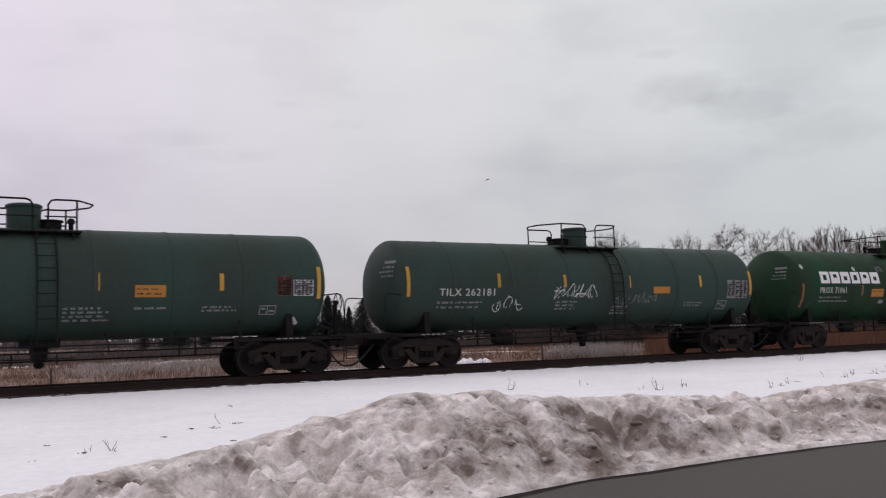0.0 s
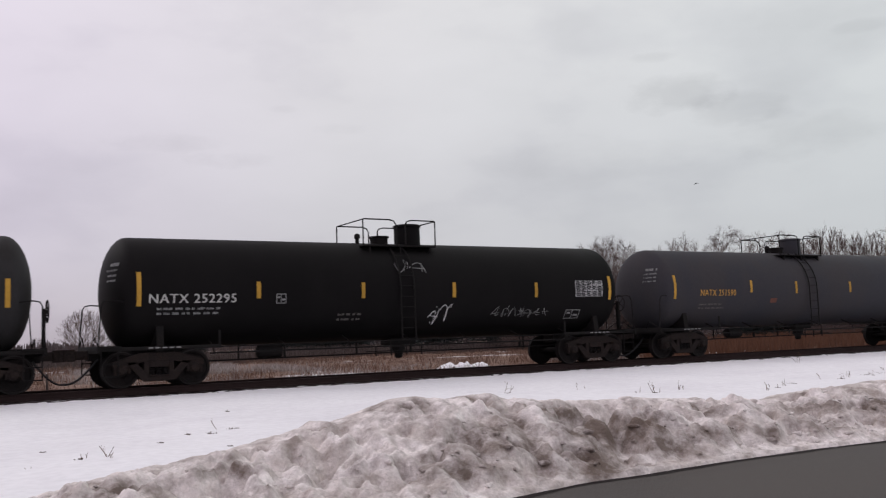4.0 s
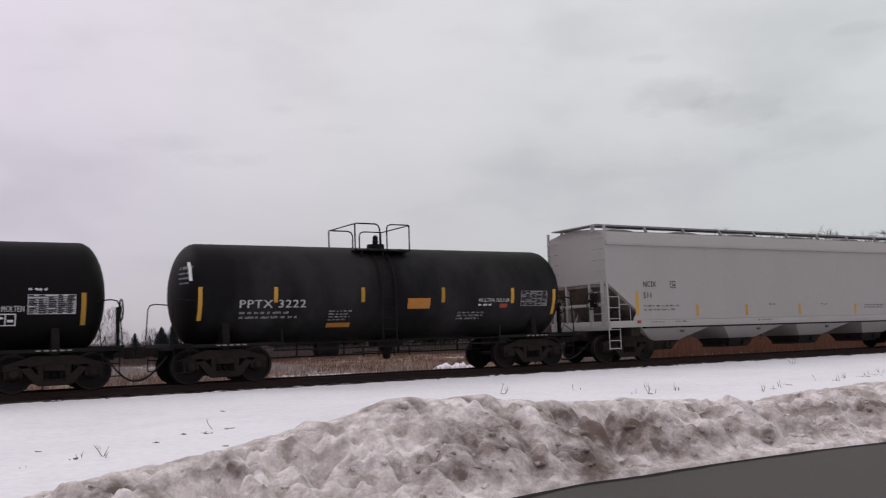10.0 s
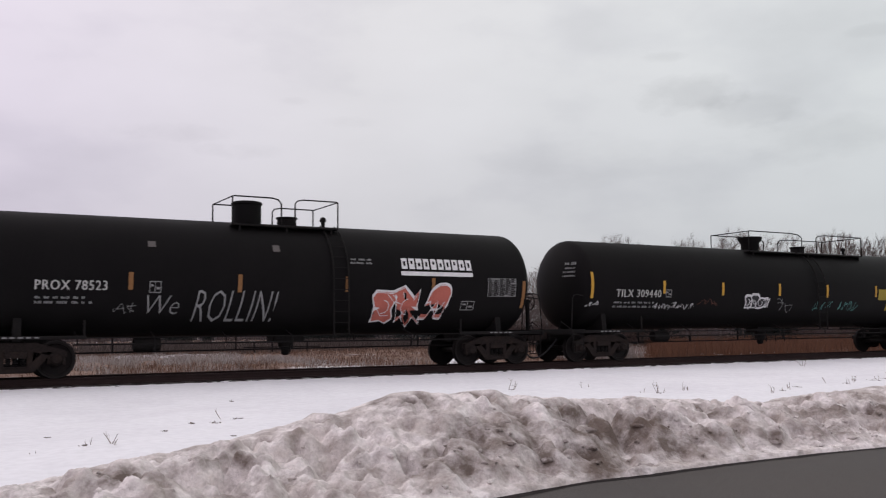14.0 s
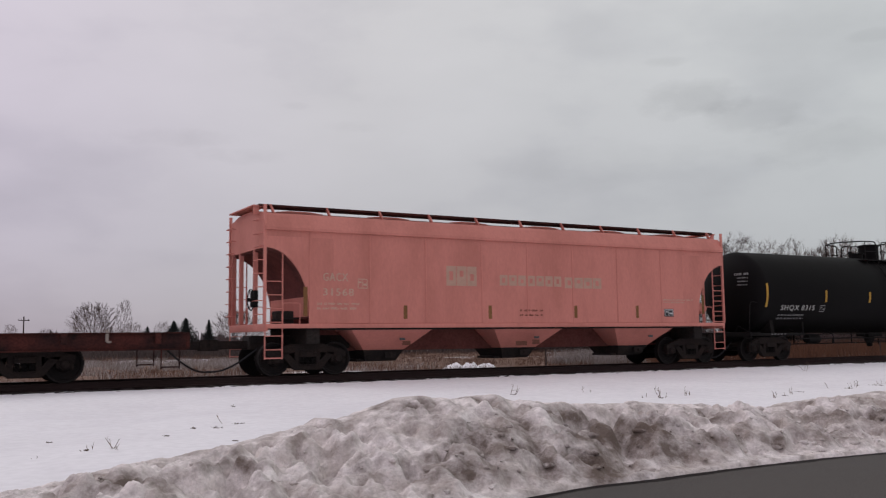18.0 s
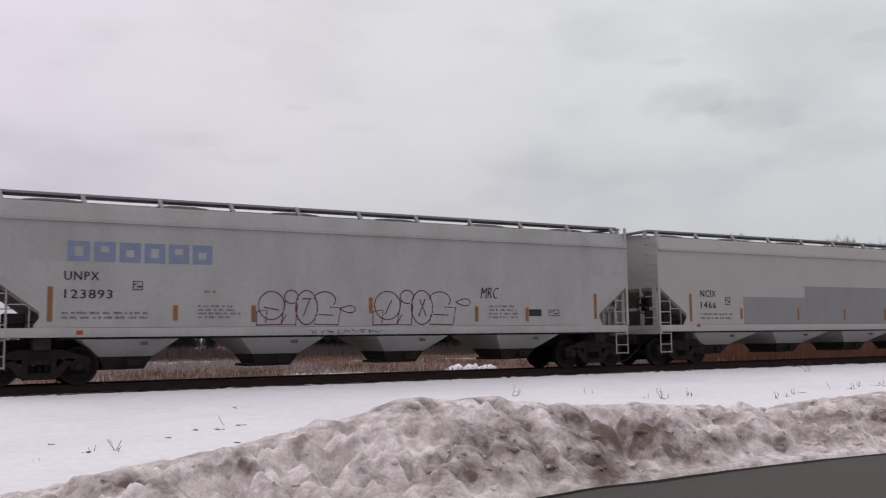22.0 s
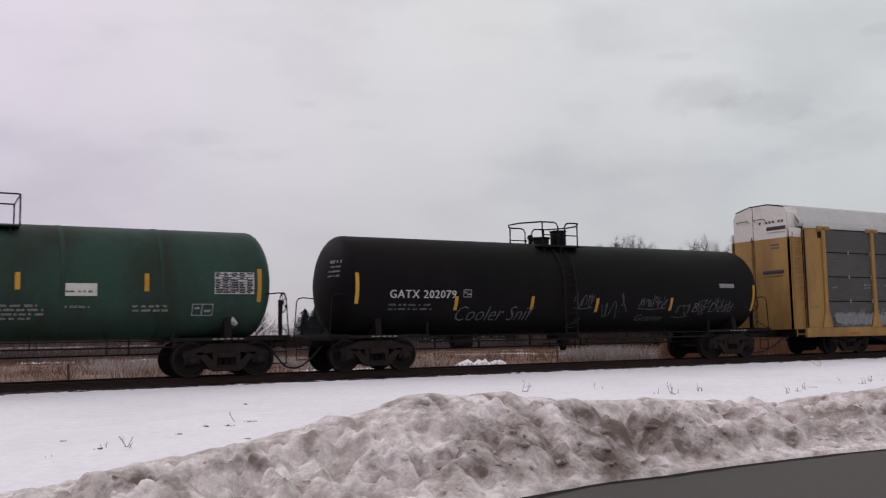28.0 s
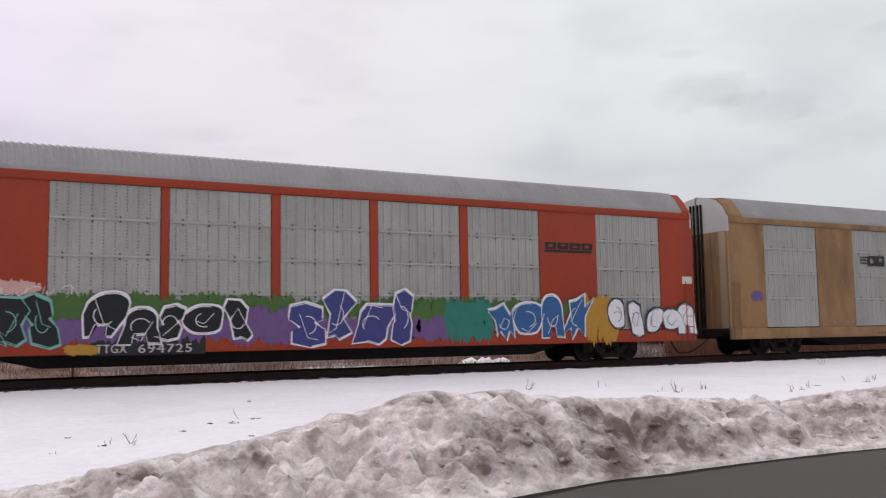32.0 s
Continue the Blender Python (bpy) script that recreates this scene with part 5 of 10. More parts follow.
tank_car("tank_car", "dark grey tank car with black repair patches", (46.98, 61.15), (45.72, 62.49), 3.83, 1.00, GREY_DARK, [
        ("stripe", -7.84, -7.73, 1.73, 2.59), ("stripe", -4.43, -4.32, 1.97, 2.35), ("stripe", -1.77, -1.66, 1.89, 2.35),
        ("stripe", 1.37, 1.48, 1.93, 2.36), ("stripe", 4.14, 4.25, 1.93, 2.33), ("stripe", 7.73, 7.84, 2.02, 2.69),
        ("text", -6.53, -4.44, 1.91, 2.16, YELLOW_LETTER,"UTLX664860"), ("bars", -6.54, -5.54, 1.48, 1.84, FADED,3),
        ("patch", -1.31, -0.70, 1.69, 2.54, BLACK_PATCH), ("patch", -1.67, -0.92, 1.08, 1.61, BLACK_PATCH),
        ("patch", -0.05, 0.75, 1.30, 2.45, BLACK_PATCH), ("patch", 0.78, 1.31, 1.28, 1.76, BLACK_PATCH),
        ("patch", 0.83, 1.37, 2.27, 2.45, BLACK_PATCH), ("patch", 4.93, 7.60, 2.89, 3.59, BLACK_PATCH), ("patch", 2.92, 3.55, 3.13, 3.25, BLACK_PATCH),
        ("table", 6.47, 7.57, 2.03, 2.51), ("frame", 5.48, 5.97, 1.70, 1.98, WHITE),
], hatch=0.78, deck=(-1.28, 1.25))

tank_car("tank_car", "black tank car with small pale scrawls", (65.35, 79.40), (64.11, 80.55), 3.86, 0.98, BLACK_TANK, [
        ("stripe", -7.65, -7.54, 2.01, 2.86), ("stripe", -4.59, -4.48, 2.18, 2.62), ("stripe", -1.55, -1.44, 2.16, 2.60),
        ("stripe", 1.42, 1.53, 2.16, 2.60), ("stripe", 4.42, 4.53, 2.14, 2.60), ("stripe", 7.40, 7.51, 2.04, 2.81),
        ("text", -7.35, -5.14, 2.08, 2.31, LETTER,"NATX 252295"), ("bars", -7.15, -5.37, 1.76, 2.00, DIM,2), ("frame", -4.05, -3.77, 2.04, 2.30),
        ("scrawl", -0.45, 0.56, 2.84, 3.35, DIM,2), ("scrawl", 0.59, 1.38, 1.38, 2.09, WHITE,2), ("scrawl", 2.86, 5.03, 1.52, 1.91, DIM),
        ("table", 6.03, 7.15, 2.15, 2.66), ("bars", -2.22, -1.36, 1.52, 1.79, FADED,2), ("frame", 5.73, 6.31, 1.46, 1.74),
], hatch=0.71, deck=(-1.22, 1.17))

tank_car("tank_car", "slate grey tank car with yellow lettering", (83.45, 97.45), (82.10, 98.75), 3.86, 1.00, GREY_BLUE, [
        ("stripe", -3.91, -3.80, 2.24, 2.69), ("stripe", -1.43, -1.32, 2.20, 2.66), ("stripe", 1.78, 1.89, 2.22, 2.64),
        ("stripe", 4.63, 4.74, 2.18, 2.64), ("stripe", 7.57, 7.68, 1.98, 2.84), ("text", -6.44, -4.68, 2.13, 2.35, YELLOW_LETTER,"NATX 251590"),
        ("bars", -6.44, -5.15, 1.64, 1.90, FADED,2), ("plate", -2.79, -2.44, 1.86, 2.02, RUST), ("table", 6.44, 7.48, 2.07, 2.53, FADED),
        ("stripe", -7.72, -7.61, 2.04, 2.86),
], hatch=0.20, deck=(-1.56, 0.84), ladder=-0.5)

tank_car("tank_car", "short black sagging tank car with white slash", (101.87, 111.30), (100.60, 112.45), 3.79, 0.92, BLACK_TANK, [
        ("stripe", -5.29, -5.18, 1.53, 2.37), ("stripe", -2.46, -2.35, 1.90, 2.35, AMBER), ("stripe", -0.11, 0.00, 1.91, 2.35, AMBER),
        ("stripe", 5.09, 5.20, 1.85, 2.34, AMBER), ("stripe", 2.54, 2.65, 1.89, 2.30, AMBER), ("text", -4.45, -2.65, 1.90, 2.14, LETTER,"PPTX 3463"),
        ("bars", -4.56, -2.90, 1.55, 1.83, DIM,2), ("plate", -2.19, -1.42, 1.91, 2.20, YELLOW_CARD), ("bars", -0.84, -0.25, 1.53, 1.91, DIM,3),
        ("bars", 1.53, 2.22, 1.88, 2.08, DIM,2), ("plate", 1.17, 1.92, 1.64, 1.80, YELLOW_CARD), ("patch", 2.16, 2.35, 1.39, 2.30, WHITE),
        ("plate", 2.89, 3.88, 1.79, 2.07, WHITE), ("text", 2.97, 3.81, 1.85, 2.02, BLACK,"MOLTEN SULFUR"), ("frame", 2.83, 3.74, 1.54, 1.78, WHITE),
        ("table", 3.95, 5.03, 1.99, 2.52), ("plate", 4.55, 4.93, 1.85, 1.97, RED_CARD),
] + [
        ("plate", -5.85, -5.73, 2.54, 2.92, WHITE),
], hatch=0.02, deck=(-1.20, 1.13), dome="valve", dip=0.1)

tank_car("tank_car", "short dark grey tank car with yellow placards", (115.80, 125.20), (114.45, 126.49), 3.75, 0.98, CHARCOAL, [
        ("stripe", -5.63, -5.52, 2.05, 2.90), ("stripe", -2.37, -2.26, 2.24, 2.67), ("stripe", -1.21, -1.10, 2.21, 2.65),
        ("stripe", 1.31, 1.42, 2.23, 2.64), ("stripe", 2.71, 2.82, 2.22, 2.64), ("stripe", 5.38, 5.49, 2.05, 2.77),
        ("text", -4.58, -2.46, 2.10, 2.35, LETTER,"GATX 210042"), ("bars", -4.57, -2.77, 1.73, 1.99, DIM,2),
        ("plate", -0.54, 0.22, 1.67, 1.97, YELLOW_CARD), ("plate", 1.79, 2.50, 2.08, 2.33, ORANGE_CARD), ("bars", -2.06, -1.04, 1.50, 1.86, FADED,4),
        ("bars", 1.21, 2.81, 1.49, 1.85, FADED,3), ("table", 4.26, 5.33, 2.04, 2.58), ("frame", 3.49, 3.87, 1.33, 1.66, FADED),
        ("plate", 4.96, 5.25, 1.87, 2.02, RED_CARD), ("plate", -5.85, -5.74, 2.55, 2.98, FADED), ("plate", -1.26, -0.56, 1.15, 1.26, RUST),
], hatch=0.61, deck=(-0.46, 1.28), dome="valve")

tank_car("tank_car", "short dark grey tank car with white slash", (129.50, 138.95), (128.13, 140.22), 3.75, 0.98, CHARCOAL, [
        ("stripe", -5.61, -5.50, 2.02, 2.89), ("stripe", -2.42, -2.31, 2.20, 2.62), ("stripe", -1.64, -1.53, 2.21, 2.63),
        ("stripe", 0.87, 0.98, 2.20, 2.62), ("stripe", 2.78, 2.89, 2.20, 2.62), ("stripe", 5.27, 5.38, 2.04, 2.82),
        ("text", -4.62, -2.53, 2.08, 2.32, LETTER,"GATX 210013"), ("bars", -4.63, -2.87, 1.69, 1.94, DIM,2), ("patch", 0.52, 0.64, 1.36, 2.33, WHITE),
        ("plate", -0.49, -0.08, 1.41, 1.77, YELLOW_CARD), ("plate", 1.94, 2.69, 2.09, 2.34, ORANGE_CARD), ("table", 4.20, 5.20, 2.06, 2.56),
        ("text", 2.94, 4.02, 1.85, 2.00, DIM,"MOLTEN SULFUR"), ("bars", -2.71, -2.09, 1.41, 1.85, FADED,4), ("bars", 0.81, 1.85, 1.46, 1.81, FADED,3),
        ("frame", 3.59, 4.09, 1.51, 1.78, FADED), ("plate", 4.99, 5.27, 1.86, 2.02, RED_CARD),
] + [
        ("plate", -5.83, -5.74, 2.69, 3.08, FADED),
], hatch=-0.80, deck=(-1.42, 0.31), dome="valve")

tank_car("tank_car", "short black tank car with amber placards", (143.07, 152.96), (141.95, 154.24), 3.68, 0.93, BLACK_TANK, [
        ("stripe", -5.71, -5.60, 1.56, 2.38), ("stripe", -2.73, -2.62, 1.97, 2.38), ("stripe", -0.81, -0.70, 1.95, 2.37),
        ("stripe", 1.18, 1.29, 1.93, 2.36), ("stripe", 3.03, 3.14, 1.96, 2.36), ("stripe", 5.49, 5.60, 1.57, 2.34),
        ("text", -4.59, -2.87, 1.93, 2.15, LETTER,"PPTX 3228"), ("bars", -4.59, -2.59, 1.61, 1.87, DIM,2),
        ("plate", -2.02, -1.27, 1.96, 2.23, YELLOW_CARD), ("plate", -0.90, -0.17, 1.21, 1.33, ORANGE_CARD), ("bars", -0.71, -0.10, 1.42, 1.96, DIM,6),
        ("bars", 1.85, 2.69, 1.71, 2.02, DIM,4), ("text", 3.27, 4.24, 1.90, 2.04, LETTER,"SULFUR MOLTEN"), ("table", 4.31, 5.37, 1.84, 2.30),
        ("frame", 3.64, 4.07, 1.58, 1.86, WHITE), ("bars", 4.33, 4.76, 2.37, 2.48, WHITE,1), ("plate", -5.99, -5.91, 2.71, 3.09, WHITE),
], hatch=0.03, deck=(-0.65, 1.11), dome="valve")

tank_car("tank_car", "short black tank car with dusty pale stains", (157.10, 167.00), (155.95, 168.31), 3.73, 0.97, BLACK_DUSTY, [
        ("stripe", -5.74, -5.63, 1.62, 2.48), ("stripe", -3.71, -3.60, 2.07, 2.48), ("stripe", -1.14, -1.03, 2.06, 2.47),
        ("stripe", 1.48, 1.59, 2.03, 2.47), ("stripe", 3.97, 4.08, 1.99, 2.46), ("stripe", 5.57, 5.68, 1.64, 2.42),
        ("text", -4.64, -2.80, 1.93, 2.14, LETTER,"PPTX 3222"), ("bars", -4.64, -2.77, 1.62, 1.86, DIM,2),
        ("plate", 0.35, 1.10, 1.86, 2.16, ORANGE_CARD), ("bars", -2.09, -1.33, 1.55, 1.86, DIM,4), ("plate", -2.09, -1.38, 1.38, 1.50, ORANGE_CARD),
        ("text", 2.79, 3.91, 2.03, 2.14, LETTER,"MOLTEN SULFUR"), ("bars", 2.79, 3.42, 1.90, 2.00, WHITE,1), ("table", 4.34, 5.36, 1.90, 2.37, DIM),
        ("bars", 2.09, 3.16, 1.51, 1.77, DIM,3), ("plate", -5.96, -5.88, 2.64, 3.13, WHITE), ("plate", 3.57, 3.84, 1.86, 1.98, RED_CARD),
], hatch=0.02, deck=(-1.09, 0.68), dome="valve")

tank_car("tank_car", "long black tank car with red and white graffiti", (212.10, 225.50), (210.73, 226.82), 4.08, 0.95, BLACK_TANK, [
        ("stripe", -4.29, -4.18, 2.12, 2.55, AMBER), ("stripe", -1.56, -1.45, 2.09, 2.55, AMBER), ("stripe", 1.46, 1.57, 2.14, 2.56, AMBER),
        ("stripe", 4.18, 4.29, 2.15, 2.57, AMBER), ("stripe", 7.37, 7.48, 1.72, 2.54, AMBER), ("text", -6.38, -4.78, 2.10, 2.33, LETTER,"PROX 78523"),
        ("bars", -6.37, -4.85, 1.75, 1.98, DIM,2), ("frame", -3.79, -3.50, 2.05, 2.34, DIM), ("logo", 3.19, 5.58, 2.82, 3.13, WHITE,10),
        ("patch", 3.18, 5.58, 2.63, 2.75, WHITE), ("bubble", 2.25, 4.82, 1.21, 2.44, (3,GRAFF_RED,GRAFF_WHITE)),
        ("table", 6.11, 7.13, 2.06, 2.61, DIM), ("scrawl", -4.60, -4.06, 1.53, 1.87, DIM,2), ("tag", -3.83, -3.02, 1.53, 1.99, DIM,"We"),
        ("tag", -2.66, -0.45, 1.34, 2.14, DIM,"ROLLIN!"), ("bars", 1.63, 2.40, 2.90, 3.10, DIM,2), ("frame", 5.24, 5.70, 1.65, 1.92, DIM),
] + [
        ("plate", -3.81, -3.62, 3.20, 3.35, FADED), ("plate", -0.57, -0.38, 3.19, 3.37, FADED), ("stripe", -7.48, -7.37, 1.74, 2.58, AMBER),
], hatch=-0.85, deck=(-1.54, 1.50), ladder=1.3)

tank_car("tank_car", "long black tank car with many small tags", (229.67, 246.50), (228.45, 247.78), 4.04, 1.04, BLACK_TANK, [
        ("stripe", -9.17, -9.06, 2.05, 2.90), ("stripe", -6.05, -5.94, 2.23, 2.67), ("stripe", -3.25, -3.14, 2.20, 2.65),
        ("stripe", -0.30, -0.19, 2.21, 2.66), ("stripe", 2.40, 2.51, 2.17, 2.66), ("stripe", 5.37, 5.48, 2.22, 2.66),
        ("stripe", 8.92, 9.03, 2.01, 2.93), ("text", -8.11, -6.14, 2.10, 2.35, LETTER,"TILX 309440"), ("bars", -8.15, -6.38, 1.72, 1.99, DIM,2),
        ("frame", -5.92, -5.66, 2.11, 2.37), ("scrawl", -9.32, -8.77, 1.77, 1.98, WHITE,2), ("scrawl", -6.44, -4.50, 1.69, 1.98, WHITE,7),
        ("scrawl", -4.35, -3.38, 1.83, 2.11, RUST,3), ("bubble", -2.00, -0.77, 1.74, 2.25, (4,BLACK,GRAFF_WHITE)),
        ("scrawl", -0.34, 0.56, 1.56, 2.21, DIM,2), ("scrawl", 1.70, 2.88, 1.65, 2.13, TEAL,3), ("scrawl", 3.14, 4.37, 1.61, 2.18, TEAL,4),
] + [
        ("plate", 5.59, 6.32, 2.10, 2.53, YELLOW_CARD), ("plate", 6.20, 6.89, 1.69, 2.00, YELLOW_CARD), ("table", 7.69, 8.81, 2.11, 2.64, DIM),
], hatch=-0.05, deck=(-1.16, 5.41), dome="flared")

tank_car("tank_car", "clean glossy black tank car with white mark", (298.00, 312.00), (296.80, 313.49), 4.11, 1.00, BLACK_TANK, [
        ("stripe", -7.66, -7.55, 1.97, 2.84), ("stripe", -4.39, -4.28, 2.18, 2.63), ("stripe", -1.75, -1.64, 2.18, 2.60),
        ("stripe", 1.07, 1.18, 2.19, 2.64), ("stripe", 4.69, 4.80, 2.17, 2.64), ("stripe", 7.84, 7.95, 1.95, 2.88),
        ("text", -6.79, -4.92, 1.83, 2.05, LETTER,"SHQX 8315"), ("bars", -6.81, -5.07, 1.50, 1.75, DIM,2), ("frame", -4.60, -4.32, 1.81, 2.06, DIM),
        ("logo", 1.62, 4.13, 2.84, 3.13, WHITE,10), ("patch", 1.68, 4.06, 2.67, 2.78, WHITE), ("table", 6.60, 7.71, 2.09, 2.62, DIM),
        ("frame", 4.73, 5.37, 1.53, 1.83, DIM), ("bars", 2.62, 3.35, 1.63, 1.78, DIM,2),
], hatch=0.56, deck=(-1.09, 0.77), pointed=True)

tank_car("tank_car", "bright green tank car with large white lettering", (316.15, 328.95), (314.96, 330.18), 3.87, 1.00, GREEN, [
        ("stripe", -7.13, -7.02, 1.65, 2.50, AMBER), ("stripe", -4.06, -3.95, 2.00, 2.41, AMBER), ("stripe", -1.32, -1.21, 1.99, 2.45, AMBER),
        ("stripe", 1.62, 1.73, 1.98, 2.47, AMBER), ("stripe", 3.82, 3.93, 2.00, 2.46, AMBER), ("stripe", 6.97, 7.08, 1.68, 2.59, AMBER),
        ("logo", -6.21, -2.66, 2.43, 2.93, WHITE,6), ("text", -6.21, -4.34, 2.05, 2.29, LETTER,"PROX 75239"), ("bars", -6.20, -4.68, 1.59, 1.93, DIM,2),
        ("plate", -3.51, -2.75, 2.02, 2.36, WHITE_CARD), ("bars", -3.46, -2.80, 2.10, 2.20, BLACK,1), ("bars", 2.08, 3.16, 2.25, 2.43, RUST,1),
        ("bars", 1.14, 1.59, 1.81, 2.46, DIM,4), ("bars", 0.93, 1.57, 2.80, 3.01, DIM,3), ("bars", 1.86, 3.37, 1.85, 2.02, DIM,2),
        ("bars", 3.59, 4.38, 1.71, 2.03, DIM,4), ("table", 5.69, 6.73, 2.01, 2.58, DIM),
] + [
        ("diamond", 6.18, 6.62, 1.27, 1.64), ("frame", 4.71, 5.24, 1.73, 2.04, DIM), ("lozenge", -7.10, -6.95, 2.92, 3.21, PALE),
        ("lozenge", -3.76, -3.45, 2.89, 3.11, PALE), ("lozenge", -0.56, -0.41, 2.87, 3.13, PALE), ("lozenge", 3.12, 3.29, 2.92, 3.17, PALE),
        ("lozenge", 6.72, 6.89, 2.89, 3.15, PALE), ("plate", -6.64, -6.28, 1.65, 1.84, GREEN),
], hatch=0.65, deck=(-1.24, 1.51))

tank_car("tank_car", "weathered green tank car with brown streaks", (399.20, 412.10), (397.93, 413.54), 3.87, 1.00, GREEN_TEAL, [
        ("stripe", -7.21, -7.10, 2.01, 2.81, AMBER), ("stripe", -4.12, -4.01, 2.20, 2.67, AMBER), ("stripe", -1.83, -1.72, 2.21, 2.65, AMBER),
        ("stripe", 1.34, 1.45, 2.20, 2.60, AMBER), ("stripe", 4.24, 4.35, 2.20, 2.59, AMBER), ("stripe", 7.11, 7.22, 1.89, 2.80, AMBER),
        ("text", -6.15, -4.18, 2.09, 2.33, LETTER,"TILX 262152"), ("bars", -6.20, -4.37, 1.71, 1.95, DIM,2),
        ("plate", 2.31, 3.11, 2.11, 2.39, ORANGE_CARD), ("bars", -1.88, -0.85, 1.60, 1.86, DIM,3), ("bars", 0.58, 1.62, 1.50, 1.89, DIM,4),
        ("bars", 3.95, 4.75, 1.68, 1.88, DIM,2), ("table", 5.97, 7.10, 2.05, 2.64, DIM), ("diamond", 6.36, 6.72, 1.24, 1.53),
        ("frame", 5.33, 5.84, 1.59, 1.90, DIM), ("bars", -0.80, -0.19, 1.45, 1.64, DIM,2),
], bands=(-4.6, -2.2, 2.3, 4.4), hatch=-0.02, deck=(-1.41, 1.15), ladder=0.6)

tank_car("tank_car", "green tank car with a pale placard", (416.10, 428.95), (414.60, 430.29), 3.88, 0.99, GREEN_TEAL, [
        ("stripe", -3.89, -3.78, 2.20, 2.60), ("stripe", -1.63, -1.52, 2.14, 2.58), ("stripe", 1.36, 1.47, 2.20, 2.60),
        ("stripe", 4.26, 4.37, 2.18, 2.62), ("stripe", 7.12, 7.23, 1.93, 2.79), ("text", -5.94, -3.93, 2.06, 2.29, LETTER,"TILX 262223"),
        ("bars", -5.88, -4.09, 1.67, 1.95, DIM,2), ("plate", 2.40, 3.16, 2.06, 2.36, WHITE_CARD), ("bars", 2.47, 3.09, 2.12, 2.21, BLACK,1),
        ("bars", -1.61, -0.62, 1.61, 1.87, DIM,3), ("bars", 0.99, 2.03, 1.48, 1.88, DIM,4), ("bars", 2.35, 3.12, 1.74, 1.87, DIM,1),
        ("bars", 4.01, 4.93, 1.66, 1.87, DIM,2), ("frame", 5.46, 6.00, 1.58, 1.88, DIM), ("table", 6.00, 7.03, 2.13, 2.69),
        ("diamond", 6.39, 6.74, 1.21, 1.54), ("stripe", -7.01, -6.90, 2.03, 2.91),
], bands=(-5.0, -2.6, 2.4, 4.7), hatch=0.31, deck=(-1.25, 1.47), ladder=0.55)

tank_car("tank_car", "black tank car covered with pale scrawls", (433.25, 447.20), (431.95, 448.55), 3.91, 0.95, BLACK_TANK, [
        ("stripe", -7.81, -7.70, 1.89, 2.75), ("stripe", -4.62, -4.51, 1.71, 2.11), ("stripe", -1.91, -1.80, 1.71, 2.13),
        ("stripe", 0.62, 0.73, 1.64, 2.08), ("stripe", 3.78, 3.89, 1.68, 2.11), ("stripe", 7.65, 7.76, 1.67, 2.58),
        ("text", -6.75, -4.60, 2.05, 2.28, LETTER,"GATX 202079"), ("bars", -6.75, -4.79, 1.68, 1.92, FAINT,2), ("frame", -4.35, -4.07, 2.08, 2.31),
        ("tag", -4.50, -1.75, 1.40, 1.82, FAINT,"Cooler Snif"), ("scrawl", -0.27, 0.52, 1.77, 2.31, FAINT,3), ("scrawl", 0.86, 1.92, 1.45, 2.30, FAINT,3),
        ("scrawl", -0.25, 0.27, 1.18, 1.57, FAINT,1), ("scrawl", 2.40, 3.62, 1.75, 2.25, FAINT,5), ("scrawl", 4.01, 4.75, 1.48, 2.03, FAINT,2), ("tag", 4.85, 6.75, 1.52, 1.93, FAINT,"Big Dead"),
        ("scrawl", 4.9, 6.6, 1.78, 2.15, FAINT,6), ("plate", 6.03, 6.72, 2.47, 2.61, DIM), ("tag", 2.44, 3.63, 1.28, 1.56, FAINT,"Granny"),
], hatch=0.22, deck=(-1.20, 0.42), dome="slim", pointed=True)

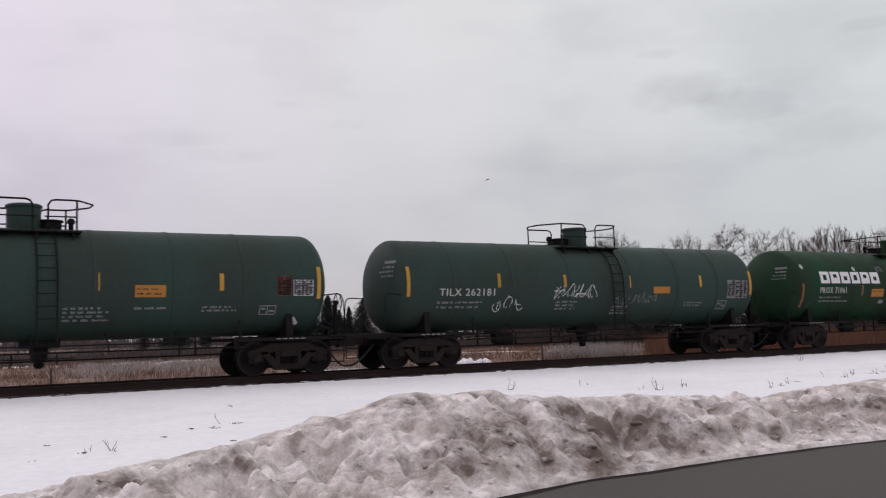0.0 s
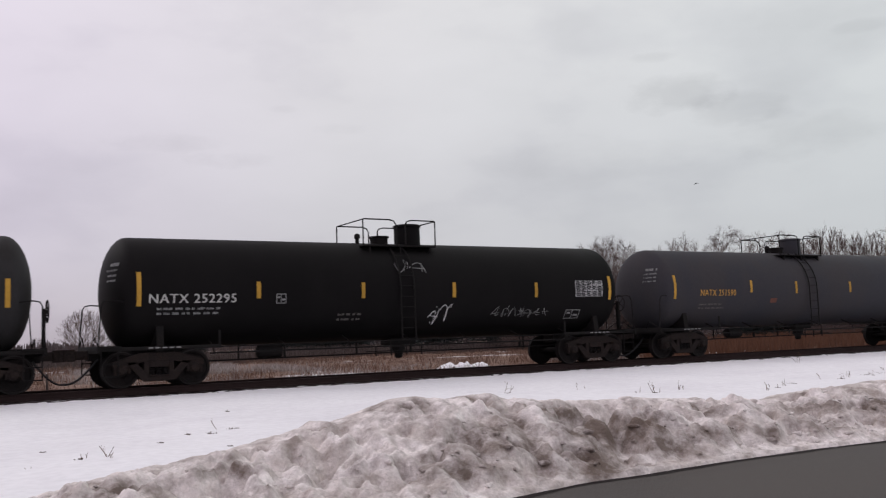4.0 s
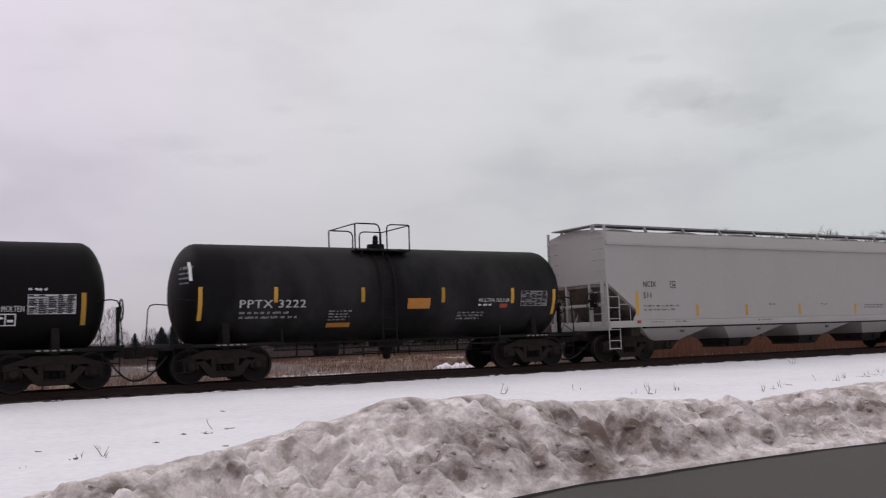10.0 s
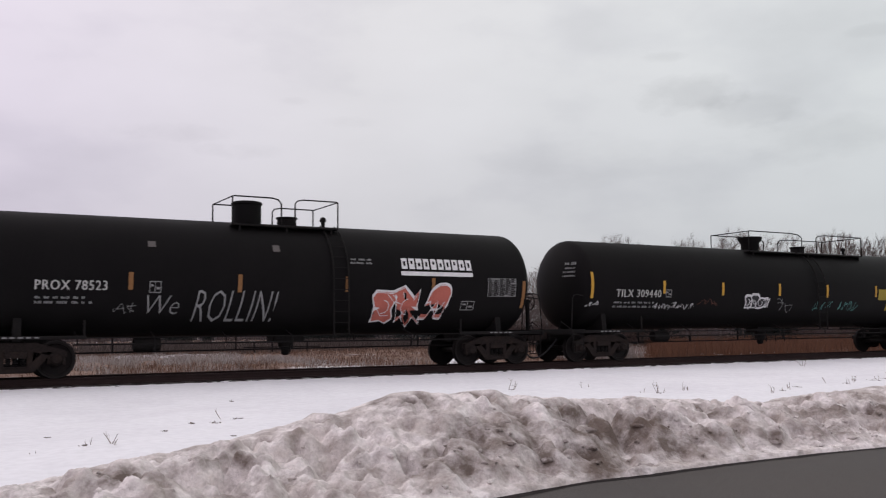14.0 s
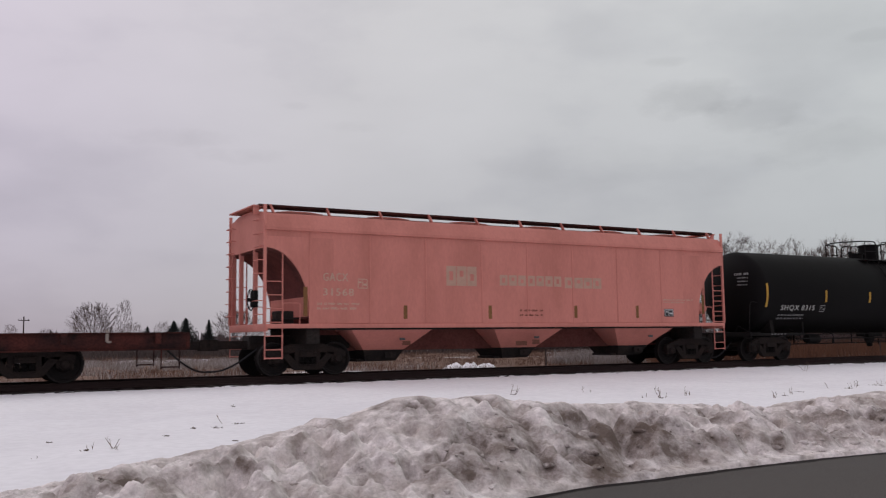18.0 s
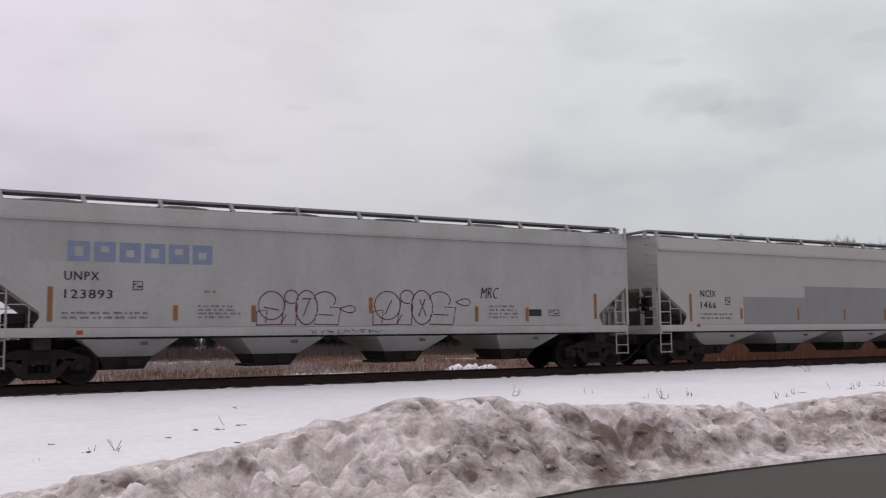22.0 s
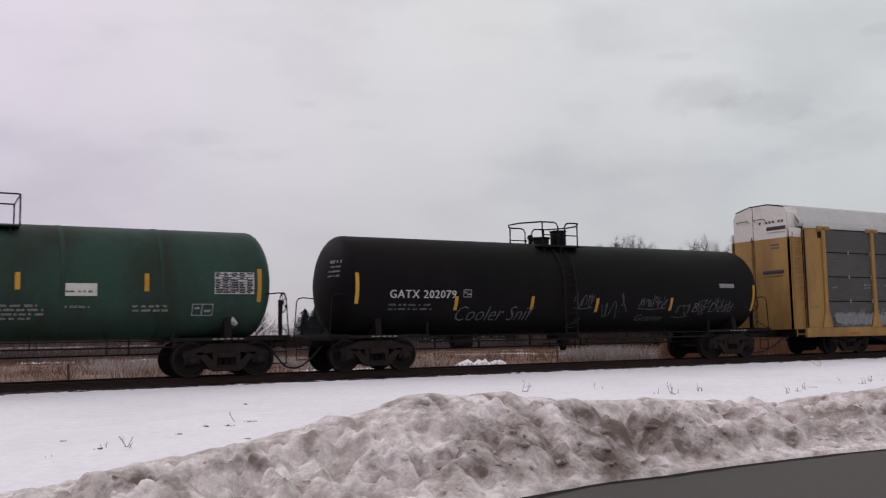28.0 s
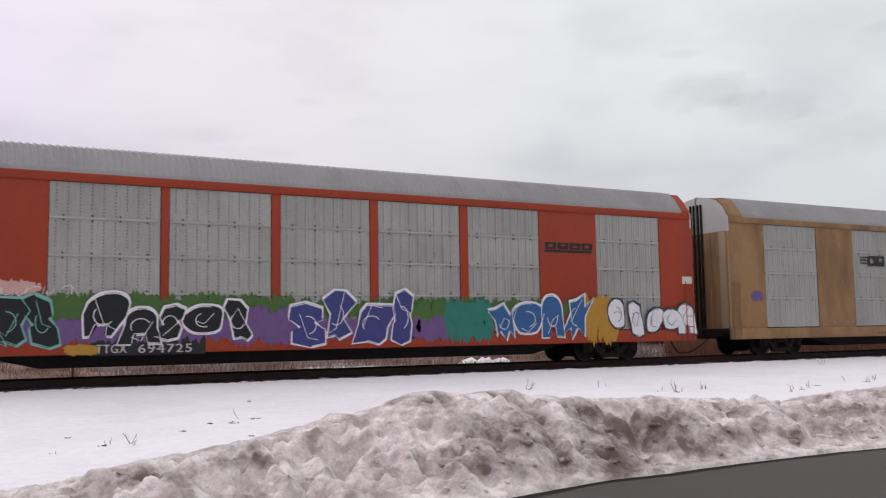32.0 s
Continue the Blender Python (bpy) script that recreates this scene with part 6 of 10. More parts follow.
# ---- covered hopper cars ----
def hopper_car(label, trucks, ends, body, marks, bays=(-6.4, -2.5, 1.4, 5.35), bay_half=1.65, eave=3.91, roof=4.33, top=4.50, sill=(1.14, 1.36), half=1.55, slope=(2.62, 1.92, 1.2), frame=None, walkway=None, gates=None, wheel=True, ribs=(), arch=False, keel=False, fin=0.05):
    """A covered hopper: lofted body with sloping ends, hopper bays, roof walk, ladders and end platforms."""
    mid = (trucks[0] + trucks[1]) / 2
    car = car_empty("hopper_car", mid, label, "hopper car")
    a, b = ends[0] - mid, ends[1] - mid
    fr = frame or body
    z_hi, z_lo, run = slope
    s0, s1 = sill

    def ring(x, zb):
        left = [(x, -half + 0.01, zb), (x, -half, zb + 0.01), (x, -half, eave - 0.035), (x, -half - 0.058, eave - 0.02), (x, -half - 0.056, eave + 0.05), (x, -1.43, roof - 0.03), (x, -1.38, roof + 0.02), (x, -0.75, top - 0.03), (x, -0.3, top)]
        return left + [(x, -y, z) for _, y, z in left[::-1]]

    # the side sheets, cut away over the trucks
    if arch:
        bow = [(0.02 + run * math.sin(q), z_lo + (z_hi - z_lo) * math.cos(q)) for q in [k * math.pi / 20 for k in range(11)]]
        rings = [ring(a, z_hi)] + [ring(a + u, z) for u, z in bow] + [ring(a + run + 0.5, s1), ring(b - run - 0.5, s1)] + [ring(b - u, z) for u, z in bow[::-1]] + [ring(b, z_hi)]
    else:
        rings = [ring(a, z_hi), ring(a + 0.02, z_hi), ring(a + run + 0.5, s1), ring(b - run - 0.5, s1), ring(b - 0.02, z_hi), ring(b, z_hi)]
    part("body", G().loft(rings), body, car, angle=22)
    for s in (-1, 1):
        y0, y1 = sorted((s * half, s * (half - 0.03)))
        for e, d in ((a, 1), (b, -1)):
            if arch:
                cut = [(run * math.sin(q), z_lo + (z_hi - z_lo) * math.cos(q)) for q in [k * math.pi / 20 for k in range(11)]]
            else:
                cut = [(0.0, z_hi), (run * 0.38, z_hi - 0.08), (run - 0.06, z_lo + 0.06), (run, z_lo - 0.06), (run, s1 + 0.22), (run - 0.10, s1 + 0.08)]
            pts = [(e + d * (0.004 + u), z) for u, z in cut] + [(e + d * (run - 0.12 * (not arch)), s1), (e + d * (run + 0.7), s1), (e + d * (run + 0.7), z_hi + 0.3), (e + d * 0.004, z_hi + 0.3)]
            part("end_sheet", G().prism(pts if d > 0 else pts[::-1], "y", y0 - 0.002 * (s < 0), y1 + 0.002 * (s > 0)), body, car)
        part("side_sill", G().box(a + 0.02, b - 0.02, min(s * (half - 0.10), s * (half + 0.03)), max(s * (half - 0.10), s * (half + 0.03)), s0, s1, 0.015), fr, car)
        part("lower_flange", G().box(a + 1.6, b - 1.6, min(s * (half - 0.30), s * (half - 0.01)), max(s * (half - 0.30), s * (half - 0.01)), s0 - 0.05, s0 + 0.01, 0.008), STEEL, car)
        for x in ribs:
            part("rib", G().box(x - 0.02, x + 0.02, min(s * half, s * (half + 0.012)), max(s * half, s * (half + 0.012)), s1, eave - 0.05, 0.005), body, car)
    # hopper bays with their outlet gates
    for c in bays:
        h, q = bay_half, 0.62
        g = G().loft([[(c - q, -0.78, 0.64), (c + q, -0.78, 0.64), (c + q, 0.78, 0.64), (c - q, 0.78, 0.64)],
                      [(c - h + 0.1, -half + 0.16, s0 - 0.06), (c + h - 0.1, -half + 0.16, s0 - 0.06), (c + h - 0.1, half - 0.16, s0 - 0.06), (c - h + 0.1, half - 0.16, s0 - 0.06)],
                      [(c - h, -half + 0.12, s0 + 0.14), (c + h, -half + 0.12, s0 + 0.14), (c + h, half - 0.12, s0 + 0.14), (c - h, half - 0.12, s0 + 0.14)]])
        part("hopper_bay", g, body, car, angle=20)
        gate = G().loft([[(c - 0.48, -0.6, 0.34), (c + 0.48, -0.6, 0.34), (c + 0.48, 0.6, 0.34), (c - 0.48, 0.6, 0.34)], [(c - q - 0.03, -0.81, 0.66), (c + q + 0.03, -0.81, 0.66), (c + q + 0.03, 0.81, 0.66), (c - q - 0.03, 0.81, 0.66)]])
        gate.box(c - q - 0.10, c + 0.1, -0.5, 0.5, 0.33, 0.40, 0.01)
        # gate colour takes in the shade low under the bays as well as grime
        part("outlet_gate", gate, UNDER, car, "grimy bottom discharge gate, darkened for shade")
        op = G().tube([(c + 0.2, -0.92, 0.52), (c + 0.2, 0.92, 0.52)], 0.05, 8).box(c + 0.02, c + 0.38, -0.86, -0.80, 0.42, 0.60, 0.01)
        part("gate_operator", op, gates or UNDER, car)
        part("bay_plate", G().box(c + 0.25, c + 0.42, -half + 0.20, -half + 0.24, 0.93, 1.0, 0.004), GREY_LETTER, car)
    if keel:
        part("center_sill", G().box(trucks[0] - mid, trucks[1] - mid, -0.28, 0.28, 0.64, s0 + 0.1, 0.02), keel, car, "dark rusty centre sill")
    # roof walk, brackets and hatches
    wk = walkway or WALK_GREY
    n = 11
    for s in (-1, 1):
        y = s * 0.82
        part("roof_walk", G().box(a - 0.02, b + 0.02, y - 0.28, y + 0.28, 4.57, 4.63, 0.008), wk, car, "steel grating roof walk")
        for k in range(n):
            x = a + 0.30 + (b - a - 0.6) * k / (n - 1)
            part("walk_bracket", G().add([(x - fin + d, s * y_, z) for y_, z, d in ((1.06, 4.63, 0.0), (1.13, 4.63, 0.0), (1.30, 4.33, 0.06), (1.16, 4.33, 0.06))] + [(x + fin + d, s * y_, z) for y_, z, d in ((1.06, 4.63, 0.0), (1.13, 4.63, 0.0), (1.30, 4.33, 0.06), (1.16, 4.33, 0.06))],
                                         [(0, 1, 2, 3), (7, 6, 5, 4), (0, 4, 5, 1), (1, 5, 6, 2), (2, 6, 7, 3), (3, 7, 4, 0)]), fr, car)
    for k in range(6):
        x = a + (b - a) * (k + 0.5) / 6
        part("roof_hatch", G().loft([[(x + u, y, top - 0.02 + h) for u, h in ((-0.75, 0.0), (-0.68, 0.06), (-0.3, 0.10), (0.3, 0.10), (0.68, 0.06), (0.75, 0.0))] for y in (-0.4, 0.4)]), body, car)
    # ends: platforms, posts, ladders, couplers
    for s, e, t in ((-1, a, trucks[0] - mid), (1, b, trucks[1] - mid)):
        box = lambda g, u0, u1, y0, y1, z0, z1, r=0.008: g.box(min(e - s * u0, e - s * u1), max(e - s * u0, e - s * u1), y0, y1, z0, z1, r)
        part("stub_sill", box(G(), 0, 3.0, -0.3, 0.3, 0.72, 1.10, 0.02), UNDER, car)
        part("end_platform", box(box(G(), 0, 1.5, -half + 0.1, half - 0.1, s0 + 0.02, s0 + 0.08), 0, 0.1, -half, half, s0 - 0.08, s1, 0.012), fr, car, "steel end platform")
        part("bolster", G().box(t - 0.2, t + 0.2, -half + 0.1, half - 0.1, 0.86, s0 + 0.05, 0.02), UNDER, car)
        lean = [(0.02, z_hi - 0.02), (run + 0.5, s1 + 0.04), (run + 0.5, s1 - 0.04), (0.02, z_hi - 0.10)]
        pts = [(e - s * u, z) for u, z in lean]
        if arch:
            bow = [(0.03 + run * math.sin(q), z_lo + (z_hi - z_lo) * math.cos(q) - 0.03) for q in [k * math.pi / 20 for k in range(11)]] + [(run + 0.45, s1 - 0.02)]
            shell = G()
            shell.loft([[(e - s * u, y, z) for y, z in ((-half + 0.04, z), (-half + 0.04, z - 0.02), (half - 0.04, z - 0.02), (half - 0.04, z))] for u, z in bow])
            part("slope_sheet", shell, SLOPE_SHADE_RED, car, "curved end sheet, darkened for shade and grime")
        else:
            part("slope_sheet", G().prism(pts if s > 0 else pts[::-1], "y", -half + 0.05, half - 0.05), SLOPE_SHADE, car, "sloping end sheet, darkened for shade and grime")
        for y in ((-0.62, 0.62, 1.30) if arch else (-1.30, -0.62, 0.62, 1.30)):
            w = (0.028 if arch else 0.045) if abs(y) < 1 else (0.03 if arch else 0.10)
            part("end_post", box(G(), -0.01, 0.12, y - w, y + w, s0 + 0.06, z_hi + 0.05, 0.01), fr, car)
        if not arch:
            part("cross_strap", box(G(), 0.0, 0.05, -1.2, 1.2, 1.86, 1.96), fr, car)
        for y in (-half + 0.03, half - 0.03):
            part("corner_post", box(G(), -0.03, 0.05, y - 0.035, y + 0.035, s1, 4.56, 0.008), fr, car)
            lad = G()
            x0, x1 = e - s * 0.02, e - s * 0.50
            rod(lad, bent((x0, y, s1 + 0.1), (x1, y, s1 + 0.1), -1.0, 0.03), 0.018)
            rod(lad, [(x1, y, s1), (x1, y, z_hi - 0.15)], 0.02)
            for k in range(6):
                z = 0.72 + 0.36 * k
                if z < z_hi - 0.1:
                    rod(lad, [(x0, y, z), (x1, y, z)], 0.014)
            part("side_ladder", lad, fr, car, "steel rung ladder")
            yy = y * 0.94
            lad = G()
            x = e + s * 0.14
            inner = yy - math.copysign(0.42, y)
            z = s1 + 0.25
            while z < roof:
                rod(lad, [(e, yy, z), (x, yy, z), (x, inner, z), (e, inner, z)], 0.014)
                z += 0.36
            part("end_ladder", lad, fr, car, "row of steel grab irons")
            hr = G()
            rod(hr, bent((e - s * 0.52, y * 0.98, s1), (e - s * 1.0, y * 0.98, s1), 0.55, 0.06), 0.014)
            part("platform_railing", hr, fr, car)
        part("end_walk", box(box(G(), -0.18, 0.22, -1.08, 1.08, 4.56, 4.60), -0.16, 0.0, -1.05, -1.0, 4.34, 4.57), fr, car)
        coupler(car, mid, e, s)
        truck(car, mid, t)
    if wheel:
        part("brake_wheel", wheel_ring(a - 0.16, -0.9, 2.05, 0.28), STEEL, car, "round hand brake wheel")
        part("brake_gear", G().box(a - 0.12, a + 0.0, -1.05, -0.75, 1.85, 2.3, 0.02), STEEL, car)
    part("air_reservoir", G().lathe_x([(b - 1.35, 0.03), (b - 1.30, 0.15), (b - 1.20, 0.20), (b - 0.5, 0.20), (b - 0.4, 0.15), (b - 0.35, 0.03)], 1.92, 16, -0.95), fr, car, "horizontal air reservoir")
    part("valve_box", G().box(a + 0.45, a + 0.95, -1.2, -0.8, s1, s1 + 0.35, 0.03).tube([(a + 0.3, -1.25, s1 + 0.1), (a + 1.1, -1.25, s1 + 0.15)], 0.025, 6), UNDER, car)
    side = Side(half)
    low = Side(half + 0.03)
    for row in marks:
        mark(car, low if row[4] < s1 + 0.02 else side, *row, lift=0.004)
    return car


UNDER = material("grimy_underframe", (0.020, 0.017, 0.016), rough=0.9, vary=0.3, grain=20, stain=3, stain_colour=(0.05, 0.038, 0.03), stain_amount=0.6, spec=0.15)
# dark tone puts the shade of the end recesses into the colour, with some grime
SLOPE_SHADE = material("shaded_slope_grime", (0.17, 0.145, 0.125), rough=0.85, vary=0.2, grain=14, stain=1.6, stain_colour=(0.06, 0.05, 0.043), stain_amount=0.8, bump=0.1, spec=0.2)
# red darkened for the shade inside the end arches, and for grime
SLOPE_SHADE_RED = material("grimy_shaded_red_paint", (0.13, 0.040, 0.036), rough=0.85, vary=0.2, grain=14, stain=1.6, stain_colour=(0.05, 0.025, 0.022), stain_amount=0.8, bump=0.1, spec=0.2)
RUST_KEEL = material("rusty_red_centre_sill", (0.14, 0.050, 0.042), rough=0.85, vary=0.2, grain=18, stain=1.5, stain_amount=0.5, spec=0.2)
HOPPER_GREY = material("light_grey_hopper_paint", (0.315, 0.308, 0.293), rough=0.6, vary=0.03, grain=18, stain=0.7, stain_colour=(0.28, 0.265, 0.24), stain_amount=0.35, bump=0.04, streak=0.7, span=(0.42, 0.66))
HOPPER_CREAM = material("cream_hopper_paint", (0.405, 0.395, 0.318), rough=0.6, vary=0.03, grain=18, stain=0.6, stain_colour=(0.325, 0.29, 0.20), stain_amount=0.4, bump=0.04, streak=0.8, span=(0.42, 0.66))
HOPPER_COOL = material("pale_grey_hopper_paint", (0.297, 0.300, 0.289), rough=0.6, vary=0.05, grain=18, stain=0.9, stain_colour=(0.20, 0.195, 0.185), stain_amount=0.45, bump=0.04, streak=0.7, span=(0.42, 0.66))
HOPPER_PINK = material("faded_pink_hopper_paint", (0.56, 0.215, 0.175), rough=0.7, vary=0.05, grain=18, stain=0.9, stain_colour=(0.37, 0.135, 0.105), stain_amount=0.5, bump=0.04, streak=0.7, span=(0.42, 0.66))
REPAINT = material("grey_repaint", (0.19, 0.192, 0.195), rough=0.6, vary=0.04, grain=30, stain=1.5, stain_amount=0.15, bump=0)
REPAINT_BLUE = material("blue_grey_repaint", (0.215, 0.225, 0.235), rough=0.6, vary=0.04, grain=30, stain=1.5, stain_amount=0.15, bump=0)
WALK_GREY = material("galvanised_walk", (0.21, 0.205, 0.22), rough=0.6, metal=0.1, vary=0.15, grain=40)
GATE_RED = material("dark_red_gate", (0.12, 0.03, 0.03), rough=0.7, vary=0.3, grain=25)
BLUE_GREY = paint(0.16, 0.19, 0.27)
PINK_LETTER = paint(0.50, 0.345, 0.265)
PINK_FADED = paint(0.46, 0.29, 0.22)
GRAFF_LINE = paint(0.085, 0.018, 0.040)
GREY_LETTER = paint(0.085, 0.085, 0.085)
TAN_STRIPE = material("faded_tan_stripe", (0.215, 0.118, 0.054), rough=0.5, vary=0.12, grain=30, stain=6, stain_amount=0.3, bump=0, spread=0.15)
WHITE_PAINT = paint(0.62, 0.62, 0.60)

hopper_car("clean light grey covered hopper with yellow stripes", (171.0, 187.6), (169.75, 188.65), HOPPER_GREY, [
    ("stripe", -8.33, -8.21, 1.51, 2.34, YELLOW), ("stripe", -5.55, -5.43, 1.47, 1.88, YELLOW), ("stripe", -3.06, -2.94, 1.46, 1.86, YELLOW),
    ("stripe", -0.14, -0.02, 1.45, 1.84, YELLOW), ("stripe", 3.21, 3.33, 1.44, 1.83, YELLOW), ("stripe", 5.77, 5.89, 1.43, 1.84, YELLOW),
    ("stripe", 8.11, 8.23, 1.62, 2.23, YELLOW), ("text", -7.97, -7.40, 2.48, 2.68, BLACK,"NCIX"), ("text", -7.98, -7.64, 2.10, 2.30, BLACK,"511"),
    ("frame", -6.74, -6.49, 2.45, 2.69, BLACK), ("bars", -8.00, -6.33, 1.65, 1.91, GREY_LETTER,2), ("bars", -1.80, -1.33, 1.81, 1.90, GREY_LETTER,1),
    ("bars", 1.20, 1.68, 1.79, 1.88, GREY_LETTER,1), ("bars", 3.85, 5.40, 1.64, 1.83, GREY_LETTER,2), ("bars", 5.95, 6.42, 1.62, 1.84, GREY_LETTER,2),
    ("plate", 6.55, 8.64, 1.37, 1.60, WHITE_PAINT), ("plate", -8.35, -8.17, 1.26, 1.36, RED_CARD),
] + [
    ("bars", -7.69, -7.13, 1.27, 1.33, GREY_LETTER,1), ("bars", -6.60, -5.86, 1.26, 1.34, GREY_LETTER,1),
    ("bars", -2.48, -1.66, 1.25, 1.33, GREY_LETTER,1),
], fin=0.025)
hopper_car("cream covered hopper with grey repaint patches", (191.4, 208.15), (190.25, 209.05), HOPPER_CREAM, [
    ("patch", -6.21, -5.53, 1.44, 2.18, REPAINT_BLUE), ("patch", 2.80, 5.99, 1.21, 2.70, REPAINT_BLUE),
    ("patch", 5.98, 6.23, 1.20, 1.88, REPAINT_BLUE), ("stripe", -8.26, -8.14, 1.50, 2.39, TAN_STRIPE), ("stripe", -5.56, -5.44, 1.51, 1.93, TAN_STRIPE),
    ("stripe", -2.84, -2.72, 1.50, 1.92, TAN_STRIPE), ("stripe", -0.14, -0.02, 1.50, 1.93, TAN_STRIPE), ("stripe", 2.55, 2.67, 1.49, 1.92, TAN_STRIPE),
    ("stripe", 5.25, 5.37, 1.47, 1.93, TAN_STRIPE), ("stripe", 8.01, 8.13, 1.52, 2.38, TAN_STRIPE), ("text", -7.79, -6.99, 2.30, 2.51, BLACK,"NCLX"),
    ("text", -7.77, -7.05, 1.97, 2.18, BLACK,"4199"), ("bars", -7.83, -6.11, 1.55, 1.83, GREY_LETTER,2), ("frame", -6.25, -6.02, 2.12, 2.35, BLACK),
    ("bars", -0.92, 0.92, 2.13, 2.48, GREY_LETTER,4), ("bars", 6.49, 7.38, 1.72, 2.09, GREY_LETTER,4),
    ("bars", -1.96, -1.19, 1.56, 1.66, GREY_LETTER,2),
] + [
    ("bars", 1.00, 1.87, 1.56, 1.66, GREY_LETTER,2), ("plate", -8.04, -7.91, 1.22, 1.30, RED_CARD),
], gates=GATE_RED)


# ---- flat car ----
FLAT_RED = material("rusty_red_steel", (0.058, 0.0145, 0.011), rough=0.85, vary=0.3, grain=20, stain=1.8, stain_colour=(0.013, 0.007, 0.007), stain_amount=0.9, bump=0.2, span=(0.40, 0.62))
FLAT_DARK = material("grimy_red_black_beam", (0.014, 0.0065, 0.0065), rough=0.9, vary=0.3, grain=20, stain=1.5, stain_amount=0.5, spec=0.1)
DECK_WOOD = material("weathered_deck_planks", (0.10, 0.075, 0.06), rough=0.9, vary=0.25, grain=14, stain=2, stain_amount=0.4, spread=0.25)
DULL_CARD = paint(0.085, 0.042, 0.022)
DULL_CHALK = paint(0.21, 0.15, 0.125)
DULL_STRAP = paint(0.26, 0.22, 0.19)
DULL_CHALK_RED = paint(0.105, 0.045, 0.036)
DULL_PLATE = paint(0.035, 0.024, 0.022)


def flat_car(label, trucks, ends, marks):
    mid = (trucks[0] + trucks[1]) / 2
    car = car_empty("flat_car", mid, label, "flat car")
    a, b = ends[0] - mid, ends[1] - mid
    t0, t1 = trucks[0] - mid, trucks[1] - mid
    for s in (-1, 1):
        y0, y1 = sorted((s * 1.45, s * 1.38))
        part("side_sill", G().box(a, b, y0, y1, 0.78, 1.20, 0.012), FLAT_RED, car, "rusty red side sill")
        z = G().box(a, b, min(s * 1.36, s * 1.52), max(s * 1.36, s * 1.52), 1.17, 1.20, 0.006).box(a, b, min(s * 1.36, s * 1.50), max(s * 1.36, s * 1.50), 0.76, 0.79, 0.006)
        part("sill_flange", z, FLAT_RED, car)
        n = 13
        for k in range(n):
            x = a + 0.7 + (b - a - 1.4) * k / (n - 1)
            part("stake_pocket", G().box(x - 0.07, x + 0.07, min(s * 1.44, s * 1.54), max(s * 1.44, s * 1.54), 0.92, 1.18, 0.012), FLAT_RED, car)
    part("center_beam", G().prism([(t0 + 1.0, 0.95), (t0 + 1.3, 0.62), (t0 + 3.3, 0.28), (t1 - 3.3, 0.28), (t1 - 1.3, 0.62), (t1 - 1.0, 0.95), (b, 0.95), (b, 1.10), (a, 1.10), (a, 0.95)][::-1], "y", -0.55, 0.55), FLAT_DARK, car, "fish-belly centre beam")
    n = 54
    plank = mesh_of("deck_plank", G().box(-0.245, 0.245, -1.36, 1.36, 1.13, 1.19, 0.008), DECK_WOOD)
    for k in range(n):
        part("deck_plank", plank, DECK_WOOD, car, at=pose(a + 0.3 + (b - a - 0.6) * k / (n - 1), 0, random.uniform(-0.006, 0.012)))
    for s, e, t in ((-1, a, t0), (1, b, t1)):
        part("end_sill", G().box(min(e, e + s * 0.10), max(e, e + s * 0.10), -1.45, 1.45, 0.78, 1.20, 0.015), FLAT_RED, car)
        part("bolster", G().box(t - 0.25, t + 0.25, -1.35, 1.35, 0.84, 1.10, 0.02), FLAT_RED, car)
        coupler(car, mid, e, s)
        st = G()
        for y in (-1.42, 1.42):
            rod(st, bent((e - s * 0.15, y, 0.80), (e - s * 0.60, y, 0.80), -0.46, 0.05), 0.018)
        part("corner_step", st, FLAT_RED, car)
        rod_ = G()
        rod(rod_, [(e + s * 0.12, -1.3, 0.86), (e + s * 0.14, -0.3, 0.80)], 0.016)
        part("uncoupling_lever", rod_, STEEL, car)
        truck(car, mid, t)
    part("brake_gear", G().box(-1.2, -0.4, -0.95, -0.65, 0.40, 0.75, 0.03), STEEL, car)
    part("air_tank", G().box(0.6, 1.6, -0.85, -0.6, 0.45, 0.70, 0.03), STEEL, car)
    side = Side(1.455)
    for k in range(8):
        x = a + 1.9 + (b - a - 3.8) * k / 7
        part("tie_down", G().box(x - 0.035, x + 0.035, -1.52, -1.47, 0.98, 1.20, 0.008).box(x - 0.045, x + 0.045, -1.55, -1.44, 1.19, 1.25, 0.012).box(x + 0.0, x + 0.09, -1.53, -1.48, 0.95, 1.0, 0.008), DULL_STRAP, car, "pale tie-down strap")
    for row in marks:
        mark(car, side, *row, lift=0.005)
    return car


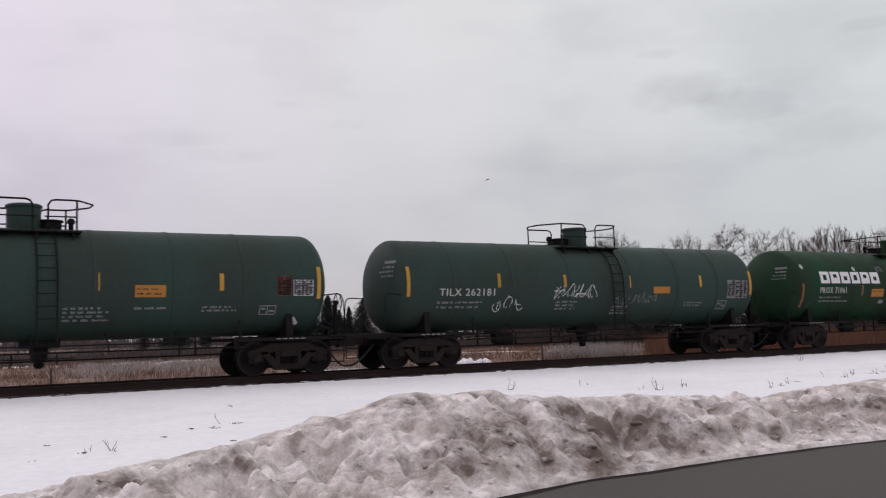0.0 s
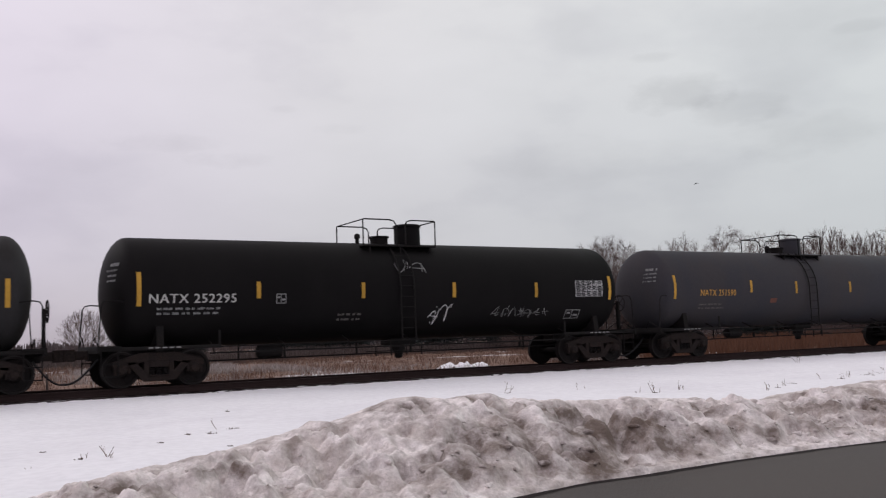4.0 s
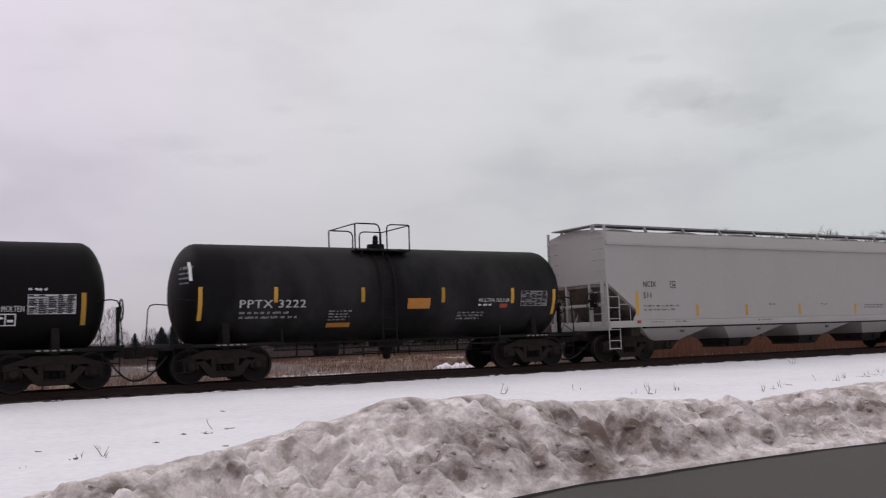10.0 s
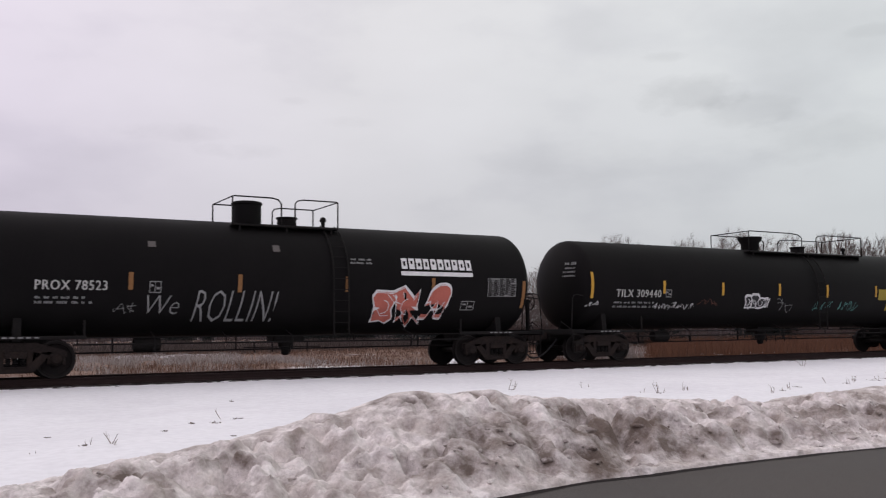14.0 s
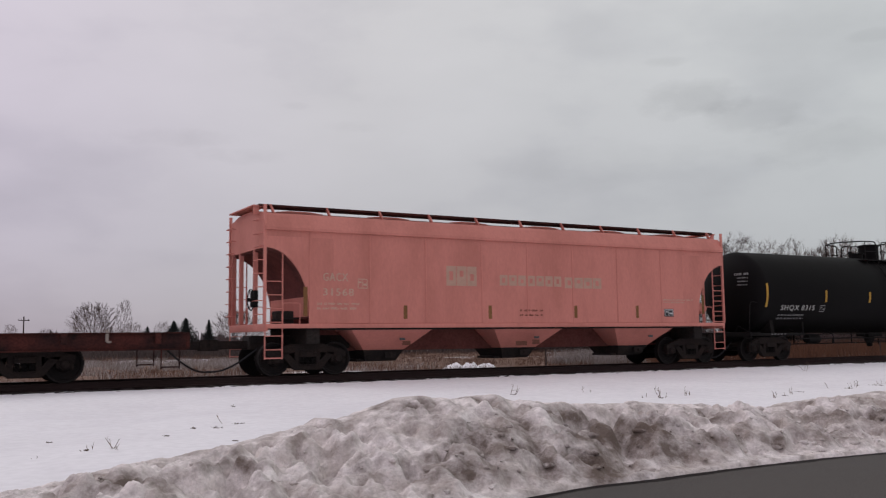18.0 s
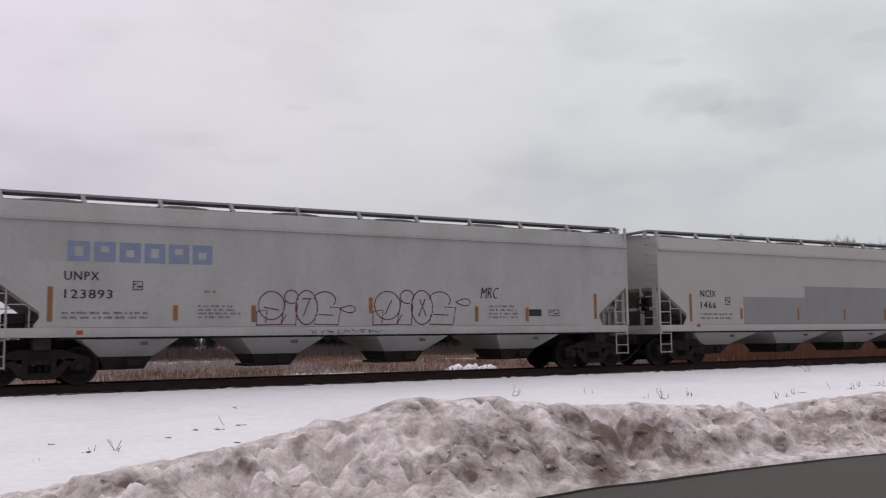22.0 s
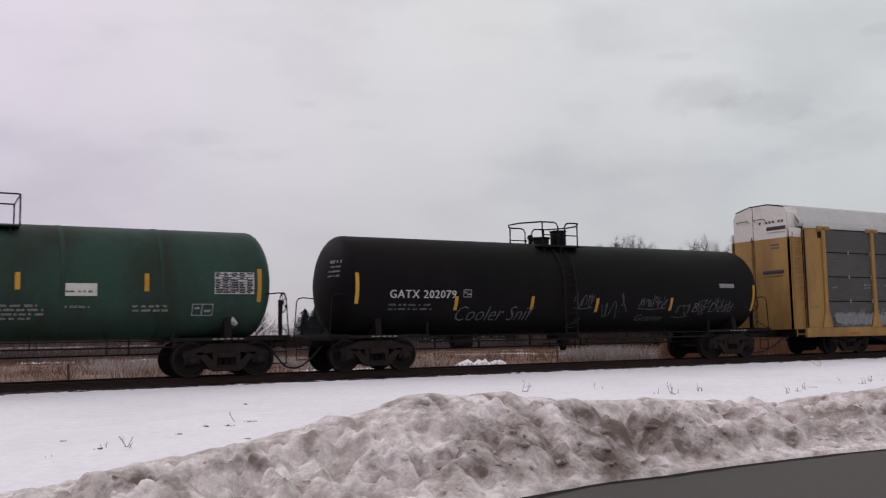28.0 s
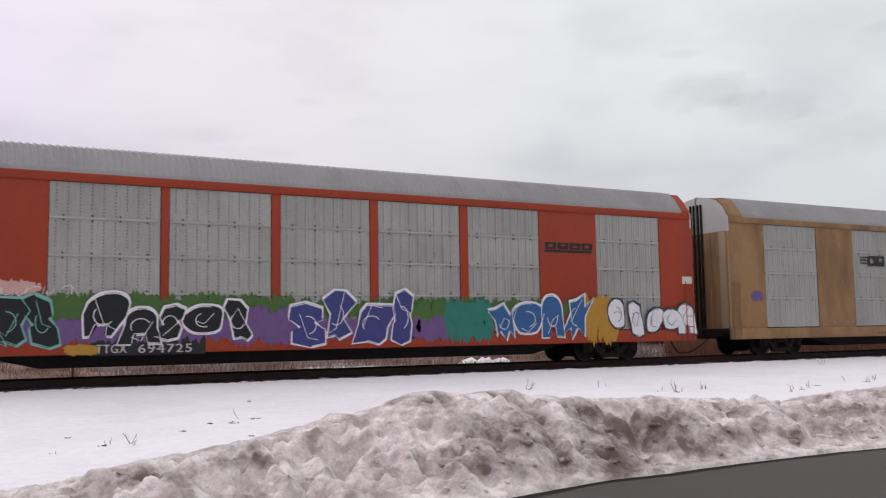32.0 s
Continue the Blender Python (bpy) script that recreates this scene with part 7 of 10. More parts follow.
flat_car("rusty red empty flat car with pale straps", (253.2, 272.65), (248.9, 276.3), [
    ("triangle", -11.07, -10.92, 0.91, 1.06, YELLOW_CARD), ("triangle", -7.45, -7.28, 0.88, 1.05, YELLOW_CARD),
    ("triangle", -5.02, -4.85, 0.87, 1.03, YELLOW_CARD), ("triangle", -3.81, -3.64, 0.88, 1.04, YELLOW_CARD),
    ("triangle", 1.04, 1.23, 0.90, 1.06, YELLOW_CARD), ("triangle", 3.50, 3.71, 0.89, 1.03, YELLOW_CARD),
    ("triangle", 4.69, 4.88, 0.87, 1.02, YELLOW_CARD), ("triangle", 7.08, 7.26, 0.84, 1.00, YELLOW_CARD),
    ("plate", -12.62, -12.18, 0.85, 1.03, DULL_CARD), ("plate", -6.30, -5.82, 0.77, 0.98, RUST), ("text", -7.29, -6.81, 0.77, 1.01, DULL_CHALK,"CP"),
    ("text", -5.95, -5.62, 0.76, 1.02, DULL_CHALK,"15"), ("text", -5.36, -4.61, 0.78, 1.03, DULL_CHALK,"683"),
    ("frame", -10.68, -10.43, 0.83, 1.02, WHITE), ("plate", -1.66, -1.09, 0.82, 1.02, DULL_PLATE), ("plate", -0.35, 0.75, 0.80, 1.02, DULL_CHALK_RED), ("plate", -9.60, -9.10, 0.82, 0.99, DULL_CARD),
    ("plate", 2.33, 2.82, 0.80, 1.01, DULL_CARD), ("plate", 5.2, 5.7, 0.80, 0.95, DULL_CARD), ("plate", -3.3, -2.7, 0.82, 0.92, DULL_CARD), ("logo", 4.0, 5.4, 0.82, 1.04, DULL_CHALK_RED, 6),
])

hopper_car("faded pink covered hopper with pale block mark", (279.7, 293.95), (278.3, 295.15), HOPPER_PINK, [
    ("stripe", -7.45, -7.33, 1.60, 2.39, AMBER), ("stripe", -4.43, -4.31, 1.53, 1.91, AMBER), ("stripe", -1.57, -1.45, 1.53, 1.93, AMBER),
    ("stripe", 1.66, 1.78, 1.56, 1.95, AMBER), ("stripe", 4.22, 4.34, 1.56, 1.97, AMBER), ("stripe", 7.22, 7.34, 1.71, 2.36, AMBER),
    ("text", -6.88, -6.15, 2.56, 2.78, PINK_LETTER,"GACX"), ("text", -6.88, -5.98, 2.16, 2.36, PINK_LETTER,"31568"),
    ("frame", -5.85, -5.56, 2.37, 2.64, PINK_LETTER), ("logo", -3.03, -1.96, 2.50, 3.08, PINK_FADED,3),
    ("logo", -1.18, 1.20, 2.54, 2.86, PINK_FADED,7), ("logo", 1.29, 2.80, 2.50, 2.84, PINK_FADED,4), ("plate", 5.47, 5.89, 1.61, 1.87, BLACK),
    ("frame", 5.49, 5.87, 1.63, 1.85, WHITE), ("bars", -0.43, 0.47, 1.58, 1.86, RUST,2), ("bars", -7.06, -5.72, 1.75, 2.00, PINK_LETTER,2),
    ("bars", 5.44, 6.85, 2.05, 2.22, PINK_LETTER,2),
] + [
    ("plate", -4.50, -4.24, 0.79, 0.91, RUST), ("plate", -0.63, -0.21, 0.73, 0.86, RUST), ("plate", -0.02, 0.26, 0.76, 0.90, RUST),
], bays=(-4.7, 0.0, 4.7), bay_half=1.36, sill=(1.28, 1.40), slope=(3.42, 1.60, 1.25), arch=True, keel=RUST_KEEL, gates=UNDER, ribs=(-7.27, -5.48, -3.70, -1.79, -0.13, 1.62, 3.45, 5.37), walkway=FLAT_RED, fin=0.022)


# ---- centre-beam car with stacked timber ----
BEAM_YELLOW = material("brown_yellow_steel", (0.180, 0.083, 0.021), rough=0.75, vary=0.16, grain=18, stain=1.8, stain_colour=(0.070, 0.036, 0.020), stain_amount=0.9, bump=0.1, streak=0.4)
BEAM_BROWN = material("rust_brown_steel", (0.15, 0.062, 0.030), rough=0.8, vary=0.15, grain=18, stain=1.4, stain_colour=(0.08, 0.035, 0.022), stain_amount=0.6, bump=0.1)
TIMBER = material("sawn_timber", (0.34, 0.225, 0.135), rough=0.8, vary=0.28, grain=26, stain=3.2, stain_colour=(0.15, 0.095, 0.06), stain_amount=0.9, bump=0.15, span=(0.46, 0.64), spread=0.30, along=0.22)
TIMBER_DARK = material("weathered_timber", (0.27, 0.175, 0.105), rough=0.85, vary=0.30, grain=26, stain=3.2, stain_colour=(0.10, 0.065, 0.042), stain_amount=0.9, bump=0.15, span=(0.46, 0.64), spread=0.30, along=0.22)
TIMBER_RED = material("reddish_timber", (0.29, 0.155, 0.085), rough=0.85, vary=0.30, grain=26, stain=3.2, stain_colour=(0.20, 0.10, 0.06), stain_amount=0.9, bump=0.15, span=(0.46, 0.64), spread=0.25, along=0.22)
BEARER_PALE = material("pale_bearer", (0.50, 0.42, 0.32), rough=0.85, vary=0.15, grain=16)
BEARER = material("dark_bearer", (0.09, 0.065, 0.05), rough=0.9, vary=0.2, grain=16)
SPRAY_ORANGE = paint(0.62, 0.16, 0.05)


def centre_beam_car(label, trucks, ends, marks):
    mid = (trucks[0] + trucks[1]) / 2
    car = car_empty("centre_beam_car", mid, label, "flat car")
    a, b = ends[0] - mid, ends[1] - mid
    t0, t1 = trucks[0] - mid, trucks[1] - mid
    for s in (-1, 1):
        part("side_sill", G().box(a, b, min(s * 1.40, s * 1.30), max(s * 1.40, s * 1.30), 0.78, 1.10, 0.012), BEAM_YELLOW, car, "worn yellow side sill")
        n = 15
        for k in range(n):
            x = a + 0.8 + (b - a - 1.6) * k / (n - 1)
            part("winch", G().box(x - 0.10, x + 0.10, min(s * 1.39, s * 1.50), max(s * 1.39, s * 1.50), 0.86, 1.04, 0.02), BEAM_BROWN, car)
    part("deck", G().box(a + 0.1, b - 0.1, -1.32, 1.32, 0.98, 1.10, 0.01), BEAM_BROWN, car)
    part("center_sill", G().prism([(t0 + 0.9, 0.80), (t0 + 1.6, 0.42), (t1 - 1.6, 0.42), (t1 - 0.9, 0.80), (b, 0.80), (b, 1.0), (a, 1.0), (a, 0.80)][::-1], "y", -0.28, 0.28), UNDER, car)
    part("top_chord", G().box(a + 0.05, b - 0.05, -0.30, 0.30, 4.46, 4.60, 0.02).box(a + 0.05, b - 0.05, -0.34, 0.34, 4.59, 4.62, 0.006), BEAM_BROWN, car, "rust-brown top chord")
    xs = (-10.30, -9.10, -7.94, -6.77, -5.53, -4.35, -3.13, -1.97, -0.75, 0.54, 1.65, 2.92, 4.12, 5.33, 6.55, 7.84, 9.02, 10.2)
    n = len(xs)
    for x in xs:
        part("post", G().box(x - 0.055, x + 0.055, -0.14, 0.14, 1.1, 4.47, 0.012), BEAM_BROWN, car)
    for k, d in ((3, -1), (5, -1), (7, -1), (8, 1), (9, -1), (10, 1), (12, 1), (14, 1)):
        x0, x1 = xs[k] + d * 0.05, xs[k + d]
        g = G().add([(x0 - 0.08, -0.09, 4.42), (x0 + 0.08, -0.09, 4.42), (x0 + 0.08, 0.09, 4.42), (x0 - 0.08, 0.09, 4.42), (x1 - 0.08, -0.09, 2.3), (x1 + 0.08, -0.09, 2.3), (x1 + 0.08, 0.09, 2.3), (x1 - 0.08, 0.09, 2.3)],
                    [(0, 1, 2, 3), (7, 6, 5, 4), (0, 4, 5, 1), (1, 5, 6, 2), (2, 6, 7, 3), (3, 7, 4, 0)])
        part("brace", g, BEAM_BROWN, car, "diagonal brace")
        plate = [(xs[k], 4.43), (xs[k] + d * 0.30, 4.43), (xs[k] + d * 0.22, 4.28), (xs[k] + d * 0.30, 4.08), (xs[k] + d * 0.10, 3.95), (xs[k], 3.95)]
        part("gusset", G().prism(plate if d < 0 else plate[::-1], "y", -0.11, 0.11), BEAM_BROWN, car, "flared gusset plate")
    for k in range(n - 1):
        x0, x1 = xs[k], xs[k + 1]
        for s in (-1, 1):
            part("load_cable", G().tube([(x0 + 0.06, s * 0.16, 3.95), (x0 + 0.75, s * 1.20, 3.36)], 0.008, 4), STEEL, car, "thin steel load cable")
    for s, e, t in ((-1, a, t0), (1, b, t1)):
        w = G().box(min(e, e - s * 0.10), max(e, e - s * 0.10), -1.38, 1.38, 0.8, 4.46, 0.015)
        part("bulkhead", w, BEAM_YELLOW, car, "worn yellow end bulkhead")
        for y in (-1.40, 1.40):
            part("bulkhead_post", G().box(min(e + s * 0.05, e - s * 0.32), max(e + s * 0.05, e - s * 0.32), y - 0.05, y + 0.05, 0.8, 4.48, 0.015), BEAM_YELLOW, car)
        for k in range(7):
            z = 1.25 + 0.52 * k
            part("bulkhead_rib", G().box(min(e, e + s * 0.06), max(e, e + s * 0.06), -1.36, 1.36, z - 0.05, z + 0.05, 0.012), BEAM_YELLOW, car)
        lad = G()
        for y in (-1.30, -0.95):
            rod(lad, [(e + s * 0.2, y, 0.5), (e + s * 0.2, y, 4.5)], 0.018)
        for k in range(11):
            rod(lad, [(e + s * 0.2, -1.30, 0.6 + 0.36 * k), (e + s * 0.2, -0.95, 0.6 + 0.36 * k)], 0.012)
        part("end_ladder", lad, BEAM_YELLOW, car)
        coupler(car, mid, e, s)
        truck(car, mid, t)
    u = G()
    rod(u, [(t0 + 1.0, -1.0, 0.45), (t1 - 1.0, -1.0, 0.45)], 0.02)
    for k in range(8):
        x = t0 + 2 + (t1 - t0 - 4) * k / 7
        rod(u, [(x, -1.0, 0.45), (x, -1.2, 0.85)], 0.016)
    part("under_rail", u, STEEL, car)
    part("brake_gear", G().box(-3.9, -3.2, -1.1, -0.7, 0.42, 0.78, 0.03), STEEL, car)
    part("air_tank", G().box(-2.2, -1.4, -0.9, -0.6, 0.40, 0.72, 0.05), STEEL, car)
    side = Side(1.505)
    for row in marks:
        mark(car, side, *row, lift=0.005)
    # timber packs, three high, on both sides of the beam
    spans = [(-11.0, -8.24), (-8.22, -5.58), (-5.56, -2.96), (-2.94, -0.30), (0.12, 3.08), (3.10, 5.69), (5.71, 8.29), (8.31, 10.90)]
    rng = random.Random(8)
    h = 0.64
    for s in (-1, 1):
        for col, (x0, x1) in enumerate(spans):
            for tier in range(3):
                z0 = 1.10 + 0.735 * tier
                mat = rng.choice((TIMBER, TIMBER, TIMBER_DARK)) if tier else (TIMBER_RED, TIMBER, TIMBER, TIMBER, TIMBER_RED, TIMBER, TIMBER_DARK, TIMBER)[col]
                pack = car_empty("timber_pack", mid + (x0 + x1) / 2, "strapped pack of pale sawn timber on a rail car", "timber pack")
                pack["group"] = "timber packs on the rail car"
                L = (x1 - x0) / 2 + rng.uniform(-0.05, 0.0)
                yc = s * 0.85
                for k in range(2):
                    z = z0 + 0.09 + 0.318 * k
                    part("timber", G().box(-L + rng.uniform(0, 0.06), L - rng.uniform(0, 0.06), yc - 0.46 - rng.uniform(0, 0.02), yc + 0.46, z, z + 0.314 - rng.uniform(0, 0.006), 0.010), mat, pack)
                for x in (-L * 0.72, L * 0.72):
                    part("bearer", G().box(x - 0.05, x + 0.05, yc - 0.48, yc + 0.46, z0, z0 + 0.09, 0.006), BEARER_PALE, pack)
                    part("strap", G().box(x - 0.017 + L * 0.1, x + 0.017 + L * 0.1, yc - 0.484, yc + 0.47, z0 + 0.07, z0 + 0.737, 0.002), BEARER, pack)
                    part("top_batten", G().box(x - 0.05, x + 0.05, yc - 0.50, yc - 0.30, z0 + 0.70, z0 + 0.76, 0.006), mat, pack)
                if s < 0 and tier == 0 and col not in (1, 2, 3):
                    mark(pack, Side(-yc + 0.485), "scrawl", -0.35, 0.45, z0 + 0.22, z0 + 0.5, SPRAY_ORANGE, 4)
                if s < 0 and tier == 2 and col in (0, 2, 4, 6):
                    mark(pack, Side(-yc + 0.485), "bars", -0.3, 0.35, z0 + 0.3, z0 + 0.58, BEARER, 2)
    return car


hopper_car("pale grey covered hopper with red outline graffiti", (333.5, 350.1), (332.2, 351.2), HOPPER_COOL, [
    ("stripe", -8.23, -8.11, 1.51, 2.33, AMBER), ("stripe", -5.33, -5.21, 1.53, 1.91, AMBER), ("stripe", -3.33, -3.21, 1.49, 1.92, AMBER),
    ("stripe", 0.03, 0.15, 1.73, 2.16, AMBER), ("stripe", 3.49, 3.61, 1.49, 1.94, AMBER), ("stripe", 5.31, 5.43, 1.49, 1.91, AMBER),
    ("stripe", 7.98, 8.10, 1.56, 2.37, AMBER), ("logo", -7.86, -4.32, 2.94, 3.43, BLUE_GREY,6), ("text", -7.87, -7.09, 2.49, 2.70, BLACK,"UNPX"),
    ("text", -7.86, -6.78, 2.06, 2.27, BLACK,"123893"), ("frame", -6.31, -6.07, 2.27, 2.50, BLACK), ("bars", -7.92, -5.39, 1.55, 1.77, GREY_LETTER,2),
    ("hoops", -3.19, -0.81, 1.41, 2.34, GRAFF_LINE,0), ("eye", -0.85, -0.38, 1.71, 1.96, GRAFF_LINE), ("hoops", 0.15, 2.83, 1.40, 2.39, GRAFF_LINE,1),
    ("eye", 2.84, 3.33, 1.92, 2.19, GRAFF_LINE), ("tag", 3.69, 4.33, 2.17, 2.50, BLACK,"MRC"), ("tag", 3.70, 4.34, 2.175, 2.505, BLACK,"MRC"),
] + [
    ("bars", -4.71, -3.54, 1.57, 1.94, GREY_LETTER,4), ("bars", 3.99, 5.29, 1.56, 2.00, GREY_LETTER,4), ("plate", 5.44, 5.91, 1.65, 1.86, BLACK),
    ("frame", 6.18, 6.59, 1.65, 1.85, BLACK), ("scrawl", -1.72, 0.41, 1.16, 1.31, BLACK,9), ("plate", -7.58, -7.43, 1.20, 1.30, RED_CARD),
    ("bars", -4.56, -4.17, 2.16, 2.36, FADED,1),
], bays=(-6.3, -2.4, 1.5, 5.5), bay_half=1.25)
hopper_car("light grey covered hopper with stepped repaint blocks", (354.0, 370.55), (352.6, 371.7), HOPPER_GREY, [
    ("patch", -5.68, -2.39, 1.37, 2.35, REPAINT), ("patch", -2.38, 3.09, 1.34, 2.78, REPAINT), ("patch", 3.08, 4.88, 1.31, 2.44, REPAINT),
    ("patch", 4.88, 6.32, 1.30, 2.65, REPAINT), ("stripe", -8.32, -8.20, 1.47, 2.42, AMBER), ("stripe", -5.86, -5.74, 1.55, 1.94, AMBER),
    ("stripe", -2.85, -2.73, 1.52, 1.95, AMBER), ("stripe", -0.20, -0.08, 1.53, 1.94, AMBER), ("stripe", 2.28, 2.40, 1.52, 1.95, AMBER),
    ("stripe", 5.33, 5.45, 1.53, 1.93, AMBER), ("stripe", 8.01, 8.13, 1.58, 2.41, AMBER), ("text", -7.78, -7.04, 2.32, 2.56, BLACK,"NCIX"),
    ("text", -7.78, -7.05, 1.93, 2.16, BLACK,"1466"), ("frame", -6.59, -6.34, 2.06, 2.32, BLACK), ("bars", -7.81, -6.16, 1.52, 1.80, GREY_LETTER,2),
    ("plate", 7.01, 7.41, 1.56, 1.84, BLACK), ("bars", 6.38, 6.95, 1.51, 1.76, GREY_LETTER,3),
] + [
    ("plate", -8.03, -7.86, 1.29, 1.38, RED_CARD),
], )

centre_beam_car("worn yellow centre-beam car loaded with timber", (375.6, 393.95), (373.3, 396.2), [
    ("plate", -7.84, -6.90, 0.81, 1.07, BLACK), ("text", -7.77, -6.94, 0.84, 1.04, LETTER,"TTZX"), ("plate", -6.29, -5.62, 0.81, 1.07, BLACK),
    ("text", -6.24, -5.65, 0.84, 1.04, LETTER,"857"), ("plate", -5.41, -4.74, 0.81, 1.08, BLACK), ("text", -5.36, -4.79, 0.84, 1.04, LETTER,"677"),
    ("frame", 8.33, 8.85, 0.72, 1.03, WHITE), ("plate", -3.21, -2.99, 0.81, 1.03, YELLOW_CARD), ("plate", -0.39, 0.13, 0.81, 1.03, YELLOW_CARD),
    ("plate", 5.99, 6.50, 0.79, 1.03, YELLOW_CARD),
])


# ---- enclosed car carriers ----
def rack_roof(car, a, b, mat, z_low=4.90, z_top=5.80, half=1.50, pitch=0.17):
    """Corrugated arched roof: ridges across the car."""
    n = int((b - a) / pitch)
    curve = [(-half, z_low), (-half + 0.02, z_low + 0.12), (-1.22, z_low + 0.48), (-0.95, z_low + 0.74), (-0.5, z_top - 0.05), (0, z_top), (0.5, z_top - 0.05), (0.95, z_low + 0.74), (1.22, z_low + 0.48), (half - 0.02, z_low + 0.12), (half, z_low)]
    rings = []
    for k in range(n):
        x = a + (b - a) * k / n
        w = (b - a) / n
        for u, lift in ((0.0, 0.0), (0.50, 0.0), (0.64, 0.028), (0.86, 0.028)):
            rings.append([(x + u * w, y, z + lift) for y, z in curve])
    rings.append([(b, y, z) for y, z in curve])
    part("roof", G().loft(rings, closed=False, cap=False), mat, car, "corrugated metal roof", angle=20)
    part("roof_lining", G().loft([[(x, y * 0.97, z - 0.06) for y, z in curve] for x in (a, b)], closed=True), mat, car, angle=20)


def sheet_panel(car, name, x0, x1, z0, z1, mat, upright, y=-1.47, ridge=0.012, step=0.075, rows=()):
    """A ribbed side panel on the near and the far side."""
    for s in (-1, 1):
        g = G()
        pts = []
        lo, hi = (x0, x1) if upright else (z0, z1)
        n = max(3, int((hi - lo) / step))
        for k in range(n):
            for u, d in ((0.0, 0.0), (0.55, 0.0), (0.65, ridge), (0.9, ridge)):
                pts.append((lo + (hi - lo) * (k + u) / n, d))
        pts.append((hi, 0.0))
        if upright:
            rings = [[(p, s * (-y + d), z) for p, d in pts] for z in (z0, z1)]
        else:
            rings = [[(x, s * (-y + d), p) for p, d in pts] for x in (x0, x1)]
        if s > 0:
            rings = rings[::-1]
        g.loft(rings, closed=False, cap=False)
        part(name, g, mat, car, angle=15)


def rack_base(car, mid, trucks, a, b, sill_mat, sill=(0.66, 1.0), half=1.5):
    t0, t1 = trucks[0] - mid, trucks[1] - mid
    for s in (-1, 1):
        part("side_sill", G().box(a, b, min(s * (half + 0.03), s * (half - 0.08)), max(s * (half + 0.03), s * (half - 0.08)), sill[0], sill[1], 0.015), sill_mat, car)
    part("deck", G().box(a, b, -half + 0.09, half - 0.09, 0.86, 0.98, 0.01), STEEL, car)
    part("center_sill", G().prism([(t0 + 1.2, 0.70), (t0 + 3.0, 0.28), (t1 - 3.0, 0.28), (t1 - 1.2, 0.70), (b, 0.70), (b, 0.86), (a, 0.86), (a, 0.70)][::-1], "y", -0.9, 0.9), STEEL, car, "black fish-belly centre sill")
    for s, e, t in ((-1, a, t0), (1, b, t1)):
        truck(car, mid, t, SMALL)
        coupler(car, mid, e, s)


def end_doors(car, e, s, upper, lower, bars, rods=0.035):
    """The two tall leaves that close an end: pale gable over painted leaves, dark rods in the middle."""
    gable = [(1.49, 4.90), (1.24, 5.32), (0.93, 5.58), (0.48, 5.72), (0.04, 5.76)]
    x0, x1 = sorted((e - s * 0.02, e + s * 0.06))
    for d in (-1, 1):
        y0, y1 = sorted((d * 0.04, d * 1.40))
        part("end_door", G().box(x0, x1, y0, y1, 0.96, 4.42, 0.01), lower, car, "flat painted end door leaf")
        pts = [(d * 1.49, 4.424)] + [(d * y, z) for y, z in gable] + [(d * 0.04, 4.424)]
        part("door_head", G().prism(pts if d < 0 else pts[::-1], "x", x0, x1), upper, car, "pale upper door leaf")
        for y in (d * 0.10, d * 0.26) if rods > 0.03 else (d * 0.06,):
            part("lock_rod", G().box(min(e + s * 0.05, e + s * 0.11), max(e + s * 0.05, e + s * 0.11), y - rods, y + rods, 1.0, 5.5, 0.01), STEEL, car)
    for y, w, mat in bars:
        part("door_strip", G().box(min(e + s * 0.05, e + s * 0.085), max(e + s * 0.05, e + s * 0.085), y - w, y + w, 1.0, 4.41, 0.008), mat, car)
    for y in (-1.45, 1.45):
        part("corner_column", G().box(min(e, e + s * 0.10), max(e, e + s * 0.10), y - 0.045, y + 0.045, 0.98, 4.42, 0.012), lower, car)


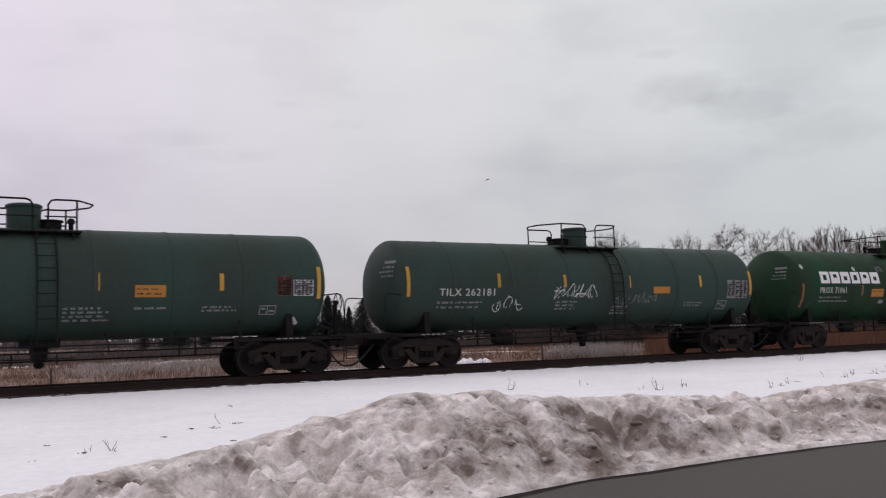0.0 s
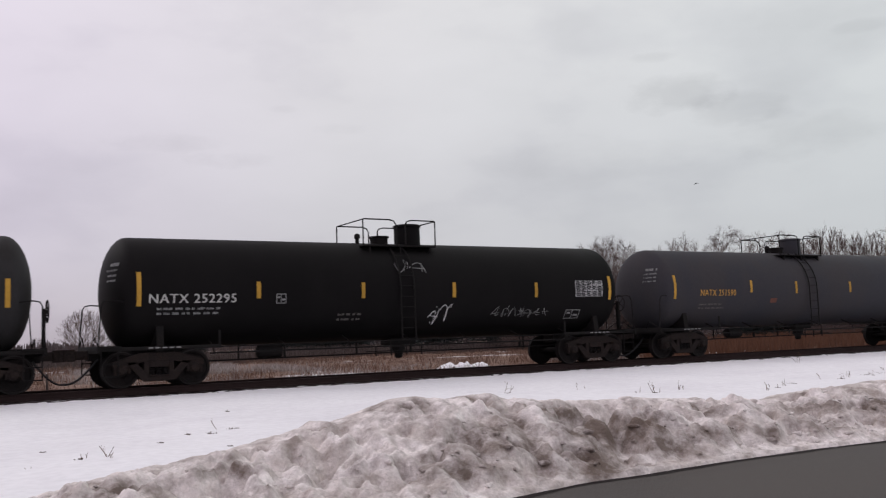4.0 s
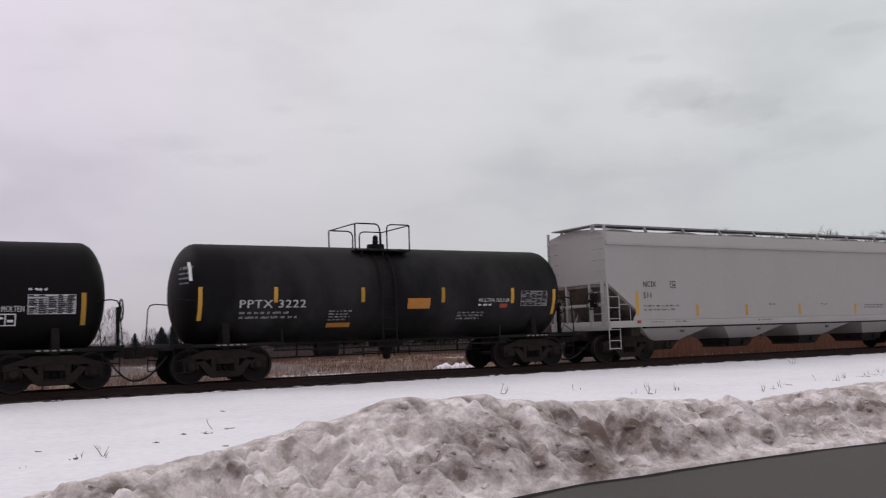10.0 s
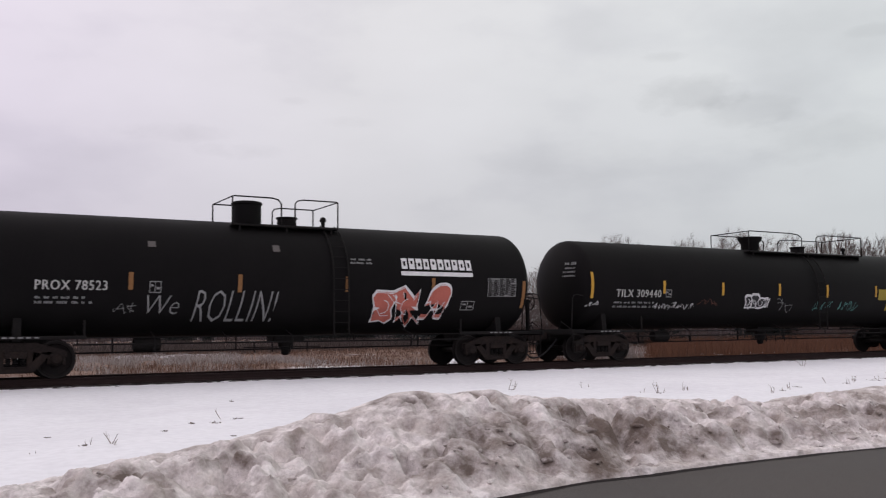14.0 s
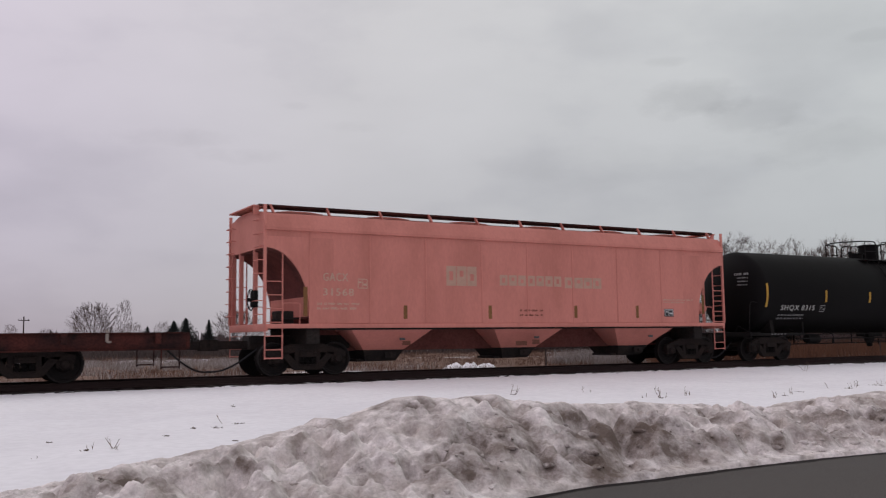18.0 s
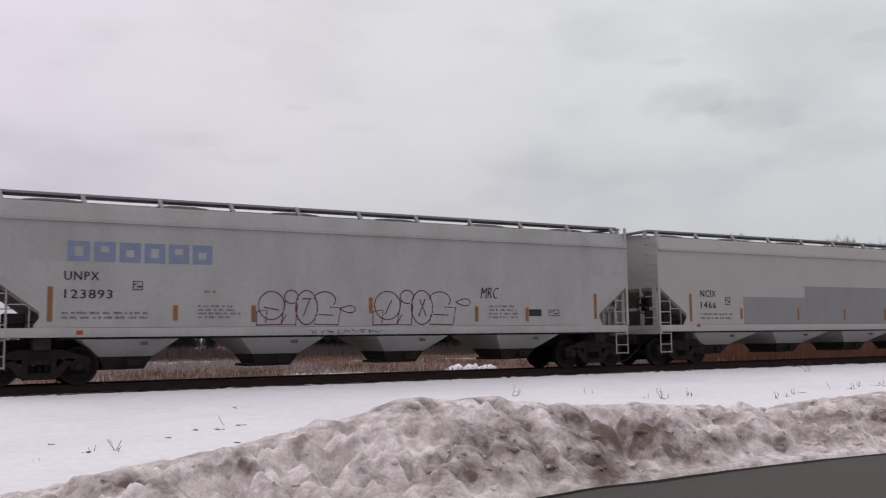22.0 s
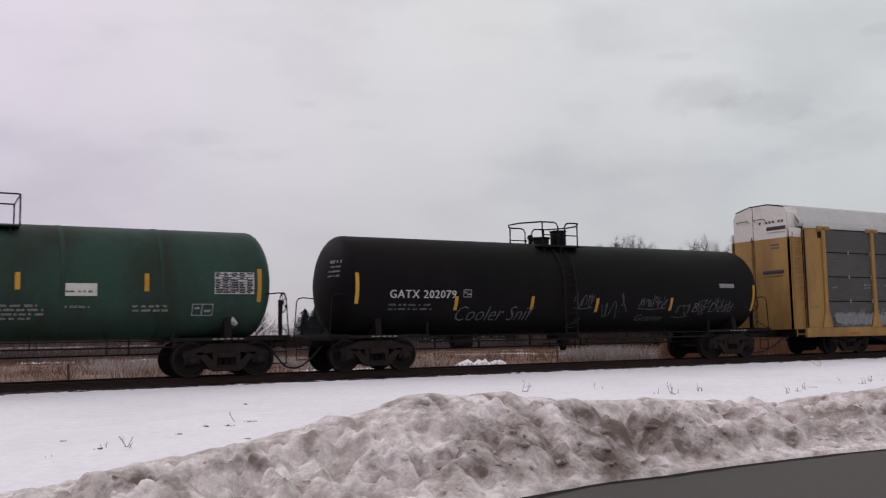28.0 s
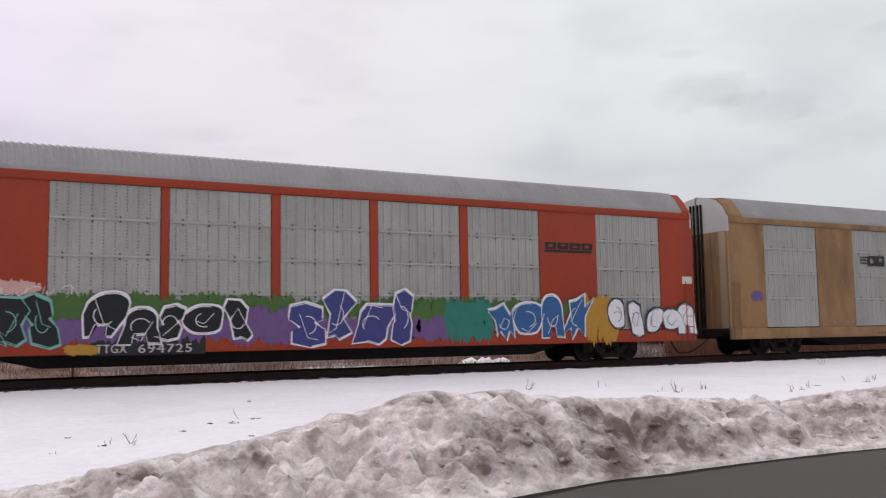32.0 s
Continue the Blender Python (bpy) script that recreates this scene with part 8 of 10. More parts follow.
def hooded_doors(car, d, e):
    """Folding end doors under a faceted pale hood: two tall leaves, corner columns, latch plates and a lock rod."""
    gable = [(-1.28, 4.44), (-1.28, 5.36), (-1.15, 5.58), (-0.45, 5.735), (0.45, 5.735), (1.15, 5.58), (1.28, 5.36), (1.28, 4.44)]
    part("end_hood", G().loft([[(x, y, z) for y, z in gable] for x in (d + 0.012, e)]), CREAM_DOOR, car, "pale faceted end hood", angle=20)
    for y0, y1 in ((-1.27, 0.285), (0.315, 1.27)):
        part("end_door", G().box(d - 0.05, d, y0, y1, 0.98, 4.42, 0.01), RACK_YELLOW, car, "flat painted end door leaf")
        outer = [(1.27, 5.35), (1.14, 5.56), (0.45, 5.715)] if y0 > 0 else [(-1.27, 5.35), (-1.14, 5.56), (-0.45, 5.715)]
        inner = [(0.315, 5.715), (0.315, 4.424), (1.27, 4.424)] if y0 > 0 else [(0.285, 5.715), (0.285, 4.424), (-1.27, 4.424)]
        pts = outer + inner
        part("door_head", G().prism(pts if y0 < 0 else pts[::-1], "x", d - 0.05, d), CREAM_DOOR, car, "pale upper door leaf")
    trim = G()
    for (y0, z0), (y1, z1) in zip(gable[2:5], gable[3:6]):
        rod(trim, [(d - 0.03, y0, z0 + 0.012), (d - 0.03, y1, z1 + 0.012)], 0.022)
    part("hood_seal", trim, STEEL, car, "dark rubber edge seal")
    part("seam_strip", G().box(d - 0.04, d - 0.004, 0.286, 0.314, 1.0, 5.7), STEEL, car)
    lock = G()
    rod(lock, [(d - 0.08, 0.36, 1.1), (d - 0.08, 0.36, 4.55)], 0.018)
    for z in (1.5, 2.6, 3.7, 4.4):
        lock.box(d - 0.10, d - 0.05, 0.31, 0.41, z - 0.05, z + 0.05, 0.01)
    part("lock_rod", lock, RACK_RUST, car, "rusty lock rod")
    part("lock_lever", G().box(d - 0.13, d - 0.10, 0.34, 0.42, 2.05, 2.50, 0.01), CREAM_DOOR, car, "white lock lever")
    for y0, y1, z in ((-1.08, -0.10, 3.08), (0.78, 1.24, 3.08), (-1.26, -0.36, 4.74)):
        part("door_plate", G().box(d - 0.075, d - 0.05, y0, y1, z, z + 0.13, 0.008), DARK_TAG, car)
        part("plate_ledge", G().box(d - 0.085, d - 0.05, y0 + 0.04, y1, z - 0.09, z - 0.03, 0.008), CREAM_DOOR if z > 4 else RACK_YELLOW, car)
    for y0, y1 in ((-0.30, 0.2), (0.5, 1.05)):
        grab = G()
        rod(grab, [(d - 0.05, y0, 5.12), (d - 0.12, y0, 5.20), (d - 0.12, y1, 5.20), (d - 0.05, y1, 5.12)], 0.014)
        part("grab_bar", grab, STEEL, car)
    for y in (-0.05, -0.36, -0.52, -0.68, -0.95, -1.10):
        part("lettering_bar", G().box(d - 0.056, d - 0.05, y - 0.055, y + 0.055, 5.0, 5.10), SCREEN_GREY, car)
    for z in (4.02, 4.14):
        part("lettering_bar", G().box(d - 0.056, d - 0.05, -0.92, -0.52, z, z + 0.06), SCREEN_GREY, car)


def ns_rack(label, trucks, ends, marks):
    mid = (trucks[0] + trucks[1]) / 2
    car = car_empty("car_carrier", mid, label, "rail car carrier")
    a, b = ends[0] - mid, ends[1] - mid
    rack_base(car, mid, trucks, a - 0.1, b + 0.1, RACK_YELLOW, (0.68, 1.03))
    rack_roof(car, a - 0.2, b + 0.2, ROOF_WHITE)
    for s in (-1, 1):
        part("roof_rail", G().box(a, b, min(s * 1.44, s * 1.53), max(s * 1.44, s * 1.53), 4.78, 4.95, 0.02), ROOF_WHITE, car)
    posts = [p - mid for p in NS_POSTS]
    walls = [(a, posts[0] - 0.05)] + [(posts[-1] + 0.05, b)]
    for s in (-1, 1):
        for x in posts:
            g = G().box(x - 0.10, x + 0.10, min(s * 1.47, s * 1.56), max(s * 1.47, s * 1.56), 1.55, 4.80, 0.015)
            g.prism([(x - 0.30, 1.03), (x + 0.30, 1.03), (x + 0.11, 1.62), (x - 0.11, 1.62)], "y", min(s * 1.47, s * 1.555), max(s * 1.47, s * 1.555))
            g.box(x - 0.36, x + 0.36, min(s * 1.48, s * 1.56), max(s * 1.48, s * 1.56), 4.72, 4.86, 0.015)
            part("post", g, RACK_YELLOW, car)
        for x0, x1 in walls:
            part("end_wall", G().box(x0, x1, min(s * 1.42, s * 1.50), max(s * 1.42, s * 1.50), 1.0, 4.82, 0.012), RACK_YELLOW, car, "yellow end panel")
    lip = [1.05, 2.02, 2.95, 3.88, 4.765]
    clip = mesh_of("screen_clip", G().box(-0.025, 0.025, -1.51, -1.47, -0.075, 0.075, 0.006), CLIP_GREY)
    for k in range(len(posts) - 1):
        for z0, z1 in zip(lip[:-1], lip[1:]):
            sheet_panel(car, "side_screen", posts[k] + 0.02, posts[k + 1] - 0.02, z0 + 0.022, z1 - 0.022, SCREEN_GREY, False, ridge=0.022)
        for y in (-1.43, 1.43):
            part("screen_backing", G().box(posts[k], posts[k + 1], y - 0.01, y + 0.01, 1.0, 4.8), STEEL, car)
        for z in lip[1:-1]:
            for x in (posts[k] + 0.12, (posts[k] + posts[k + 1]) / 2, posts[k + 1] - 0.12):
                part("screen_clip", clip, CLIP_GREY, car, at=pose(x, 0, z))
    for s, e in ((-1, a), (1, b)):
        if s > 0:
            end_doors(car, e, s, ROOF_WHITE, RACK_YELLOW, [(-1.05, 0.04, RACK_YELLOW), (0.55, 0.04, RACK_YELLOW)], 0.02)
        else:
            hooded_doors(car, e - 0.62, e)
        reach = 0.92 if s > 0 else 0.66
        for y in (-1.41, 1.41):
            part("door_leaf", G().box(min(e + s * 0.06, e + s * reach), max(e + s * 0.06, e + s * reach), y - 0.03, y + 0.03, 0.98, 4.42, 0.02), RACK_YELLOW, car, "riveted yellow door leaf")
            part("leaf_cap", G().box(min(e + s * 0.06, e + s * reach), max(e + s * 0.06, e + s * reach), y - 0.04, y + 0.04, 4.422, 4.76, 0.02), CREAM_DOOR if s < 0 else ROOF_WHITE, car)
            if s > 0:
                part("leaf_edge", G().box(e + 0.922, e + 0.97, y - 0.035, y + 0.035, 0.98, 4.55, 0.008), WHITE_PAINT, car)
            rivets = G()
            for k in range(8):
                for x in (e + s * 0.18, e + s * (reach - 0.12)):
                    rivets.box(x - 0.022, x + 0.022, y + math.copysign(0.03, y) - 0.012, y + math.copysign(0.03, y) + 0.012, 1.25 + 0.42 * k, 1.295 + 0.42 * k, 0.006)
            tagged(part("rivets", rivets, BEAM_YELLOW, car), kind="stuff")
        lad = G()
        rails = (e - s * 0.1, e - s * 0.5) if s > 0 else (e - 0.62, e - 0.16)
        y = -1.57 if s > 0 else -1.50
        for x in rails:
            rod(lad, [(x, y, 0.72), (x, y, 4.6)], 0.016)
        for k in range(11):
            rod(lad, [(rails[0], y, 0.8 + 0.36 * k), (rails[1], y, 0.8 + 0.36 * k)], 0.012)
        part("corner_ladder", lad, RACK_YELLOW, car)
        part("door_rod", G().box(min(e - s * 0.02, e + s * 0.02), max(e - s * 0.02, e + s * 0.02), -1.53, -1.49, 1.0, 4.7, 0.006), STEEL, car)
    rng = random.Random(12)
    for x in posts[:-1]:
        if rng.random() < 0.8:
            u, w = x + rng.uniform(0.5, 1.6), rng.uniform(0.25, 0.75)
            z = rng.uniform(0.74, 0.80)
            part("worn_plate", G().box(u, u + w, -1.536, -1.528, z, z + rng.uniform(0.10, 0.17), 0.003), RACK_RUST if rng.random() < 0.35 else WORN_OCHRE, car, "worn rusty sill plate")
    part("wall_vent", G().box(a + 0.75, a + 1.05, -1.512, -1.49, 4.42, 4.66, 0.006), STEEL, car)
    side, low = Side(1.50), Side(1.535)
    for row in marks:
        mark(car, low if row[3] < 1.0 else side, *row, lift=0.004)
    return car


def panel_rack(label, trucks, ends, wall_mat, panels, roof_mat, marks, door_mat, sill_mat=None, upper_mat=None, tiers=(1.0, 2.05, 2.95, 3.85, 4.72), over=0.0):
    """A car carrier with a smooth painted wall and ribbed grey panels set into it."""
    mid = (trucks[0] + trucks[1]) / 2
    car = car_empty("car_carrier", mid, label, "rail car carrier")
    a, b = ends[0] - mid, ends[1] - mid
    upper_mat = upper_mat or ROOF_WHITE
    rack_base(car, mid, trucks, a - 0.1, b + 0.1, sill_mat or wall_mat, (0.60, 0.98))
    rack_roof(car, a + 0.7 - over, b - 0.35, roof_mat)
    part("roof_end", G().loft([[(x, y, z) for y, z in ((-1.5, 4.85), (-1.48, 5.02), (-1.22, 5.38), (-0.95, 5.64), (0, 5.8), (0.95, 5.64), (1.22, 5.38), (1.48, 5.02), (1.5, 4.85))] for x in (a - over, a + 0.7 - over)]), wall_mat, car, angle=20)
    part("roof_end", G().loft([[(x, y, z) for y, z in ((-1.5, 4.85), (-1.48, 5.02), (-1.22, 5.38), (-0.95, 5.64), (0, 5.8), (0.95, 5.64), (1.22, 5.38), (1.48, 5.02), (1.5, 4.85))] for x in (b - 0.35, b)]), wall_mat, car, angle=20)
    edges = sorted((p[0], p[1]) for p in panels)
    x = a
    solid = []
    for p0, p1 in edges:
        if p0 > x + 0.01:
            solid.append((x, p0))
        x = p1
    if x < b - 0.01:
        solid.append((x, b))
    for s in (-1, 1):
        for x0, x1 in solid:
            part("wall_panel", G().box(x0, x1, min(s * 1.44, s * 1.50), max(s * 1.44, s * 1.50), 0.97, 4.87, 0.01), wall_mat, car, "painted steel wall panel")
        part("top_rail", G().box(a, b, min(s * 1.46, s * 1.53), max(s * 1.46, s * 1.53), 4.72, 4.93, 0.015), wall_mat, car)
    for p0, p1 in edges:
        for z0, z1 in zip(tiers[:-1], tiers[1:]):
            sheet_panel(car, "side_screen", p0 + 0.015, p1 - 0.015, z0 + 0.012, z1 - 0.012, SCREEN_LIGHT, True, step=0.10, ridge=0.010)
        for y in (-1.4325, 1.4325):
            part("screen_backing", G().box(p0, p1, y - 0.0125, y + 0.0125, 0.97, 4.8), STEEL, car)
        seam = G()
        for z in tiers[1:-1]:
            seam.box(p0 + 0.02, p1 - 0.02, -1.496, -1.47, z - 0.03, z + 0.03, 0.004)
        part("screen_seam", seam, SCREEN_LIGHT, car)
        bolts = G()
        n = 4
        for z in tiers[1:-1]:
            for k in range(n):
                q = p0 + (p1 - p0) * (k + 0.5) / n
                for dz in (-0.06, 0.06):
                    bolts.box(q - 0.018, q + 0.018, -1.503, -1.49, z + dz - 0.018, z + dz + 0.018)
        tagged(part("screen_bolts", bolts, STEEL, car), kind="stuff")
        holes = G()
        for q in range(int((p1 - p0) / 0.27)):
            x = p0 + 0.16 + q * 0.27
            for k in range(44):
                z = tiers[0] + 0.1 + 0.083 * k
                if z < tiers[-1] - 0.05 and (q % 3 or k % 11 > 2):
                    holes.add([(x - 0.011, -1.4835, z - 0.017), (x + 0.011, -1.4835, z - 0.017), (x + 0.011, -1.4835, z + 0.017), (x - 0.011, -1.4835, z + 0.017)], [(0, 1, 2, 3)])
        tagged(part("perforation", holes, SCREEN_GREY, car, "rows of small dark holes", angle=0), kind="stuff")
    for s, e in ((-1, a), (1, b)):
        if s < 0 and over:
            for y in (-1.46, 1.46):
                part("side_leaf", G().box(e - over + 0.01, e - 0.004, y - 0.03, y + 0.03, 0.97, 4.87, 0.01), wall_mat, car)
        end_doors(car, e - (over if s < 0 else 0.0), s, upper_mat, wall_mat, [(-1.22, 0.16, door_mat), (-0.62, 0.05, wall_mat), (0.55, 0.05, wall_mat), (1.2, 0.06, DARK_TAG)])
        lad = G()
        for x in (e - s * 0.05, e - s * 0.35):
            rod(lad, [(x, -1.56, 0.66), (x, -1.56, 2.6)], 0.014)
        for k in range(6):
            rod(lad, [(e - s * 0.05, -1.56, 0.7 + 0.36 * k), (e - s * 0.35, -1.56, 0.7 + 0.36 * k)], 0.011)
        part("corner_ladder", lad, wall_mat, car)
    side, low = Side(1.505), Side(1.535)
    for row in marks:
        mark(car, low if row[3] < 0.985 else side, *row, lift=0.004)
    return car


DARK_TAG = paint(0.045, 0.035, 0.045)
RACK_YELLOW = material("aged_yellow_paint", (0.275, 0.162, 0.050), rough=0.65, vary=0.06, grain=20, stain=0.9, stain_colour=(0.15, 0.075, 0.035), stain_amount=0.7, bump=0.05, streak=0.7, span=(0.42, 0.66))
RACK_TAN = material("tan_yellow_paint", (0.25, 0.15, 0.068), rough=0.65, vary=0.06, grain=20, stain=0.9, stain_colour=(0.13, 0.072, 0.04), stain_amount=0.8, bump=0.05, streak=0.7, span=(0.42, 0.66))
RACK_ORANGE = material("orange_red_paint", (0.265, 0.037, 0.013), rough=0.55, vary=0.05, grain=20, stain=0.9, stain_colour=(0.19, 0.035, 0.02), stain_amount=0.5, bump=0.05, streak=0.6, span=(0.42, 0.66))
ROOF_WHITE = material("pale_roof_metal", (0.455, 0.46, 0.445), rough=0.5, metal=0.2, vary=0.05, grain=20, stain=0.8, stain_colour=(0.38, 0.37, 0.345), stain_amount=0.6, bump=0.05)
CREAM_DOOR = material("cream_door_paint", (0.62, 0.60, 0.56), rough=0.6, metal=0.0, vary=0.08, grain=20, stain=1.2, stain_colour=(0.36, 0.28, 0.20), stain_amount=0.5, bump=0.05, streak=0.5, span=(0.5, 0.75))
WORN_OCHRE = material("worn_ochre_paint", (0.24, 0.115, 0.04), rough=0.75, vary=0.2, grain=20, bump=0.08)
RACK_RUST = material("rusty_door_rod", (0.16, 0.075, 0.04), rough=0.8, vary=0.2, grain=20, bump=0.1)
ROOF_GREY = material("galvanised_roof_metal", (0.27, 0.273, 0.268), rough=0.5, metal=0.35, vary=0.06, grain=20, stain=0.8, stain_colour=(0.19, 0.19, 0.20), stain_amount=0.5, bump=0.05)
SCREEN_GREY = material("dull_galvanised_screen", (0.082, 0.080, 0.077), rough=0.6, metal=0.2, vary=0.12, grain=30, stain=1.2, stain_colour=(0.115, 0.110, 0.102), stain_amount=0.5, bump=0.1, spread=0.10, span=(0.42, 0.66))
SCREEN_LIGHT = material("light_galvanised_screen", (0.318, 0.325, 0.298), rough=0.5, metal=0.3, vary=0.07, grain=30, stain=1.2, stain_colour=(0.23, 0.235, 0.215), stain_amount=0.5, bump=0.05, streak=0.6, spread=0.05, span=(0.42, 0.66))
CLIP_GREY = paint(0.27, 0.245, 0.21)
DOOR_GREY = material("grey_end_door", (0.36, 0.355, 0.34), rough=0.6, metal=0.1, vary=0.1, grain=20, stain=1.0, stain_colour=(0.16, 0.12, 0.10), stain_amount=0.7, bump=0.08, streak=0.7, span=(0.42, 0.66))
DOOR_TAN = material("worn_tan_end_door", (0.30, 0.235, 0.155), rough=0.7, vary=0.1, grain=20, stain=1.0, stain_colour=(0.14, 0.095, 0.06), stain_amount=0.7, bump=0.08, streak=0.7)
FADED_WHITE = paint(0.26, 0.26, 0.265)
SILVER = paint(0.16, 0.162, 0.165)
SPRAY_DARK, SPRAY_BLACK = paint(0.025, 0.045, 0.05), paint(0.014, 0.016, 0.018)
SPRAY_LIME, SPRAY_GREEN = paint(0.12, 0.17, 0.045), paint(0.055, 0.12, 0.03)
SPRAY_PURPLE, SPRAY_INDIGO, SPRAY_BLUE = paint(0.13, 0.075, 0.19), paint(0.045, 0.05, 0.17), paint(0.03, 0.10, 0.24)
SPRAY_TEAL, SPRAY_MINT, SPRAY_MUSTARD, SPRAY_PINK = paint(0.025, 0.16, 0.12), paint(0.16, 0.38, 0.32), paint(0.36, 0.20, 0.03), paint(0.48, 0.30, 0.27)
NS_POSTS = (451.75, 454.62, 456.52, 459.36, 462.16, 465.08, 467.96, 470.77, 472.82, 475.58)
ns_rack("yellow car carrier with dull grey side screens", (453.6, 473.8), (450.7, 476.6), [
    ("patch", -6.84, -5.87, 3.77, 3.83, BLACK), ("patch", -6.81, -5.87, 3.69, 3.74, BLACK), ("patch", -6.77, -5.87, 3.61, 3.65, BLACK),
    ("patch", -6.74, -5.87, 3.51, 3.56, BLACK), ("logo", -5.83, -5.07, 3.47, 3.81, BLACK,2), ("logo", -6.15, -5.04, 3.22, 3.37, BLACK,7),
    ("logo", -6.14, -4.81, 3.02, 3.17, BLACK,8), ("plate", -8.01, -6.89, 0.69, 0.98, BLACK), ("text", -7.89, -7.03, 0.74, 0.94, LETTER,"TTGX"),
    ("plate", -6.64, -5.07, 0.70, 0.98, BLACK), ("text", -6.51, -5.21, 0.73, 0.94, LETTER,"160935"),
    ("mist", -11.55, -8.30, 1.06, 1.62, SILVER,14), ("mist", -8.40, -7.80, 1.45, 1.90, SILVER,3), ("scrawl", -11.50, -7.85, 1.08, 1.78, FADED_WHITE,11), ("scrawl", 1.16, 2.13, 0.72, 0.97, FADED_WHITE,5),
    ("logo", 4.99, 5.89, 0.71, 0.94, RED_CARD,3), ("scrawl", 5.71, 6.91, 1.29, 1.79, FADED_WHITE,4),
] + [
    ("bars", -12.80, -12.18, 1.74, 1.86, FADED,1), ("bars", -11.54, -11.24, 2.49, 2.60, FADED_WHITE,1),
    ("bars", -9.67, -9.26, 2.49, 2.72, FADED_WHITE,2), ("bars", -8.51, -7.91, 2.59, 2.68, FADED_WHITE,1),
    ("bars", -4.11, -2.57, 2.59, 2.69, FADED_WHITE,1), ("frame", 12.07, 12.57, 2.94, 3.34, BLACK),
])
panel_rack("orange car carrier with bright graffiti along its base", (482.4, 502.5), (479.4, 505.75), RACK_ORANGE, [(-11.72, -9.17), (-6.99, -4.40), (-4.20, -1.55), (-1.31, 1.29), (1.54, 4.18), (4.46, 7.01), (9.23, 11.89)], ROOF_GREY, [
    ("mist", -11.94, 8.75, 1.40, 2.02, SPRAY_GREEN,50), ("mist", -11.80, 4.96, 0.83, 1.50, SPRAY_PURPLE,45),
    ("mist", -13.05, -11.81, 1.39, 2.26, SPRAY_DARK,9), ("mist", -11.81, -9.04, 1.50, 2.14, SPRAY_LIME,10),
    ("mist", -9.19, -6.96, 1.33, 2.01, SPRAY_LIME,9), ("mist", -7.29, -0.88, 1.14, 2.12, SPRAY_GREEN,22),
    ("mist", -7.29, -5.59, 0.86, 1.45, SPRAY_PURPLE,8), ("mist", -2.61, -0.79, 0.70, 1.80, SPRAY_PURPLE,9),
    ("mist", 1.17, 3.74, 0.98, 1.99, SPRAY_GREEN,9), ("mist", 1.61, 4.46, 0.74, 1.47, SPRAY_PURPLE,9),
    ("mist", -13.13, -11.17, 0.59, 1.48, SPRAY_PURPLE,12), ("mist", 3.54, 5.28, 0.62, 2.03, SPRAY_TEAL,9),
    ("mist", 8.45, 10.03, 0.54, 2.12, SPRAY_MUSTARD,8), ("mist", -9.09, -7.09, 1.94, 2.36, SPRAY_PINK,7),
    ("mist", -9.94, -9.19, 0.68, 0.91, SPRAY_MUSTARD,4), ("mist", -6.63, -5.77, 0.57, 0.85, SPRAY_MUSTARD,4),
    ("mist", -12.60, -12.17, 0.68, 0.95, SPRAY_MUSTARD,3),
] + [
    ("patch", -6.01, -3.28, 0.56, 1.23, BLACK), ("text", -5.89, -5.19, 0.62, 0.83, LETTER,"TTGX"), ("text", -4.92, -3.63, 0.61, 0.82, LETTER,"694725"),
    ("logo", 7.20, 9.08, 3.53, 3.74, BLACK,4), ("patch", 7.19, 9.02, 3.43, 3.51, BLACK), ("plate", 12.84, 13.29, 2.51, 2.76, WHITE_CARD),
    ("bubble", -12.18, -9.50, 0.76, 2.00, (4,SPRAY_BLACK,GRAFF_WHITE)), ("bubble", -9.57, -6.71, 0.66, 2.09, (4,SPRAY_BLACK,SPRAY_MINT)),
    ("bubble", -6.07, -2.11, 0.82, 2.09, (5,SPRAY_BLACK,GRAFF_WHITE)), ("bubble", -1.16, 2.66, 0.74, 2.19, (4,SPRAY_INDIGO,GRAFF_WHITE)),
    ("bubble", 5.28, 8.74, 0.68, 2.20, (4,SPRAY_BLUE,GRAFF_WHITE)), ("bubble", 9.66, 13.29, 0.82, 2.07, (5,GRAFF_WHITE,SPRAY_DARK)),
    ("scrawl", -13.08, -11.92, 1.78, 2.78, SPRAY_MINT,5), ("scrawl", -9.04, -6.27, 1.94, 2.27, GRAFF_WHITE,6),
    ("scrawl", -13.06, -12.60, 0.69, 1.30, SPRAY_MINT,2), ("scrawl", -12.00, -11.52, 0.81, 1.22, SPRAY_MINT,2),
], DOOR_GREY, over=0.32)
panel_rack("tan yellow car carrier with pale grey panels", (510.5, 530.7), (507.6, 533.8), RACK_TAN, [(-11.27, -8.49), (-6.4, -3.8), (-3.6, -1.0), (-0.8, 1.8), (2.0, 4.6), (4.8, 7.4), (9.0, 11.5)], ROOF_GREY, [
    ("logo", -5.57, -4.53, 3.33, 3.73, BLACK,2), ("patch", -6.00, -5.56, 3.64, 3.69, BLACK), ("patch", -6.01, -5.57, 3.53, 3.58, BLACK),
    ("patch", -6.02, -5.58, 3.42, 3.46, BLACK), ("mist", -12.06, -11.43, 1.92, 2.32, SPRAY_PURPLE,4),
    ("scrawl", -7.93, -5.97, 1.06, 1.36, FADED_WHITE,5), ("bars", -5.24, -4.72, 0.65, 0.82, BLACK,1),
], DOOR_TAN)

lay_texts()

